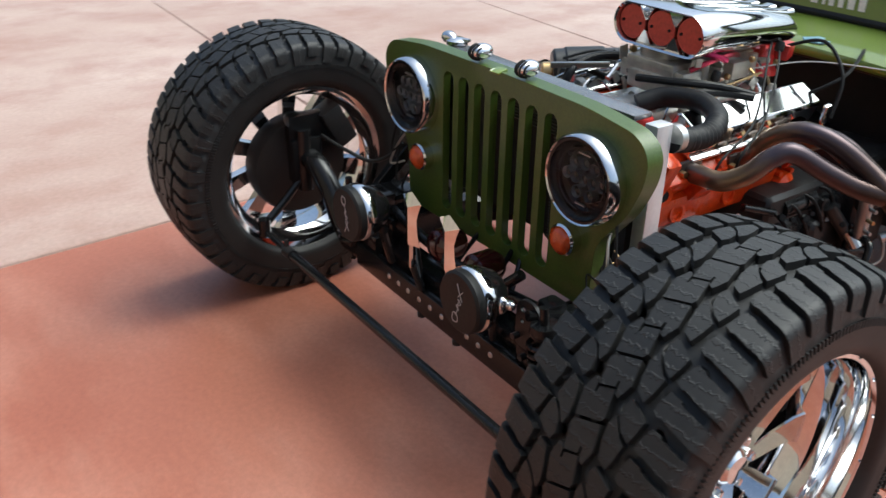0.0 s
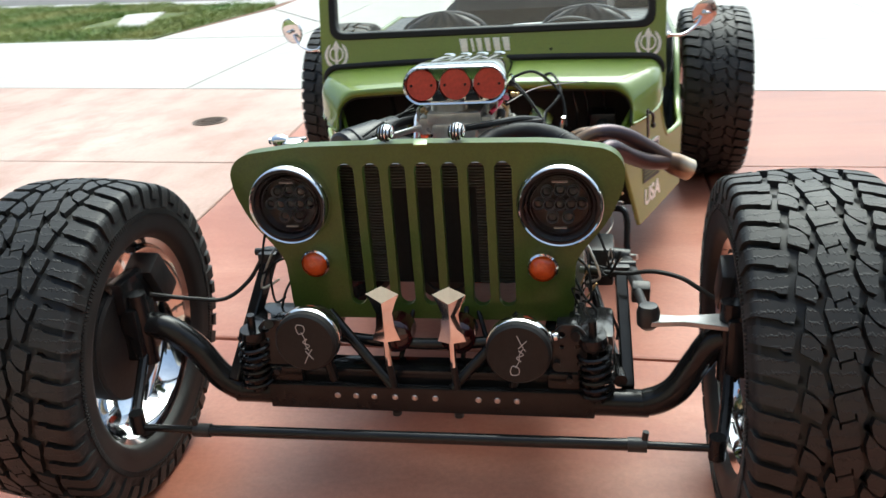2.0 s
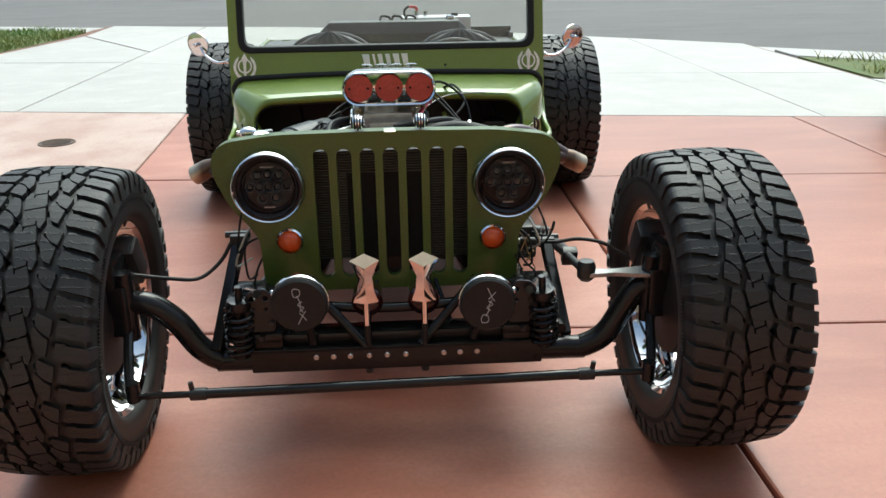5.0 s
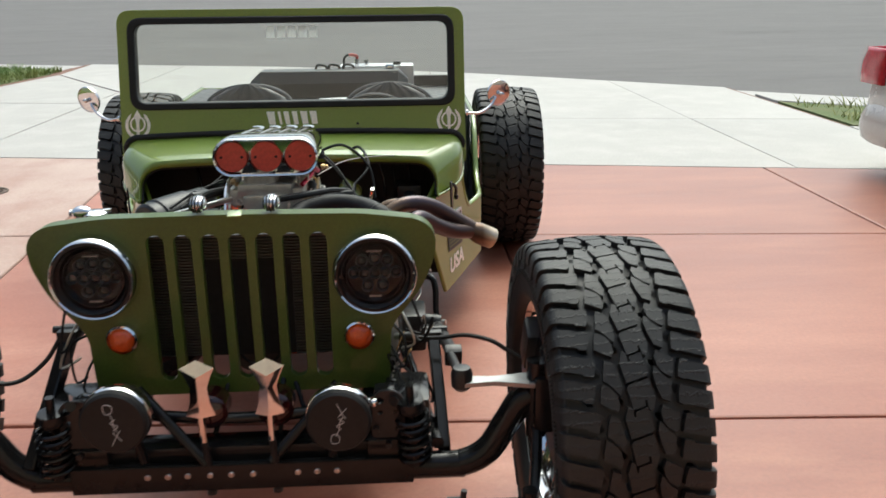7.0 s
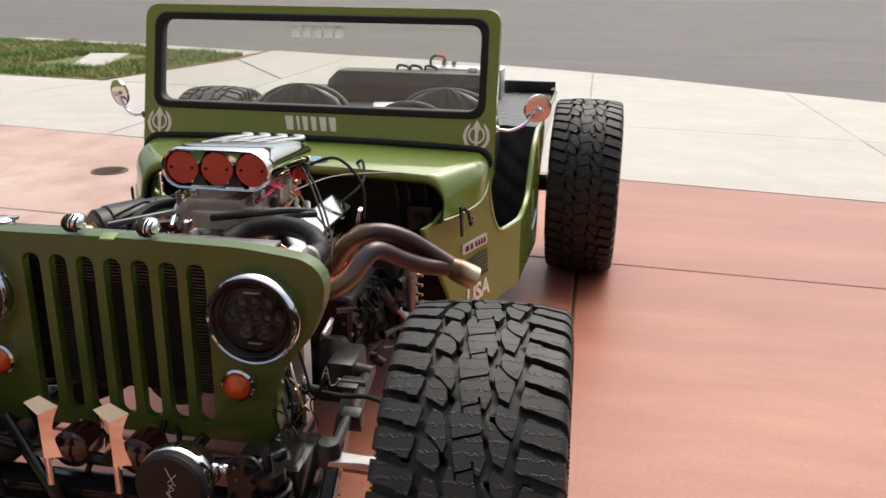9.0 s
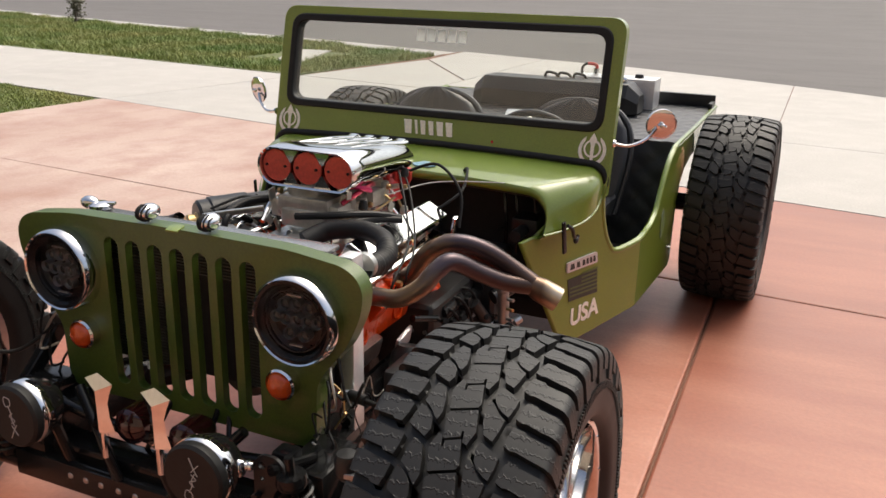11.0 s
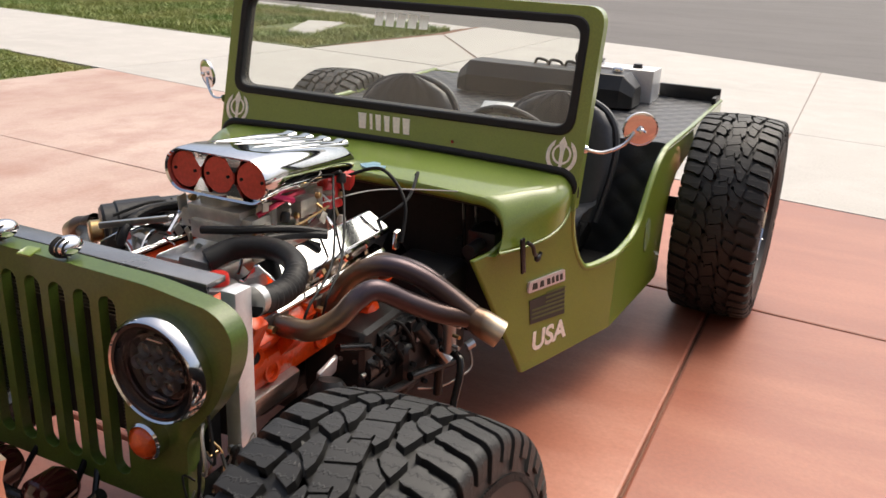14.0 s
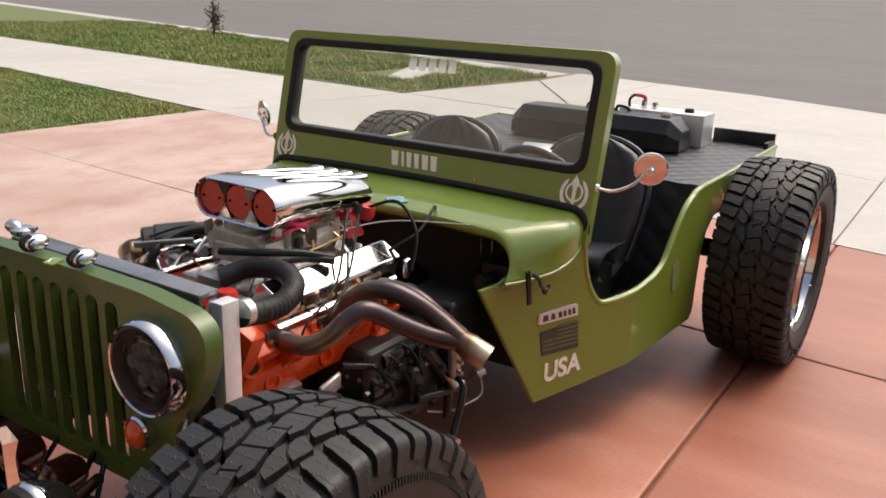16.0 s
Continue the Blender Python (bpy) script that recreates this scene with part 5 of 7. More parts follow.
# engine
def engine():
    bm = B()
    box(bm, (0, 0.63, 0.50), (0.38, 0.60, 0.085), bevel=0.012)
    box(bm, (0, 0.63, 0.55), (0.30, 0.60, 0.10), bevel=0.01)
    eng = part("engine_block", bm, M_ORANGE, car, "orange painted V8 engine block")
    for s in (-1, 1):
        q = Euler((0, s * radians(38), 0)).to_matrix()
        bm = B()
        box(bm, (s * 0.180, 0.630, 0.580), (0.15, 0.59, 0.13), q, 0.012)
        for k in range(4):
            box(bm, (s * 0.262, 0.475 + 0.13 * k, 0.555), (0.05, 0.075, 0.065), q, 0.01)
        for k in range(5):
            rod(bm, (s * 0.25, 0.42 + 0.122 * k, 0.60), (s * 0.275, 0.42 + 0.122 * k, 0.60), 0.011, n=8)
        # block flank with core plugs
        box(bm, (s * 0.205, 0.56, 0.500), (0.10, 0.50, 0.095), Euler((0, s * radians(12), 0)).to_matrix(), 0.014)
        for k in range(2):
            lathe(bm, [(0.0, 0.004), (0.018, 0.004), (0.020, 0.012), (0.027, 0.012), (0.028, 0.0)], (s * 0.248, 0.41 + 0.20 * k, 0.492), (s, 0, 0.1), 18)
        part("cylinder_head", bm, M_ORANGE, eng, "orange cast cylinder head")
        # boss at the rear of the flank
        bm = lathe(B(), [(0.0, 0.06), (0.03, 0.058), (0.045, 0.045), (0.048, 0.0), (0.0, 0.0)], (s * 0.222, 0.838, 0.464), (s, 0.1, -0.1), 20)
        for k in range(6):
            a = k * math.pi / 3
            rod(bm, (s * 0.24, 0.838 + 0.05 * math.cos(a), 0.464 + 0.05 * math.sin(a)), (s * 0.270, 0.838 + 0.05 * math.cos(a), 0.464 + 0.05 * math.sin(a)), 0.008, n=6)
        part("fuel_pump", bm, M_ORANGE, eng)
        # chrome valve cover
        o = Vector((s * 0.215, 0.675, 0.668))
        sec = [(-0.062, -0.018), (-0.062, -0.010), (-0.050, -0.008), (-0.046, 0.046), (-0.038, 0.054), (0.034, 0.054), (0.042, 0.046), (0.048, -0.008), (0.064, -0.010), (0.064, -0.018)]
        qq = Euler((0, s * radians(30), 0)).to_matrix()
        bm = B()
        rings = []
        for y, k in ((-0.245, 0.96), (-0.238, 1.0), (0.238, 1.0), (0.245, 0.96)):
            rings.append([bm.verts.new(o + qq @ Vector((s * u * k, y, w))) for u, w in sec])
        for a, b in zip(rings, rings[1:]):
            for k in range(len(sec)):
                bm.faces.new((a[k], a[(k + 1) % len(sec)], b[(k + 1) % len(sec)], b[k]))
        bm.faces.new(rings[0])
        bm.faces.new(rings[-1])
        part("valve_cover", bm, M_CHROME, eng, "polished chrome valve cover", 25, bevel=0.003)
    bm = lathe(B(), [(0.0, 0.02), (0.10, 0.018), (0.11, 0.0), (0.0, 0.0)], (0, 0.325, 0.50), (0, -1, 0), 28)
    box(bm, (0, 0.325, 0.44), (0.20, 0.03, 0.16), bevel=0.012)
    box(bm, (0.205, 0.318, 0.575), (0.13, 0.05, 0.23), Euler((0, 0.42, 0)).to_matrix(), 0.012)
    box(bm, (-0.215, 0.322, 0.54), (0.10, 0.02, 0.20), Euler((0, -0.35, 0)).to_matrix(), 0.008)
    lathe(bm, [(0.017, -0.03), (0.017, 0.008), (0.026, 0.010), (0.030, 0.0), (0.030, -0.02)], (0.262, 0.335, 0.560), (1, -0.35, 0.05), 22)
    cover = part("timing_cover", bm, M_ORANGE, eng, "orange front plate")
    # solid black disc paints the shade inside the ring; no hole is cut
    part("bore", rod(B(), (0.262, 0.335, 0.560), (0.268, 0.333, 0.5603), 0.0185, n=20), M_MATT, cover, "black disc standing in for the shade inside a bore")
    part("sump_rail", box(B(), (0.20, 0.40, 0.440), (0.13, 0.22, 0.065), Euler((0, 0.25, 0)).to_matrix(), 0.014), M_ALU, eng, "bare metal sump rail that mirrors the concrete")
    part("mount_plate", box(B(), (0.285, 0.592, 0.413), (0.012, 0.075, 0.060), Euler((0.3, 0.3, 0)).to_matrix(), 0.004), M_TANK, eng, "bright engine mount plate")
    # pulleys, pump and alternator
    for c, r in (((0, 0.28, 0.60), 0.075), ((0, 0.27, 0.42), 0.085), ((-0.20, 0.27, 0.62), 0.04), ((0.17, 0.28, 0.44), 0.055)):
        bm = lathe(B(), [(0.0, 0.012), (r * 0.7, 0.010), (r * 0.75, 0.018), (r, 0.020), (r * 0.86, 0.0), (r, -0.020), (r * 0.75, -0.018), (0.0, -0.016)], c, (0, -1, 0), 28)
        part("pulley", bm, M_SATIN, eng, "dark belt pulley")
    part("fan_belt", tube(B(), [(0.0, 0.272, 0.68), (0.075, 0.272, 0.60), (0.085, 0.272, 0.42), (0.0, 0.272, 0.335), (-0.085, 0.272, 0.43), (-0.24, 0.272, 0.62), (-0.2, 0.272, 0.662)], 0.007, 8, 6, loop=True), M_HOSE, eng)
    bm = lathe(B(), [(0.0, 0.0), (0.05, 0.002), (0.062, 0.016), (0.062, 0.10), (0.052, 0.116), (0.0, 0.118)], (-0.20, 0.29, 0.62), (0, 1, 0), 24)
    alt = part("alternator", bm, M_BLACK, eng, "black alternator")
    bm = lathe(B(), [(0.0, 0.0), (0.058, 0.0), (0.066, 0.007), (0.066, 0.035), (0.071, 0.040), (0.071, 0.15), (0.066, 0.155), (0.066, 0.22), (0.056, 0.235), (0.0, 0.237)], (-0.343, 0.507, 0.692), (0.58, 0.815, 0.03), 28)
    comp = part("coolant_compressor", bm, M_SATIN, eng, "ribbed black compressor")
    part("pulley_hub", lathe(B(), [(0.0, 0.034), (0.024, 0.034), (0.029, 0.028), (0.029, 0.004), (0.034, 0.0), (0.0, 0.0)], (-0.342, 0.508, 0.692), (-0.58, -0.815, -0.03), 22), M_BRASS, comp, "brass-coloured pulley hub")
    for k in range(7):
        a = k * 2 * math.pi / 7
        part("compressor_bolt", ball(B(), (-0.300 + 0.014 * k, 0.545 + 0.020 * k + 0.01 * math.cos(a), 0.758), 0.006, n=8), M_BLACK, comp)
    part("alternator_fins", tube(B(), [(-0.262, 0.33, 0.62), (-0.262, 0.38, 0.62)], 0.004, 6, 2), M_ALU, alt)
    bm = lathe(B(), [(0.0, 0.0), (0.05, 0.0), (0.055, 0.03), (0.04, 0.06), (0.0, 0.06)], (0.0, 0.34, 0.61), (0, -1, 0), 22)
    part("water_pump", bm, M_RAIL, eng, "grey water pump")
    bm = B()
    lathe(bm, [(0.0, 0.026), (0.022, 0.025), (0.026, 0.018), (0.026, 0.0), (0.0, 0.0)], (0.135, 0.385, 0.688), (0, 0, 1), 18)
    part("oil_cap", bm, M_RED, eng, "red round cap")
    bm = B()
    lathe(bm, [(0.0, 0.03), (0.045, 0.025), (0.055, 0.0), (0.0, 0.0)], (0.135, 0.385, 0.662), (0, 0, 1), 18)
    box(bm, (0.05, 0.44, 0.70), (0.09, 0.08, 0.05), bevel=0.012)
    part("thermostat_housing", bm, M_RAIL, eng)
    # intake
    bm = B()
    box(bm, (0, 0.66, 0.655), (0.20, 0.46, 0.09), bevel=0.02)
    runners = []
    for k in range(4):
        for s in (-1, 1):
            runners.append(((0.03 * s, 0.52 + 0.1 * k, 0.69), (0.13 * s, 0.50 + 0.11 * k, 0.645)))
    man = part("intake_manifold", bm, M_ALU, eng, "cast aluminium intake manifold")
    for p, q in runners:
        part("runner", rod(B(), p, q, 0.022, n=12), M_ALU, man)
    for y in (0.60, 0.80):
        bm = B()
        box(bm, (0.0, y, 0.745), (0.13, 0.15, 0.05), bevel=0.008)
        box(bm, (0.0, y, 0.785), (0.16, 0.13, 0.035), bevel=0.006)
        for s in (-1, 1):
            box(bm, (0.088 * s, y - 0.02, 0.762), (0.045, 0.075, 0.05), bevel=0.010)
            rod(bm, (0.10 * s, y + 0.035, 0.735), (0.10 * s, y + 0.035, 0.80), 0.012, n=10)
            rod(bm, (0.07 * s, y + 0.06, 0.77), (0.125 * s, y + 0.075, 0.78), 0.008, n=8)
        rod(bm, (-0.02, y, 0.79), (-0.02, y, 0.835), 0.056, n=24)
        part("carburettor", bm, M_CAST, eng, "brass-toned cast carburettor")
    rc = random.Random(31)
    for sgn in (1, -1):
        for k in range(26):
            y, z = rc.uniform(0.50, 0.90), rc.uniform(0.70, 0.825)
            x = sgn * rc.uniform(0.085, 0.150 if sgn > 0 else 0.115)
            kind = k % 4
            if kind == 0:
                bm = rod(B(), (x, y, z), (x + sgn * rc.uniform(0.0, 0.02), y + rc.uniform(-0.05, 0.05), z + rc.uniform(-0.04, 0.03)), 0.0035, n=7)
                part("linkage_rod", bm, M_CHROME, eng)
            elif kind == 1:
                bm = box(B(), (x, y, z), (0.004, rc.uniform(0.012, 0.03), rc.uniform(0.02, 0.045)), Euler((rc.uniform(-0.6, 0.6), 0, 0)).to_matrix(), 0.0012)
                part("throttle_lever", bm, M_CAST, eng)
            elif kind == 2:
                bm = lathe(B(), [(0.0, 0.012), (0.006, 0.011), (0.009, 0.006), (0.009, 0.0), (0.0, 0.0)], (x, y, z), (sgn, 0, 0.2), 8)
                part("carburettor_screw", bm, M_BRASS, eng)
            else:
                bm = lathe(B(), [(0.0, 0.03), (0.010, 0.028), (0.013, 0.018), (0.013, 0.004), (0.009, 0.0), (0.0, 0.0)], (x, y, z - 0.02), (0, 0.2, 1), 12)
                part("choke_housing", bm, M_SATIN if k % 8 == 3 else M_CAST, eng)
    rnd = random.Random(11)
    for k in range(9):
        y, z = 0.54 + 0.045 * k, rnd.uniform(0.715, 0.79)
        part("linkage", rod(B(), (0.112, y, z), (0.132, y + rnd.uniform(-0.02, 0.03), z + rnd.uniform(-0.03, 0.03)), 0.004, n=6), M_CHROME if k % 2 else M_BRASS, eng)
    part("throttle_rod", tube(B(), [(0.128, 0.56, 0.755), (0.135, 0.68, 0.742), (0.13, 0.84, 0.752)], 0.0035, 6, 6), M_BRASS, eng)
    part("fuel_line", tube(B(), [(-0.11, 0.50, 0.73), (-0.12, 0.60, 0.785), (-0.12, 0.80, 0.785), (-0.10, 0.88, 0.75)], 0.008, 8, 6), M_CHROME, eng)
    part("fuel_line", tube(B(), [(0.105, 0.57, 0.792), (0.13, 0.62, 0.815), (0.125, 0.70, 0.82), (0.09, 0.78, 0.80)], 0.007, 8, 6), material("red_anodised_fitting", (0.55, 0.03, 0.07), (0.45, 0.03, 0.06), 0.3, 0.6), eng, "red anodised fuel fitting")
    # chrome bracket and black box towards the passenger side
    part("tensioner_arm", box(B(), (-0.16, 0.44, 0.765), (0.17, 0.014, 0.016), Euler((0, -0.15, 0.45)).to_matrix(), 0.004), M_ALU, eng, "bright tensioner arm")
    # ignition
    towers = []
    bm = lathe(B(), [(0.0, 0.075), (0.030, 0.072), (0.045, 0.055), (0.050, 0.02), (0.058, 0.0), (0.0, 0.0)], (0.035, 0.955, 0.715), (0, 0, 1), 24)
    for k in range(8):
        a = k * math.pi / 4
        towers.append(rod(B(), (0.035 + 0.036 * math.cos(a), 0.955 + 0.036 * math.sin(a), 0.77), (0.035 + 0.036 * math.cos(a), 0.955 + 0.036 * math.sin(a), 0.80), 0.008, n=8))
    dist = part("distributor", bm, M_RED, eng, "red distributor cap")
    for tw in towers:
        part("terminal_tower", tw, M_RED, dist)
    part("coil_cover", box(B(), (0.085, 0.99, 0.785), (0.05, 0.05, 0.045), Euler((0.1, 0.1, 0.3)).to_matrix(), 0.006), M_RED, dist)
    part("distributor_body", rod(B(), (0.035, 0.955, 0.60), (0.035, 0.955, 0.715), 0.03, n=16), M_ALU, dist)
    for k, (ex, ey, ez) in enumerate(((0.30, 0.46, 0.56), (0.30, 0.54, 0.55), (-0.30, 0.5, 0.56), (-0.30, 0.82, 0.56))):
        a = k * math.pi / 3
        s = Vector((0.035 + 0.036 * math.cos(a), 0.955 + 0.036 * math.sin(a), 0.80))
        side = 1 if ex > 0 else -1
        mid = Vector((0.17 * side, 0.80 + 0.05 * k if side > 0 else 0.9, 0.82 - 0.025 * k))
        near = Vector((0.285 * side, (ey + 0.78) / 2, 0.70 - 0.01 * k))
        part("plug_lead", tube(B(), [s, s + Vector((0, 0, 0.03)), mid, near, Vector((0.322 * side, ey, 0.64)), (ex, ey, ez)], 0.0034, 7, 8), M_WIRE, dist, "black spark plug lead")
    part("vacuum_hose", tube(B(), [(0.13, 0.45, 0.755), (0.16, 0.55, 0.752), (0.20, 0.62, 0.748), (0.245, 0.66, 0.742)], 0.010, 9, 6), M_HOSE, eng)
    part("vacuum_hose", tube(B(), [(0.02, 0.47, 0.77), (0.10, 0.50, 0.775), (0.18, 0.60, 0.765), (0.235, 0.67, 0.745)], 0.010, 9, 6), M_HOSE, eng)
    part("coolant_hose", tube(B(), [(-0.19, 0.42, 0.715), (-0.19, 0.45, 0.752), (-0.18, 0.53, 0.772), (-0.13, 0.62, 0.768)], 0.013, 10, 8), M_HOSE, eng, "black coolant hose")
    part("coolant_hose", tube(B(), [(-0.17, 0.40, 0.715), (-0.17, 0.43, 0.755), (-0.205, 0.54, 0.756), (-0.225, 0.70, 0.742)], 0.010, 10, 8), M_HOSE, eng, "black coolant hose")
    part("compressor_bracket", box(B(), (-0.225, 0.550, 0.655), (0.20, 0.050, 0.135), Euler((0, 0.10, 0.95)).to_matrix(), 0.014), M_SATIN, comp, "black cast compressor bracket")
    for k in range(3):
        part("engine_wire", tube(B(), [(-0.26 + 0.03 * k, 0.47, 0.755), (-0.22 + 0.02 * k, 0.55, 0.775 - 0.008 * k), (-0.24, 0.66, 0.752), (-0.17, 0.78, 0.765 - 0.01 * k)], 0.004, 7, 6), M_WIRE, eng)
    part("choke_cable", tube(B(), [(0.13, 0.80, 0.77), (0.22, 0.93, 0.79), (0.36, 1.10, 0.77), (0.46, 1.28, 0.73)], 0.0019, 6, 8), M_BARE, eng, "bare control cable")
    part("earth_wire", tube(B(), [(0.24, 0.90, 0.71), (0.29, 0.98, 0.76), (0.25, 1.12, 0.80), (0.18, 1.22, 0.74)], 0.005, 7, 8), M_WIRE, eng)
    part("earth_wire", tube(B(), [(0.10, 0.98, 0.80), (0.2, 1.0, 0.83), (0.29, 0.97, 0.76), (0.31, 0.92, 0.66)], 0.005, 7, 8), M_WIRE, eng)
    bm = B()
    box(bm, (0.297, 0.915, 0.668), (0.012, 0.02, 0.06), Euler((0.3, 0.2, 0)).to_matrix(), 0.002)
    part("dipstick", bm, M_CHROME, eng)
    # top hose with its ribbed middle
    path = [(0.372, 0.205, 0.760), (0.366, 0.29, 0.746), (0.348, 0.37, 0.742), (0.298, 0.448, 0.750), (0.215, 0.485, 0.755), (0.125, 0.465, 0.746), (0.085, 0.41, 0.725)]
    part("radiator_hose", tube(B(), path, lambda f: 0.0262 + (0.0020 * math.cos(f * 190) if 0.10 < f < 0.42 else 0.0), 16, 26), M_HOSE, eng, "black ribbed radiator hose")
    part("hose_clip", tube(B(), [(0.3715, 0.205, 0.765), (0.370, 0.225, 0.7635)], 0.031, 18, 2), M_ALU, eng)
    # sump, bell housing, starter, oil filter
    bm = B()
    box(bm, (0, 0.75, 0.385), (0.24, 0.36, 0.15), bevel=0.02)
    box(bm, (0, 0.74, 0.30), (0.24, 0.40, 0.10), bevel=0.025)
    box(bm, (0, 0.80, 0.235), (0.24, 0.20, 0.09), bevel=0.02)
    part("sump", bm, M_SATIN, eng, "black oil sump")
    bm = lathe(B(), [(0.19, 0.0), (0.20, 0.02), (0.15, 0.20), (0.12, 0.45), (0.10, 0.60), (0.0, 0.60)], (0, 0.95, 0.42), (0, 1, -0.05), 28)
    part("bell_housing", bm, M_SATIN, eng, "black transmission housing")
    bm = lathe(B(), [(0.0, 0.0), (0.016, 0.0), (0.018, 0.02), (0.018, 0.11), (0.022, 0.115), (0.022, 0.135), (0.014, 0.15), (0.0, 0.152)], (0.462, 0.935, 0.365), (-0.03, -0.05, 1), 18)
    cyl = part("clutch_cylinder", bm, M_RAIL, eng, "bright slave cylinder below the exhaust")
    for k in range(4):
        part("bleed_fitting", rod(B(), (0.475, 0.925, 0.39 + 0.032 * k), (0.498, 0.915, 0.392 + 0.032 * k), 0.0055, n=7), M_BRASS if k % 2 else M_RAIL, cyl)
    part("shift_lever", tube(B(), [(0.43, 0.95, 0.36), (0.495, 0.92, 0.365), (0.512, 0.90, 0.33), (0.512, 0.87, 0.26), (0.515, 0.85, 0.225)], 0.011, 10, 6), M_BLACK, cyl, "black bent shift lever")
    part("lever_end", rod(B(), (0.50, 0.85, 0.222), (0.545, 0.83, 0.228), 0.010, n=10), M_ALU, cyl)
    # starter, mounts and linkages low on the driver's side
    bm = lathe(B(), [(0.0, 0.0), (0.04, 0.002), (0.058, 0.012), (0.060, 0.05), (0.056, 0.054), (0.060, 0.058), (0.060, 0.15), (0.050, 0.17), (0.050, 0.23), (0.0, 0.235)], (0.285, 0.70, 0.365), (0, 1, 0), 26)
    st = part("starter_motor", bm, M_BLACK, eng, "black starter motor")
    part("solenoid", rod(B(), (0.315, 0.76, 0.435), (0.315, 0.90, 0.435), 0.030, n=18), M_BLACK, st)
    for k in range(6):
        a = k * math.pi / 3
        part("starter_bolt", rod(B(), (0.285 + 0.042 * math.cos(a), 0.688, 0.365 + 0.042 * math.sin(a)), (0.285 + 0.042 * math.cos(a), 0.705, 0.365 + 0.042 * math.sin(a)), 0.007, n=6), M_RAIL, st)
    bm = lathe(B(), [(0.0, 0.0), (0.030, 0.0), (0.046, 0.02), (0.060, 0.15), (0.050, 0.17), (0.0, 0.175)], (0.325, 0.545, 0.425), (0.05, -0.25, -1), 22)
    part("oil_filter", bm, M_SATIN, eng, "dark funnel-shaped oil filter")
    bm = B()
    box(bm, (0.30, 0.98, 0.36), (0.12, 0.16, 0.17), bevel=0.02)
    box(bm, (0.34, 1.06, 0.30), (0.08, 0.10, 0.12), bevel=0.02)
    part("gearbox_mount", bm, M_BLACK, eng, "black gearbox side casing")
    for c, d in (((0.235, 0.86, 0.375), (0.19, 0.34, 0.22)), ((0.285, 0.98, 0.300), (0.16, 0.22, 0.16)), ((0.300, 1.10, 0.400), (0.20, 0.18, 0.30))):
        part("gearbox_casing", box(B(), c, d, None, 0.03, 3), M_SATIN, eng, "bulky black gearbox casing")
    for k, (p, q, w) in enumerate((((0.36, 0.93, 0.42), (0.40, 1.02, 0.30), 0.020), ((0.38, 0.86, 0.30), (0.42, 1.06, 0.27), 0.013), ((0.33, 0.80, 0.27), (0.40, 0.80, 0.23), 0.016), ((0.405, 1.00, 0.36), (0.405, 0.99, 0.19), 0.014), ((0.345, 0.66, 0.30), (0.36, 0.95, 0.25), 0.012), ((0.30, 0.62, 0.47), (0.33, 0.72, 0.44), 0.011))):
        part("linkage_arm", rod(B(), p, q, w, n=12), M_BLACK if k % 2 else M_SATIN, eng)
    rk = random.Random(21)
    for k in range(14):
        p = Vector((rk.uniform(0.34, 0.40), rk.uniform(0.70, 1.05), rk.uniform(0.26, 0.44)))
        part("casing_bolt", rod(B(), p, p + Vector((0.012, -0.008, 0.004)), rk.uniform(0.006, 0.011), n=6), M_RAIL if k % 7 == 0 else M_BLACK, eng)
    for k in range(5):
        y = 0.70 + 0.07 * k
        part("engine_wire", tube(B(), [(0.30, y, 0.46), (0.35, y + 0.02, 0.43 + 0.01 * k), (0.37, y + 0.06, 0.37), (0.34, y + 0.1, 0.32)], 0.005, 7, 6), M_WIRE, eng)
    part("shift_cable", tube(B(), [(0.45, 1.10, 0.31), (0.465, 1.09, 0.25), (0.44, 1.04, 0.225), (0.40, 1.0, 0.205), (0.36, 0.95, 0.215)], 0.0032, 8, 8), M_BARE, eng, "bare bright cable under the exhaust")
    bm = rod(B(), (0.445, 1.09, 0.31), (0.46, 1.11, 0.32), 0.014, n=10)
    part("cable_end", bm, M_ALU, eng)
    part("cable_end", rod(B(), (0.40, 0.99, 0.34), (0.43, 1.0, 0.30), 0.016, n=10), M_ALU, eng)
    part("cable_boss", rod(B(), (0.40, 1.0, 0.42), (0.44, 1.06, 0.44), 0.022, n=12), M_SATIN, eng)
    return eng


engine()


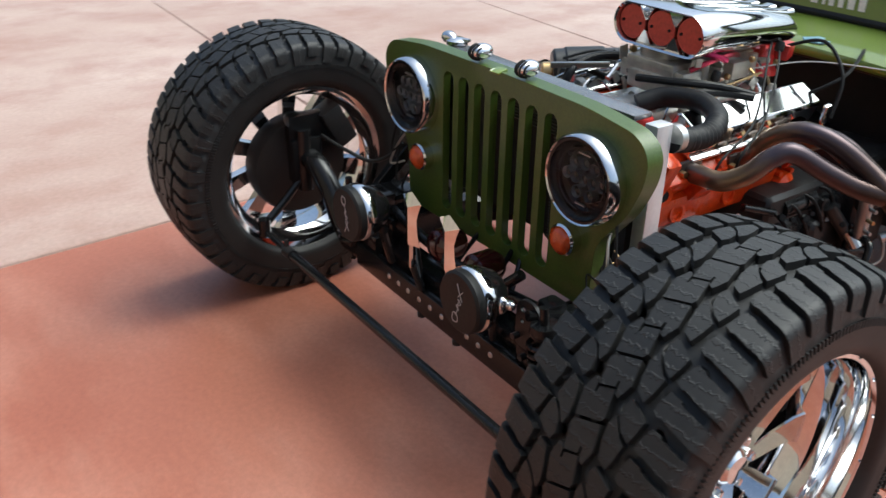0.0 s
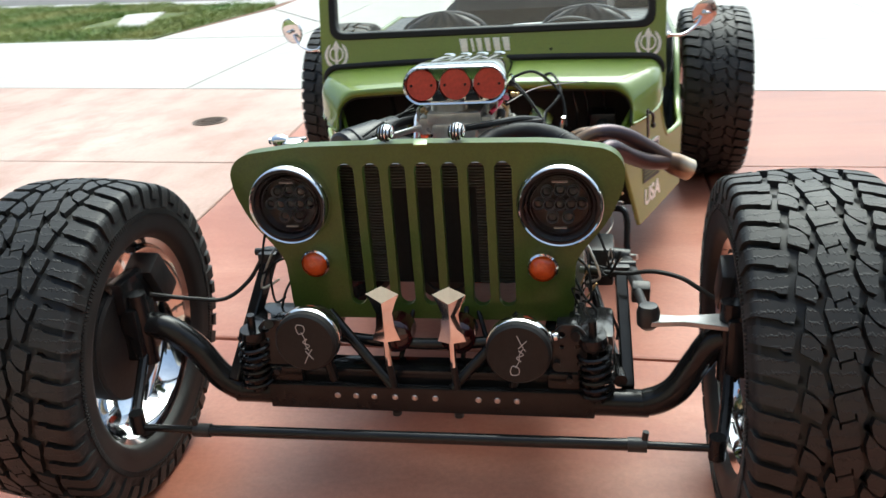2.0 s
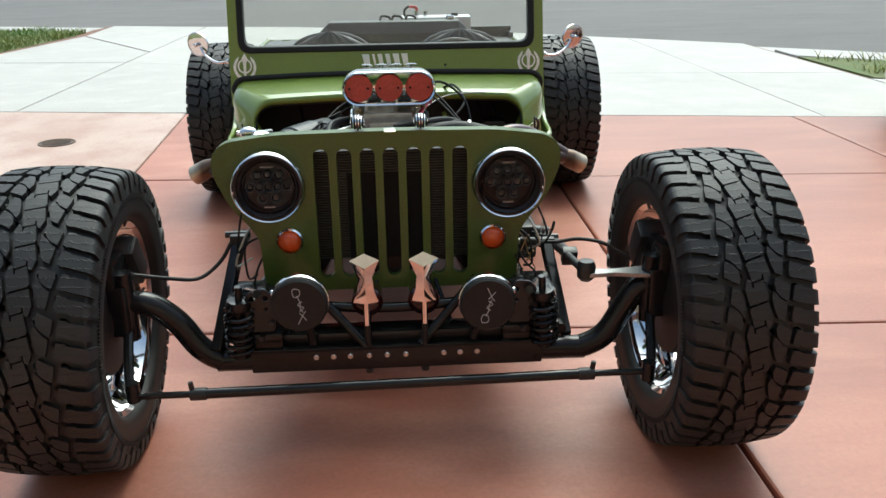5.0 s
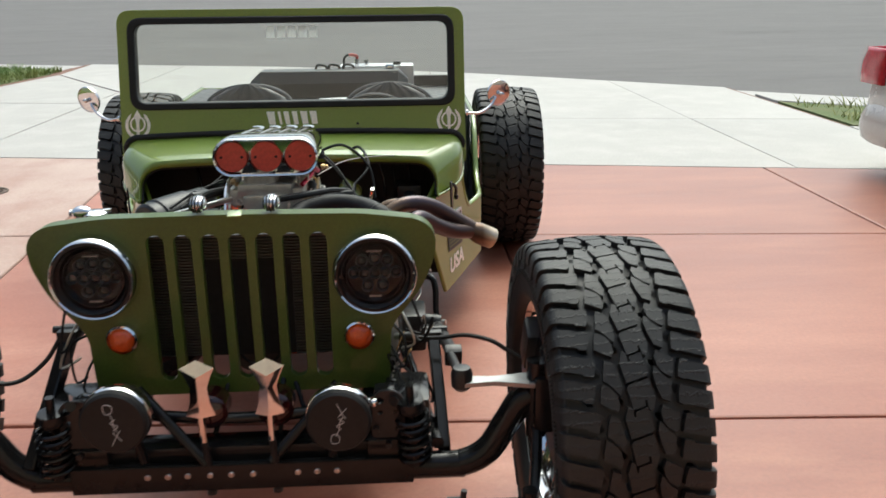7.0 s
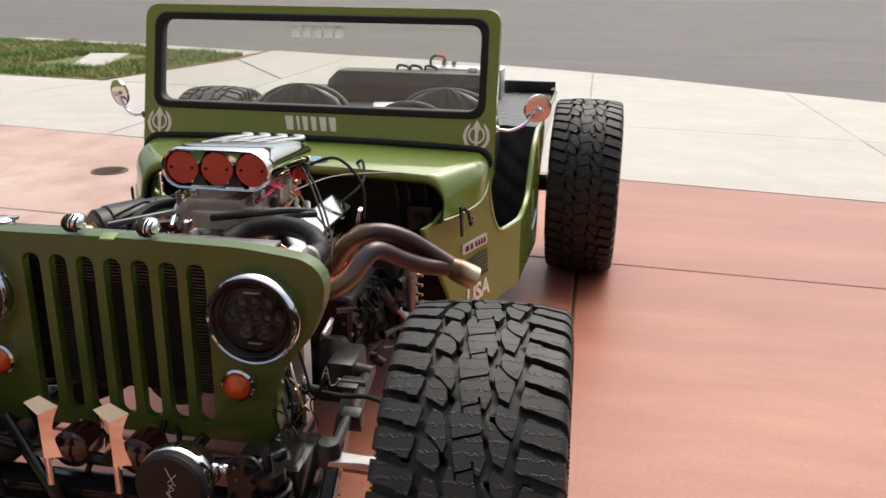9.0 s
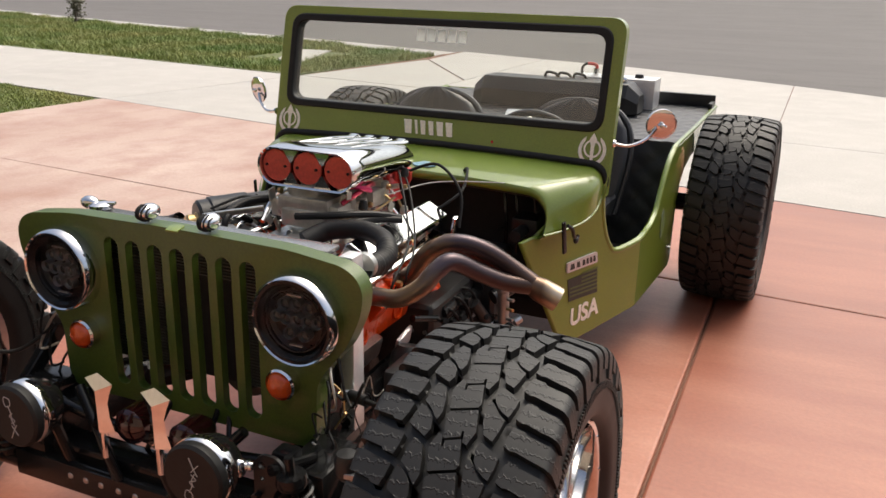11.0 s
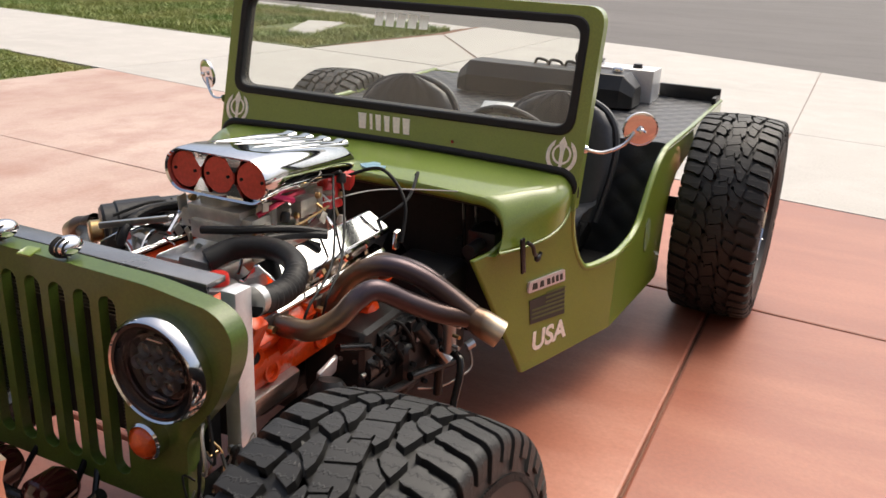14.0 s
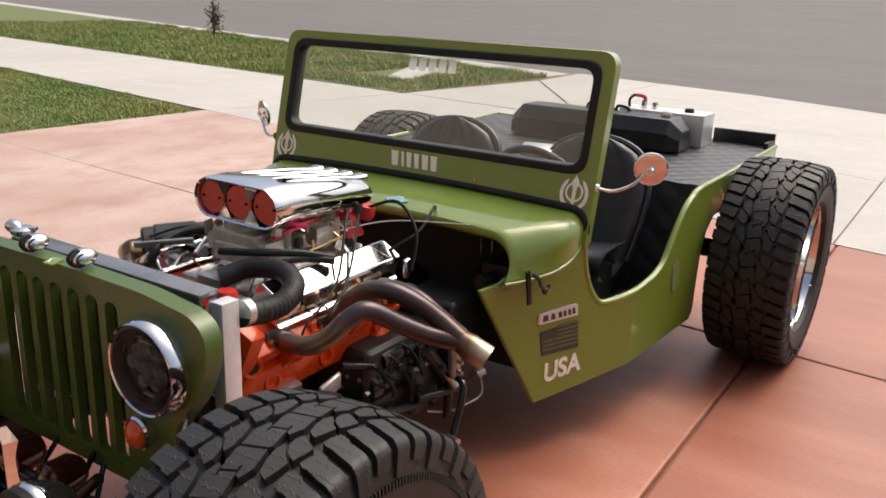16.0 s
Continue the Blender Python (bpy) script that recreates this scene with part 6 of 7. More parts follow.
def scoop():
    """Chrome ram scoop with three butterflies."""
    cx, cz, y0 = 0.007, 0.882, 0.545

    def section(y, w, h, lift=0.0):
        pts = []
        for k in range(40):
            a = 2 * math.pi * k / 40
            c, s = math.cos(a), math.sin(a)
            r = h / 2
            x = math.copysign(w / 2 - r, c) + r * c if abs(c) > 1e-6 else 0
            pts.append((cx + x, y, cz + lift + r * s))
        return pts
    bm = B()
    secs = [section(y0 - 0.004, 0.292, 0.098), section(y0 - 0.008, 0.302, 0.108), section(y0 + 0.002, 0.308, 0.114), section(y0 + 0.06, 0.304, 0.113, 0.001), section(y0 + 0.16, 0.298, 0.106, -0.006), section(y0 + 0.28, 0.284, 0.094, -0.015), section(y0 + 0.39, 0.268, 0.080, -0.026), section(y0 + 0.415, 0.256, 0.06, -0.032)]
    rows = [[bm.verts.new(p) for p in s] for s in secs]
    for a, b in zip(rows, rows[1:]):
        for k in range(40):
            bm.faces.new((a[k], a[(k + 1) % 40], b[(k + 1) % 40], b[k]))
    bm.faces.new(rows[-1])
    back = [bm.verts.new((p[0], y0 + 0.03, p[2])) for p in secs[0]]
    for k in range(40):
        bm.faces.new((rows[0][k], rows[0][(k + 1) % 40], back[(k + 1) % 40], back[k]))
    bm.faces.new(back)
    sc = part("air_scoop", bm, M_CHROME, car, "polished chrome air scoop with three red butterflies", 40)
    for k in range(3):
        x = cx + (k - 1) * 0.0995
        part("butterfly", lathe(B(), [(0.0, 0.004), (0.0435, 0.004), (0.0450, 0.002), (0.0450, -0.002), (0.0, -0.002)], (x, y0 + 0.012, cz), (0, -1, 0), 36), M_BUTTERFLY, sc, "red round throttle plate")
        for s in (-1, 1):
            part("plate_screw", rod(B(), (x + s * 0.030, y0 + 0.004, cz), (x + s * 0.030, y0 + 0.012, cz), 0.004, n=10), M_MATT, sc)
    for k in range(2):
        x = cx + (k - 0.5) * 0.0995
        for s in (-1, 1):
            bm = B()
            fill(bm, [[(x - 0.028, cz + s * 0.053), (x + 0.028, cz + s * 0.053), (x + 0.006, cz + s * 0.018), (x, cz + s * 0.012), (x - 0.006, cz + s * 0.018)]], lambda u, z: (u, y0 + 0.004, z))
            thicken(bm, Vector((0, 0.012, 0)))
            part("mouth_web", bm, M_CHROME, sc, smooth=0)
    def crest(y):
        return cz + float(np.interp(y - y0, (0.0, 0.06, 0.16, 0.28, 0.39), (0.057, 0.0575, 0.047, 0.032, 0.014)))

    for k in range(4):
        x = cx - 0.084 + k * 0.056
        bm = B()

        def ridge(u, v):
            y = y0 + 0.10 + 0.318 * u
            w = 0.003 + 0.0215 * u
            h = 0.012 * u ** 0.9
            a = math.pi * v
            return (x + w * math.copysign(abs(math.cos(a)) ** 0.6, math.cos(a)), y, crest(y) - 0.006 + (h + 0.006) * math.sin(a) ** 0.7)
        vs = grid(bm, ridge, 16, 14)
        bm.faces.new(vs[-1])
        part("flute", bm, M_CHROME, sc, "raised chrome flute widening to the rear", 50)
    bm = B()
    box(bm, (0, 0.72, 0.828), (0.17, 0.26, 0.02), bevel=0.006)
    part("scoop_base", bm, M_SATIN, sc)
    bm = tube(B(), [(0.12, 0.60, 0.835), (0.135, 0.62, 0.83), (0.145, 0.66, 0.815)], 0.008, 8, 5)
    part("throttle_arm", bm, material("magenta_anodised_arm", (0.50, 0.02, 0.10), (0.4, 0.02, 0.08), 0.3, 0.6), sc, "red anodised throttle arm")


scoop()


def headers(s):
    def P(x, y, z):
        return (s * x, y, z)
    col = [P(0.565, 0.684, 0.628), P(0.615, 0.692, 0.606), P(0.67, 0.705, 0.577), P(0.690, 0.711, 0.566)]
    bm = tube(B(), col, lambda f: min(0.0345, 0.010 + 0.0245 * f / 0.5), 24, 6, flat=1.0, caps=False)
    tube(bm, col[::-1], lambda f: 0.0315 if f < 0.5 else 0.024, 24, 6, caps=False)
    uv = bm.loops.layers.uv.verify()
    for fc in bm.faces:
        for lp in fc.loops:
            lp[uv].uv.y = 0.66 + 0.34 * min(1, max(0, (abs(lp.vert.co.x) - 0.56) / 0.13))
    h = part("exhaust_header", bm, M_HEADER, car, "heat-tinted bare exhaust header with open end")
    runs = [[P(0.245, 0.434, 0.598), P(0.295, 0.432, 0.600), P(0.350, 0.440, 0.604), P(0.396, 0.468, 0.632), P(0.424, 0.503, 0.672), P(0.452, 0.540, 0.688), P(0.505, 0.602, 0.646), P(0.560, 0.652, 0.614)],
            [P(0.26, 0.605, 0.585), P(0.305, 0.605, 0.612), P(0.345, 0.608, 0.672), P(0.395, 0.618, 0.706), P(0.447, 0.636, 0.710), P(0.500, 0.658, 0.690), P(0.556, 0.682, 0.652)],
            [P(0.26, 0.735, 0.585), P(0.305, 0.735, 0.61), P(0.35, 0.722, 0.672), P(0.41, 0.710, 0.684), P(0.48, 0.708, 0.676), P(0.55, 0.703, 0.644)],
            [P(0.26, 0.860, 0.585), P(0.30, 0.860, 0.60), P(0.36, 0.835, 0.632), P(0.43, 0.775, 0.642), P(0.51, 0.730, 0.634)]]
    runs = [r + [P(0.622, 0.6945 + dy, 0.603 + dz)] for r, (dy, dz) in zip(runs, ((-0.005, -0.002), (-0.002, 0.006), (0.006, 0.004), (0.004, -0.006)))]
    if s < 0:
        runs = [[(x, y, 0.585 + (z - 0.585) * 0.35) for x, y, z in r] for r in runs]
    for r in runs:
        bm = tube(B(), r, 0.0245, 18, 8)
        uv = bm.loops.layers.uv.verify()
        for fc in bm.faces:
            for lp in fc.loops:
                lp[uv].uv.y *= 0.74
        part("primary_tube", bm, M_HEADER if s > 0 else M_SATIN, h, "bent primary tube browned by heat" if s > 0 else "black bent primary tube")
        a = Vector(r[0])
        fl = box(B(), a + Vector((s * 0.010, 0, 0)), (0.012, 0.085, 0.062), None, 0.006)
        part("flange", fl, M_HEADER, h)
        for dy in (-0.034, 0.034):
            part("flange_bolt", rod(B(), a + Vector((s * 0.012, dy, 0.004)), a + Vector((s * 0.030, dy, 0.004)), 0.009, n=6), M_BRASS, h)


for s in (1, -1):
    headers(s)


# chassis and front axle
def chassis():
    for s in (1, -1):
        pts = [(s * 0.335, 0.16, 0.330), (s * 0.31, 0.28, 0.322), (s * 0.25, 0.5, 0.31), (s * 0.25, 1.2, 0.28), (s * 0.45, 2.0, 0.32), (s * 0.45, 2.5, 0.52), (s * 0.45, 3.2, 0.52)]
        part("frame_rail", tube(B(), pts, 0.036, 8, 6, flat=1.3), M_BLACK, car, "black frame rail")
    bm = tube(B(), [(-0.36, -0.06, 0.40), (-0.1, -0.075, 0.378), (0.1, -0.075, 0.378), (0.36, -0.06, 0.40)], 0.014, 12, 6)
    part("front_crossmember", bm, M_BLACK, car, "black front crossmember")
    br = part("axle_bracket", box(B(), (0, -0.075, 0.290), (0.88, 0.075, 0.060), bevel=0.012), M_BLACK, car, "black fabricated crossmember above the axle")
    for s in (1, -1):
        part("bracket_gusset", box(B(), (s * 0.40, -0.03, 0.365), (0.11, 0.16, 0.12), bevel=0.018), M_BLACK, br)
        part("frame_horn", box(B(), (s * 0.335, 0.06, 0.335), (0.10, 0.30, 0.10), bevel=0.018), M_BLACK, br)
    # drilled bar
    bm = B()
    box(bm, (0.01, -0.138, 0.256), (0.80, 0.014, 0.068), bevel=0.004)
    bar = part("drilled_bar", bm, M_BLACK, car, "black bar with bright bolt heads")
    for x in (-0.213, -0.166, -0.120, -0.068, -0.019, 0.032, 0.137, 0.182, 0.229):
        part("bolt_head", lathe(B(), [(0.0, 0.003), (0.006, 0.0025), (0.0078, 0.0), (0.0, 0.0)], (x, -0.145, 0.263), (0, -1, 0), 12), M_ALU, bar, "bright bolt head")
    pts = [(-0.73, -0.13, 0.440), (-0.650, -0.125, 0.432), (-0.582, -0.118, 0.375), (-0.530, -0.115, 0.295), (-0.475, -0.112, 0.256), (-0.40, -0.112, 0.252), (0.44, -0.112, 0.250), (0.53, -0.112, 0.253), (0.592, -0.115, 0.290), (0.636, -0.118, 0.365), (0.675, -0.125, 0.430), (0.73, -0.13, 0.440)]
    ax = part("front_axle", tube(B(), pts, 0.033, 14, 8), M_BLACK, car, "glossy black dropped front axle")
    for s in (1, -1):
        bm = B()
        rod(bm, (s * 0.70, -0.14, 0.34), (s * 0.70, -0.14, 0.53), 0.024, n=14)
        box(bm, (s * 0.715, -0.13, 0.43), (0.05, 0.10, 0.14), bevel=0.012)
        box(bm, (s * 0.735, -0.10, 0.52), (0.05, 0.16, 0.10), bevel=0.02)
        part("kingpin", bm, M_BLACK, ax, "black spindle and kingpin")
        bm = tube(B(), [(s * 0.70, -0.16, 0.37), (s * 0.69, -0.22, 0.32), (s * 0.675, -0.285, 0.275), (s * 0.668, -0.30, 0.262)], 0.013, 10, 6)
        rod(bm, (s * 0.664, -0.30, 0.24), (s * 0.664, -0.30, 0.292), 0.018, n=14)
        part("steering_arm", bm, M_BLACK, ax)
        # caliper
        bm = B()
        box(bm, (s * 0.725, -0.02, 0.52), (0.08, 0.07, 0.13), Euler((0.5, 0, 0)).to_matrix(), 0.012)
        part("brake_caliper", bm, M_SATIN, ax)
        # radius rod and upright post
        for p, q, w in (((0.474, 0.19, 0.455), (0.487, -0.085, 0.268), 0.044) if s > 0 else ((-0.434, 0.08, 0.532), (-0.482, -0.13, 0.285), 0.034),):
            p, q = Vector(p), Vector(q)
            bm = B()
            m = Matrix.Translation((p + q) / 2) @ (q - p).to_track_quat("Z", "Y").to_matrix().to_4x4() @ Matrix.Diagonal((0.030, w, (q - p).length, 1))
            bmesh.ops.create_cube(bm, size=1, matrix=m)
            part("shock_tower", bm, M_BLACK, ax, "black sloping shock tower", bevel=0.004)
        bm = B()
        cap = Vector((0.472, 0.195, 0.462)) if s > 0 else Vector((-0.432, 0.085, 0.540))
        box(bm, cap, (0.05, 0.06, 0.03), None, 0.006)
        rod(bm, cap + Vector((-s * 0.03, 0, 0.010)), cap + Vector((s * 0.04, 0, 0.010)), 0.010, n=10)
        part("tower_cap", bm, M_SATIN, ax)
        # coil over damper
        c0, c1 = Vector((s * 0.416, -0.138, 0.290)), Vector((s * 0.406, -0.150, 0.445))
        turns, n = 6, 120
        pts = []
        d = (c1 - c0)
        e1 = d.cross(Vector((0, 1, 0))).normalized()
        e2 = d.cross(e1).normalized()
        for k in range(n + 1):
            a = 2 * math.pi * turns * k / n
            pts.append(c0 + d * (0.02 + 0.78 * k / n) + 0.036 * (math.cos(a) * e1 + math.sin(a) * e2))
        part("coil_spring", tube(B(), pts, 0.0062, 7, 1, smooth=False), M_BLACK, ax, "black coil spring")
        bm = rod(B(), c0 - d * 0.12, c0 + d * 0.5, 0.020, n=14)
        rod(bm, c0 + d * 0.5, c1 + d * 0.25, 0.010, n=12)
        lathe(bm, [(0.0, 0.03), (0.03, 0.028), (0.034, 0.012), (0.03, 0.0), (0.0, 0.0)], c0 + d * 0.82, d, 16)
        part("damper", bm, M_BLACK, ax, "black spring damper")
        # spring perch and lamp mount beside it
        bm = B()
        box(bm, (s * 0.350, -0.095, 0.305), (0.100, 0.08, 0.060), None, 0.012)
        box(bm, (s * 0.345, -0.075, 0.385), (0.050, 0.05, 0.12), None, 0.010)
        perch = part("spring_perch", bm, M_BLACK, ax, "black spring perch on the axle")
        bm = plate([rounded([(0.315, 0.350), (0.392, 0.350), (0.392, 0.448), (0.372, 0.470), (0.335, 0.470), (0.315, 0.448)], 0.012, 4), circle(0.336, 0.445, 0.009, 12), circle(0.371, 0.445, 0.009, 12), circle(0.336, 0.415, 0.006, 10), circle(0.371, 0.415, 0.006, 10)], lambda x, z: (s * x, -0.150, z), (0, 0.008, 0))
        part("lamp_mount", bm, M_SATIN, perch, "black mounting plate with bolt holes", 20)
        for x, z in ((0.325, 0.375), (0.380, 0.375), (0.353, 0.335)):
            part("perch_bolt", rod(B(), (s * x, -0.166, z), (s * x, -0.150, z), 0.008, n=6), M_SATIN, perch)
        # brake hose
        hose = [(0.395, 0.120, 0.488), (0.43, 0.110, 0.488), (0.49, 0.098, 0.490), (0.55, 0.080, 0.503), (0.61, 0.052, 0.500), (0.652, 0.034, 0.480), (0.70, 0.010, 0.455)] if s > 0 else [(-0.430, 0.085, 0.552), (-0.452, 0.07, 0.535), (-0.485, 0.04, 0.485), (-0.54, 0.0, 0.452), (-0.61, -0.04, 0.470), (-0.70, -0.08, 0.500)]
        part("brake_hose", tube(B(), hose, 0.0058, 8, 8), M_HOSE, ax, "black rubber brake hose")
        if s > 0:
            part("hose_fitting", rod(B(), (0.385, 0.122, 0.487), (0.432, 0.110, 0.488), 0.013, n=12), M_SATIN, ax, "dark hose fitting")
            part("hose_fitting", rod(B(), (0.372, 0.126, 0.486), (0.388, 0.121, 0.487), 0.009, n=10), M_ALU, ax, "bright hose end")
        # braces
        part("brace", rod(B(), (s * 0.235, -0.07, 0.455), (s * 0.075, -0.135, 0.288), 0.013, n=12), M_BLACK, ax)
        part("radius_rod", rod(B(), (s * 0.47, -0.10, 0.30), (s * 0.36, 0.75, 0.30), 0.016, n=12), M_BLACK, ax)
        # wiring behind the grille corner
        rr = random.Random(5 + s)
        for k in range(4):
            a = Vector((s * (0.37 + 0.01 * k), 0.02, 0.40 + 0.05 * k))
            part("loom", tube(B(), [a, a + Vector((s * rr.uniform(0.02, 0.05), -0.02, rr.uniform(-0.03, 0.04))), a + Vector((s * rr.uniform(0.0, 0.03), 0.0, rr.uniform(0.05, 0.09))), a + Vector((-s * 0.01, 0.03, 0.10))], 0.0032, 6, 6), M_BARE if k == 2 else M_WIRE, ax)
    rr = random.Random(12)
    for k in range(12):
        a = Vector((rr.uniform(0.37, 0.44), rr.uniform(0.02, 0.14), rr.uniform(0.34, 0.54)))
        pts = [a]
        for i in range(4):
            pts.append(pts[-1] + Vector((rr.uniform(-0.02, 0.03), rr.uniform(-0.02, 0.02), rr.uniform(-0.05, 0.05))))
        part("corner_wire", tube(B(), pts, rr.choice((0.0016, 0.0022, 0.0035)), 6, 5), (M_WIRE, M_WIRE, M_BARE, M_WIRE, M_WIRE, M_BRASS)[k % 6], ax)
    # struts under the grille
    for p, q in (((0.094, 0.02, 0.43), (0.088, -0.06, 0.31)), ((0.118, 0.03, 0.43), (0.165, -0.05, 0.31)), ((-0.040, 0.03, 0.43), (-0.072, -0.05, 0.31))):
        part("grille_strut", rod(B(), p, q, 0.0065, n=8), M_BLACK, car, "thin black strut under the grille")
    # tie rod
    bm = rod(B(), (-0.485, -0.30, 0.252), (0.50, -0.30, 0.264), 0.0135, n=14)
    tie = part("tie_rod", bm, M_BLACK, car, "black tie rod ahead of the axle")
    for s in (1, -1):
        z = 0.258 + s * 0.006
        part("rod_end", rod(B(), (s * 0.48, -0.30, z), (s * 0.665, -0.30, z), 0.009, n=12), M_BLACK, tie)
        bm = rod(B(), (s * 0.480, -0.30, z), (s * 0.520, -0.30, z), 0.0165, n=14)
        rod(bm, (s * 0.515, -0.30, z + 0.01), (s * 0.518, -0.30, z + 0.034), 0.007, n=8)
        part("rod_clamp", bm, M_SATIN, tie)
    # steering box and drag link
    bm = B()
    box(bm, (0.425, 0.33, 0.43), (0.07, 0.13, 0.11), bevel=0.015)
    rod(bm, (0.45, 0.30, 0.455), (0.50, 0.295, 0.450), 0.022, n=14)
    sb = part("steering_box", bm, M_SATIN, car, "black steering box")
    bm = rod(B(), (0.488, 0.295, 0.450), (0.526, -0.115, 0.478), 0.0115, n=12)
    rod(bm, (0.492, 0.26, 0.452), (0.519, 0.05, 0.463), 0.017, n=14)
    part("drag_link", bm, M_SATIN, sb, "dark steel drag link")
    part("link_clamp", box(B(), (0.519, 0.055, 0.460), (0.044, 0.030, 0.052), Euler((0.4, 0, 0)).to_matrix(), 0.006), M_SATIN, sb)
    bm = lathe(B(), [(0.0, 0.062), (0.020, 0.060), (0.026, 0.045), (0.024, 0.014), (0.015, 0.004), (0.0, 0.0)], (0.526, -0.135, 0.456), (0, 0, 1), 18)
    part("ball_joint", bm, M_SATIN, sb)
    bm = plate([rounded([(0.525, -0.160), (0.60, -0.152), (0.70, -0.175), (0.70, -0.105), (0.60, -0.124), (0.525, -0.116)], 0.01, 3)], lambda x, y: (x, y, 0.474), (0, 0, 0.012))
    part("pitman_arm", bm, M_RAIL, sb, "bare steel steering arm", bevel=0.003)
    # rear axle
    bm = rod(B(), (-0.85, 2.575, 0.415), (0.85, 2.575, 0.415), 0.04, n=16)
    ball(bm, (0, 2.575, 0.415), 0.14, (1, 0.9, 1), 18)
    part("rear_axle", bm, M_BLACK, car, "black rear axle")
    bm = rod(B(), (0, 1.5, 0.36), (0, 2.5, 0.41), 0.035, n=14)
    part("drive_shaft", bm, M_SATIN, car)
    for s in (1, -1):
        bm = rod(B(), (s * 0.69, 2.30, 0.44), (s * 0.69, 2.30, 0.30), 0.008, n=8)
        box(bm, (s * 0.70, 2.30, 0.45), (0.03, 0.03, 0.03), None, 0.006)
        part("bump_stop", bm, M_SATIN, car)


chassis()


def driving_light(s):
    """Covered round lamp with a chrome rim on its stalk."""
    c = Vector((0.247, -0.214, 0.449) if s > 0 else (-0.234, -0.216, 0.466))
    axis = Vector((0, -1, 0.02))
    can = lathe(B(), [(0.0, -0.075), (0.030, -0.072), (0.055, -0.050), (0.068, -0.018), (0.071, -0.006), (0.071, 0.016), (0.0, 0.018)], c, axis, 40)
    lamp = part("driving_lamp", can, M_BLACK, car, "covered round black driving lamp with chrome rim")
    part("lamp_rim", lathe(B(), [(0.068, -0.010), (0.0725, -0.008), (0.0745, 0.002), (0.0745, 0.014), (0.071, 0.020), (0.068, 0.018)], c, axis, 40), M_CHROME, lamp, "chrome rim")
    cov = lathe(B(), [(0.069, 0.012), (0.0725, 0.020), (0.0715, 0.036), (0.066, 0.042), (0.0, 0.0425)], c, axis, 40)
    part("lamp_cover", cov, M_HOSE, lamp, "black lamp cover with a pale script mark")
    # the make's script as plain strokes
    base = c + Vector((0, -0.0435, 0))
    q = Euler((0, radians(-8 if s < 0 else 12), 0)).to_matrix()
    strokes = [[(-0.004, 0.040), (0.008, 0.036), (0.006, 0.024), (-0.006, 0.022), (-0.008, 0.034), (-0.004, 0.040)], [(0.0, 0.024), (0.004, 0.010), (0.002, -0.002), (0.006, -0.014)], [(0.008, 0.010), (-0.002, 0.004), (0.010, -0.004), (-0.001, -0.010)], [(-0.010, -0.038), (0.004, -0.020), (0.012, -0.012)], [(-0.002, -0.014), (0.010, -0.032)]]
    for st in strokes:
        pts = [base + q @ Vector((x * 1.15, 0, (z if s < 0 else -z) * 1.25)) for x, z in st]
        part("script_stroke", tube(B(), pts, 0.0010, 6, 4), M_BARS, lamp, "pale script stroke")
    bm = rod(B(), c + Vector((s * 0.05, 0.03, 0.0)), c + Vector((s * 0.074, 0.05, 0.004)), 0.010, n=12)
    ball(bm, c + Vector((s * 0.060, 0.030, 0.002)), 0.018, (0.8, 1, 1.2), 14)
    ball(bm, c + Vector((s * 0.076, 0.042, 0.004)), 0.011, n=10)
    part("lamp_bolt", bm, M_CHROME, lamp, "bright mounting bolt")
    part("lamp_bracket", rod(B(), c + Vector((s * 0.12, 0.05, 0.0)), (s * 0.40, -0.06, 0.43), 0.012, n=10), M_BLACK, lamp)
    part("lamp_stay", rod(B(), c + Vector((0, 0.055, -0.03)), (s * 0.22, -0.13, 0.30), 0.012, n=10), M_BLACK, lamp)


for s in (-1, 1):
    driving_light(s)


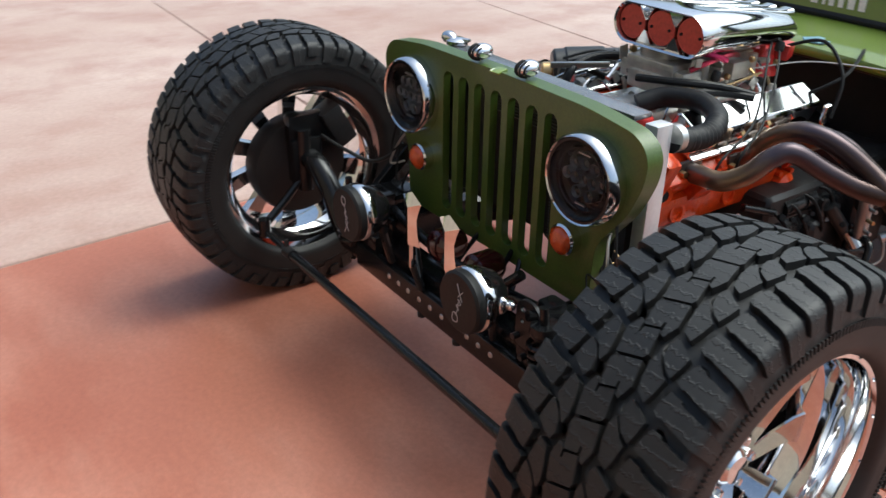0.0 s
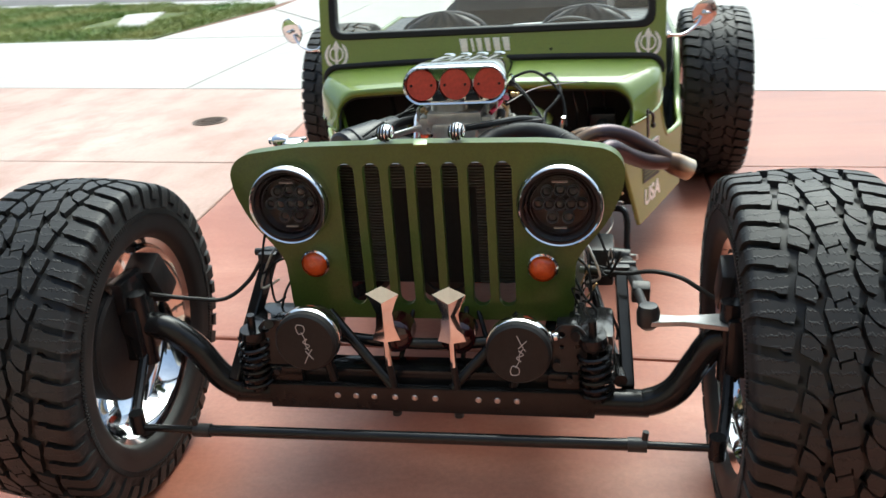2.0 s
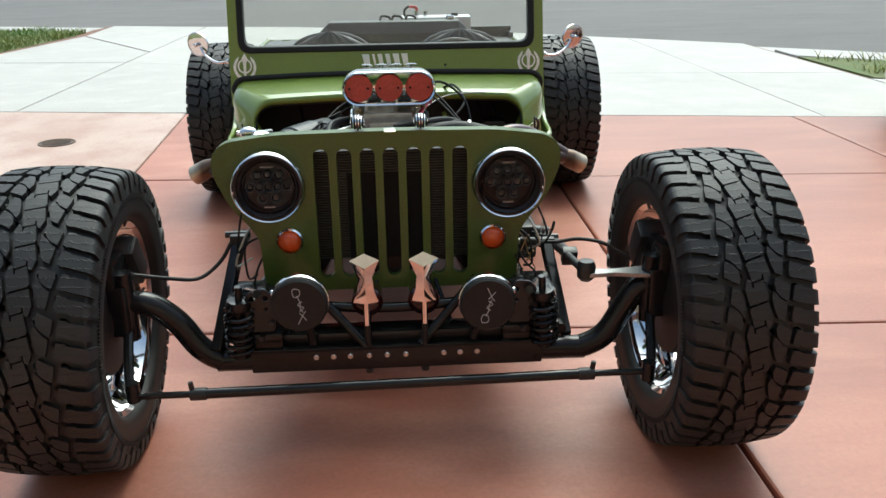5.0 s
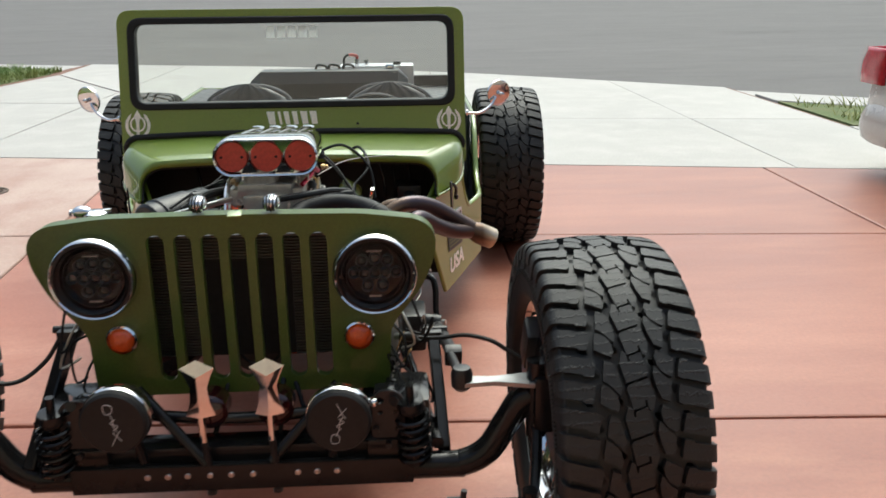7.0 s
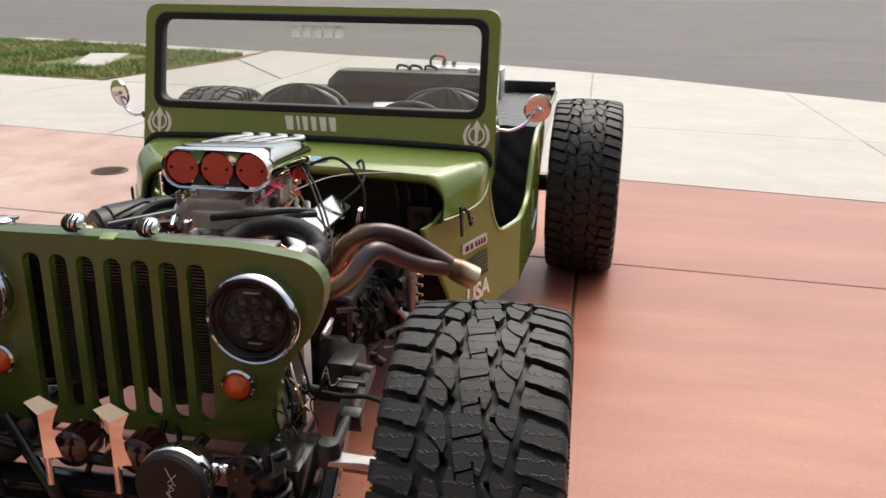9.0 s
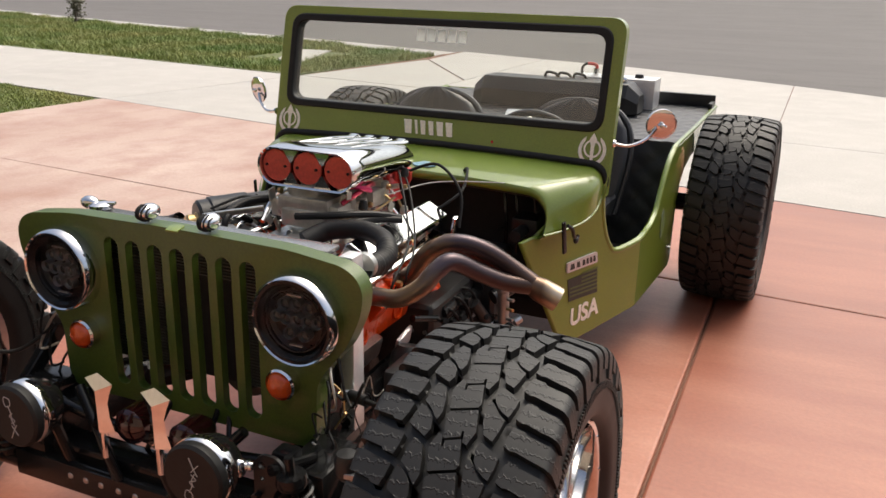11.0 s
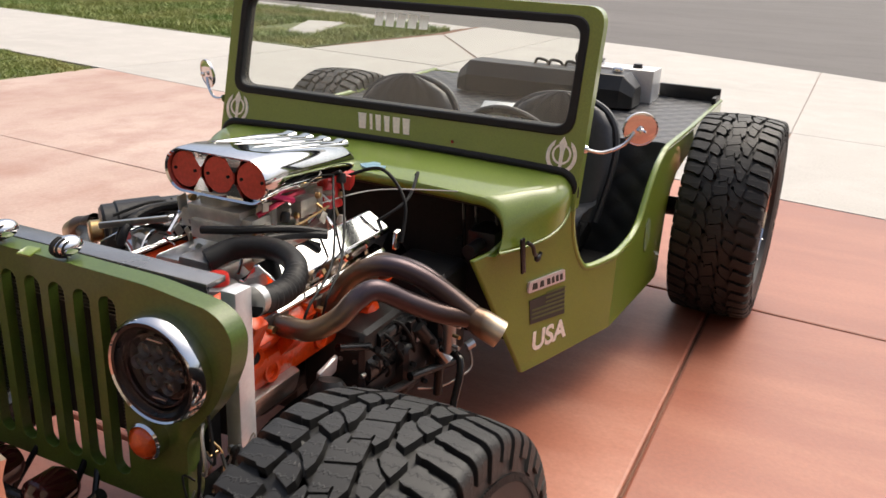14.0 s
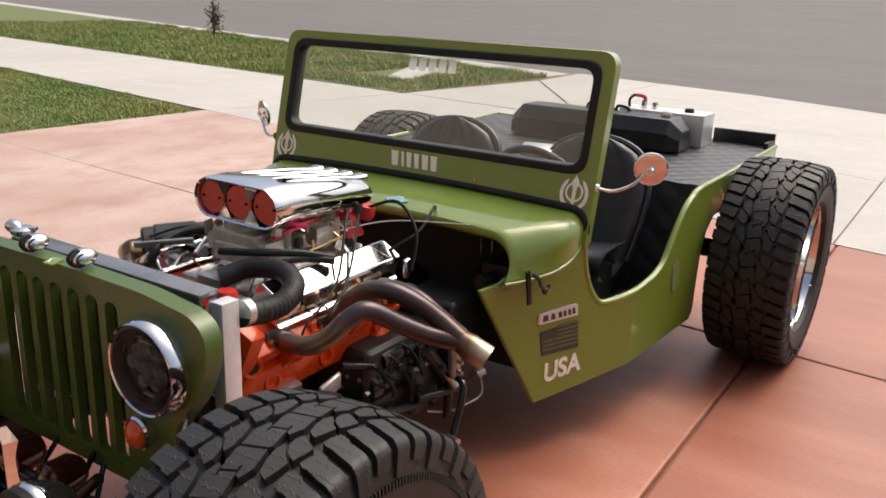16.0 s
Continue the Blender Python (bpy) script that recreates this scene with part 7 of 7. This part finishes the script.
def blade(cx):
    """Faceted chrome blade ornament on a stem."""
    y = -0.165
    half = [(0.0, 0.569), (0.039, 0.549), (0.029, 0.528), (0.019, 0.500), (0.022, 0.465), (0.033, 0.431)]
    bm = B()
    for s in (-1, 1):
        edge = [bm.verts.new((cx + s * x, y, z)) for x, z in half]
        ridge = [edge[0]] + [bm.verts.new((cx, y - 0.013, z - (0.018 if k == 1 else 0))) for k, (x, z) in enumerate(half[1:], 1)]
        rear = [edge[0]] + [bm.verts.new((cx, y + 0.010, z)) for x, z in half[1:]]
        for k in range(len(half) - 1):
            for line in (ridge, rear):
                q = [edge[k], edge[k + 1], line[k + 1], line[k]]
                q = list(dict.fromkeys(q))
                bm.faces.new(q)
        bm.faces.new((edge[-1], ridge[-1], rear[-1]))
    bmesh.ops.remove_doubles(bm, verts=bm.verts, dist=0.0002)
    b = part("blade_ornament", bm, M_CHROME, car, "faceted chrome blade ornament that mirrors the red concrete", 20)
    part("blade_stem", rod(B(), (cx, y, 0.432), (cx, y + 0.0, 0.365), 0.0085, n=10), M_CHROME, b)
    part("blade_rod", tube(B(), [(cx, y, 0.372), (cx, -0.150, 0.325), (cx, -0.136, 0.285), (cx, -0.136, 0.212)], 0.0085, 10, 4), M_SATIN, b, "dark threaded rod")
    part("blade_nut", lathe(B(), [(0.0, 0.0), (0.012, 0.004), (0.012, 0.014), (0.0, 0.016)], (cx, -0.136, 0.206), (0, 0, 1), 8), M_SATIN, b)
    # dark red round lamp behind
    lamp = lathe(B(), [(0.0, 0.020), (0.018, 0.018), (0.036, 0.009), (0.043, 0.0), (0.043, -0.055), (0.030, -0.075), (0.0, -0.077)], (cx, -0.09, 0.400), (0, -1, 0), 28)
    part("rear_facing_lamp", lamp, material("dark_red_lens_plastic", (0.030, 0.004, 0.004), (0.022, 0.003, 0.003), 0.12, 0.0, 30, 90, 0.05, 0.5), b, "dark red round lamp")


for cx in (-0.069, 0.086):
    blade(cx)


# ---- the parked saloon beside the driveway ----
def saloon():
    x0, x1, yr = 3.80, 5.56, 4.18
    t = thing("sedan", ((x0 + x1) / 2, 2.0, 0), "pearl beige sedan parked with its tail towards the street", "car")
    cx = (x0 + x1) / 2
    bm = B()
    stations = [(yr + 0.02, 0.70, 0.30, 0.60), (yr - 0.03, 0.82, 0.26, 0.84), (yr - 0.14, 0.86, 0.23, 0.93), (yr - 0.55, 0.88, 0.20, 0.97), (yr - 1.4, 0.88, 0.19, 0.95), (yr - 2.8, 0.88, 0.19, 0.92), (yr - 3.8, 0.87, 0.20, 0.86), (yr - 4.35, 0.82, 0.22, 0.76), (yr - 4.62, 0.68, 0.28, 0.62)]
    rings = []
    for y, w, lo, hi in stations:
        ring = []
        for k in range(36):
            a = 2 * math.pi * k / 36
            c, s = math.cos(a), math.sin(a)
            x = w * math.copysign(abs(c) ** 0.42, c)
            z = (lo + hi) / 2 + (hi - lo) / 2 * math.copysign(abs(s) ** 0.5, s)
            x *= 1 + 0.025 * math.exp(-((z - 0.42) / 0.10) ** 2)
            ring.append(bm.verts.new((cx + x, y, z)))
        rings.append(ring)
    for a, b in zip(rings, rings[1:]):
        for k in range(36):
            bm.faces.new((a[k], a[(k + 1) % 36], b[(k + 1) % 36], b[k]))
    bm.faces.new(rings[0])
    bm.faces.new(rings[-1])
    part("body", bm, M_WHITE_CAR, t, "pearl beige painted body", 40)
    bm = B()
    sec = [(yr - 0.75, 0.70, 0.95), (yr - 1.35, 0.60, 1.38), (yr - 2.4, 0.61, 1.42), (yr - 3.25, 0.72, 0.95)]
    prev = None
    for y, w, z in sec:
        ring = [bm.verts.new(p) for p in ((cx - w - 0.12, y, 0.90), (cx - w, y, z), (cx + w, y, z), (cx + w + 0.12, y, 0.90))]
        if prev:
            for k in range(3):
                bm.faces.new((prev[k], prev[k + 1], ring[k + 1], ring[k]))
        prev = ring
    part("cabin_glass", bm, M_TRIM, t, "dark tinted windows", 20, bevel=0.02)
    bm = B()
    sw = []
    for z, off in ((0.22, 0.03), (0.25, -0.015), (0.33, -0.035), (0.40, -0.03), (0.47, 0.0), (0.50, 0.03)):
        row = []
        for k in range(25):
            a = math.pi * (k / 24)
            x = -0.90 * math.copysign(abs(math.cos(a)) ** 0.35, math.cos(a))
            y = yr - 0.55 + (0.62 - off) * abs(math.sin(a)) ** 0.35
            row.append(bm.verts.new((cx + x * (1 - off * 0.8), y, z)))
        sw.append(row)
    for a, b in zip(sw, sw[1:]):
        for k in range(24):
            bm.faces.new((a[k], a[k + 1], b[k + 1], b[k]))
    part("bumper", bm, M_WHITE_CAR, t, "rounded rear bumper", 50)
    for s in (-1, 1):
        bm = B()
        rows = []
        for z in (0.64, 0.70, 0.78, 0.86, 0.89):
            row = []
            for k in range(9):
                f = k / 8
                x = s * (0.892 - 0.30 * max(0, f - 0.45) / 0.55)
                y = yr - 0.30 + 0.335 * min(1.0, f / 0.5) ** 0.8
                row.append(bm.verts.new((cx + x, y - (0.05 if z > 0.85 else 0), z)))
            rows.append(row)
        for a, b in zip(rows, rows[1:]):
            for k in range(8):
                bm.faces.new((a[k], a[k + 1], b[k + 1], b[k]))
        lamp = part("tail_lamp", bm, M_TAIL, t, "red wrap-round tail lamp", 40)
        mod = lamp.modifiers.new("skin", "SOLIDIFY")
        mod.thickness, mod.offset = 0.03, 0
        for yy in (yr - 1.0, yr - 3.7):
            w = part("car_wheel", lathe(B(), [(0.0, 0.10), (0.16, 0.09), (0.20, 0.105), (0.30, 0.10), (0.325, 0.07), (0.325, -0.08), (0.30, -0.10), (0.0, -0.10)], (cx + s * 0.80, yy, 0.325), (s, 0, 0), 36), M_TRIM, t, "dark tyre")
            part("car_rim", lathe(B(), [(0.0, 0.012), (0.05, 0.012), (0.17, 0.002), (0.19, 0.006), (0.20, 0.0)], (cx + s * 0.902, yy, 0.325), (s, 0, 0), 28), M_ALU, w)


saloon()
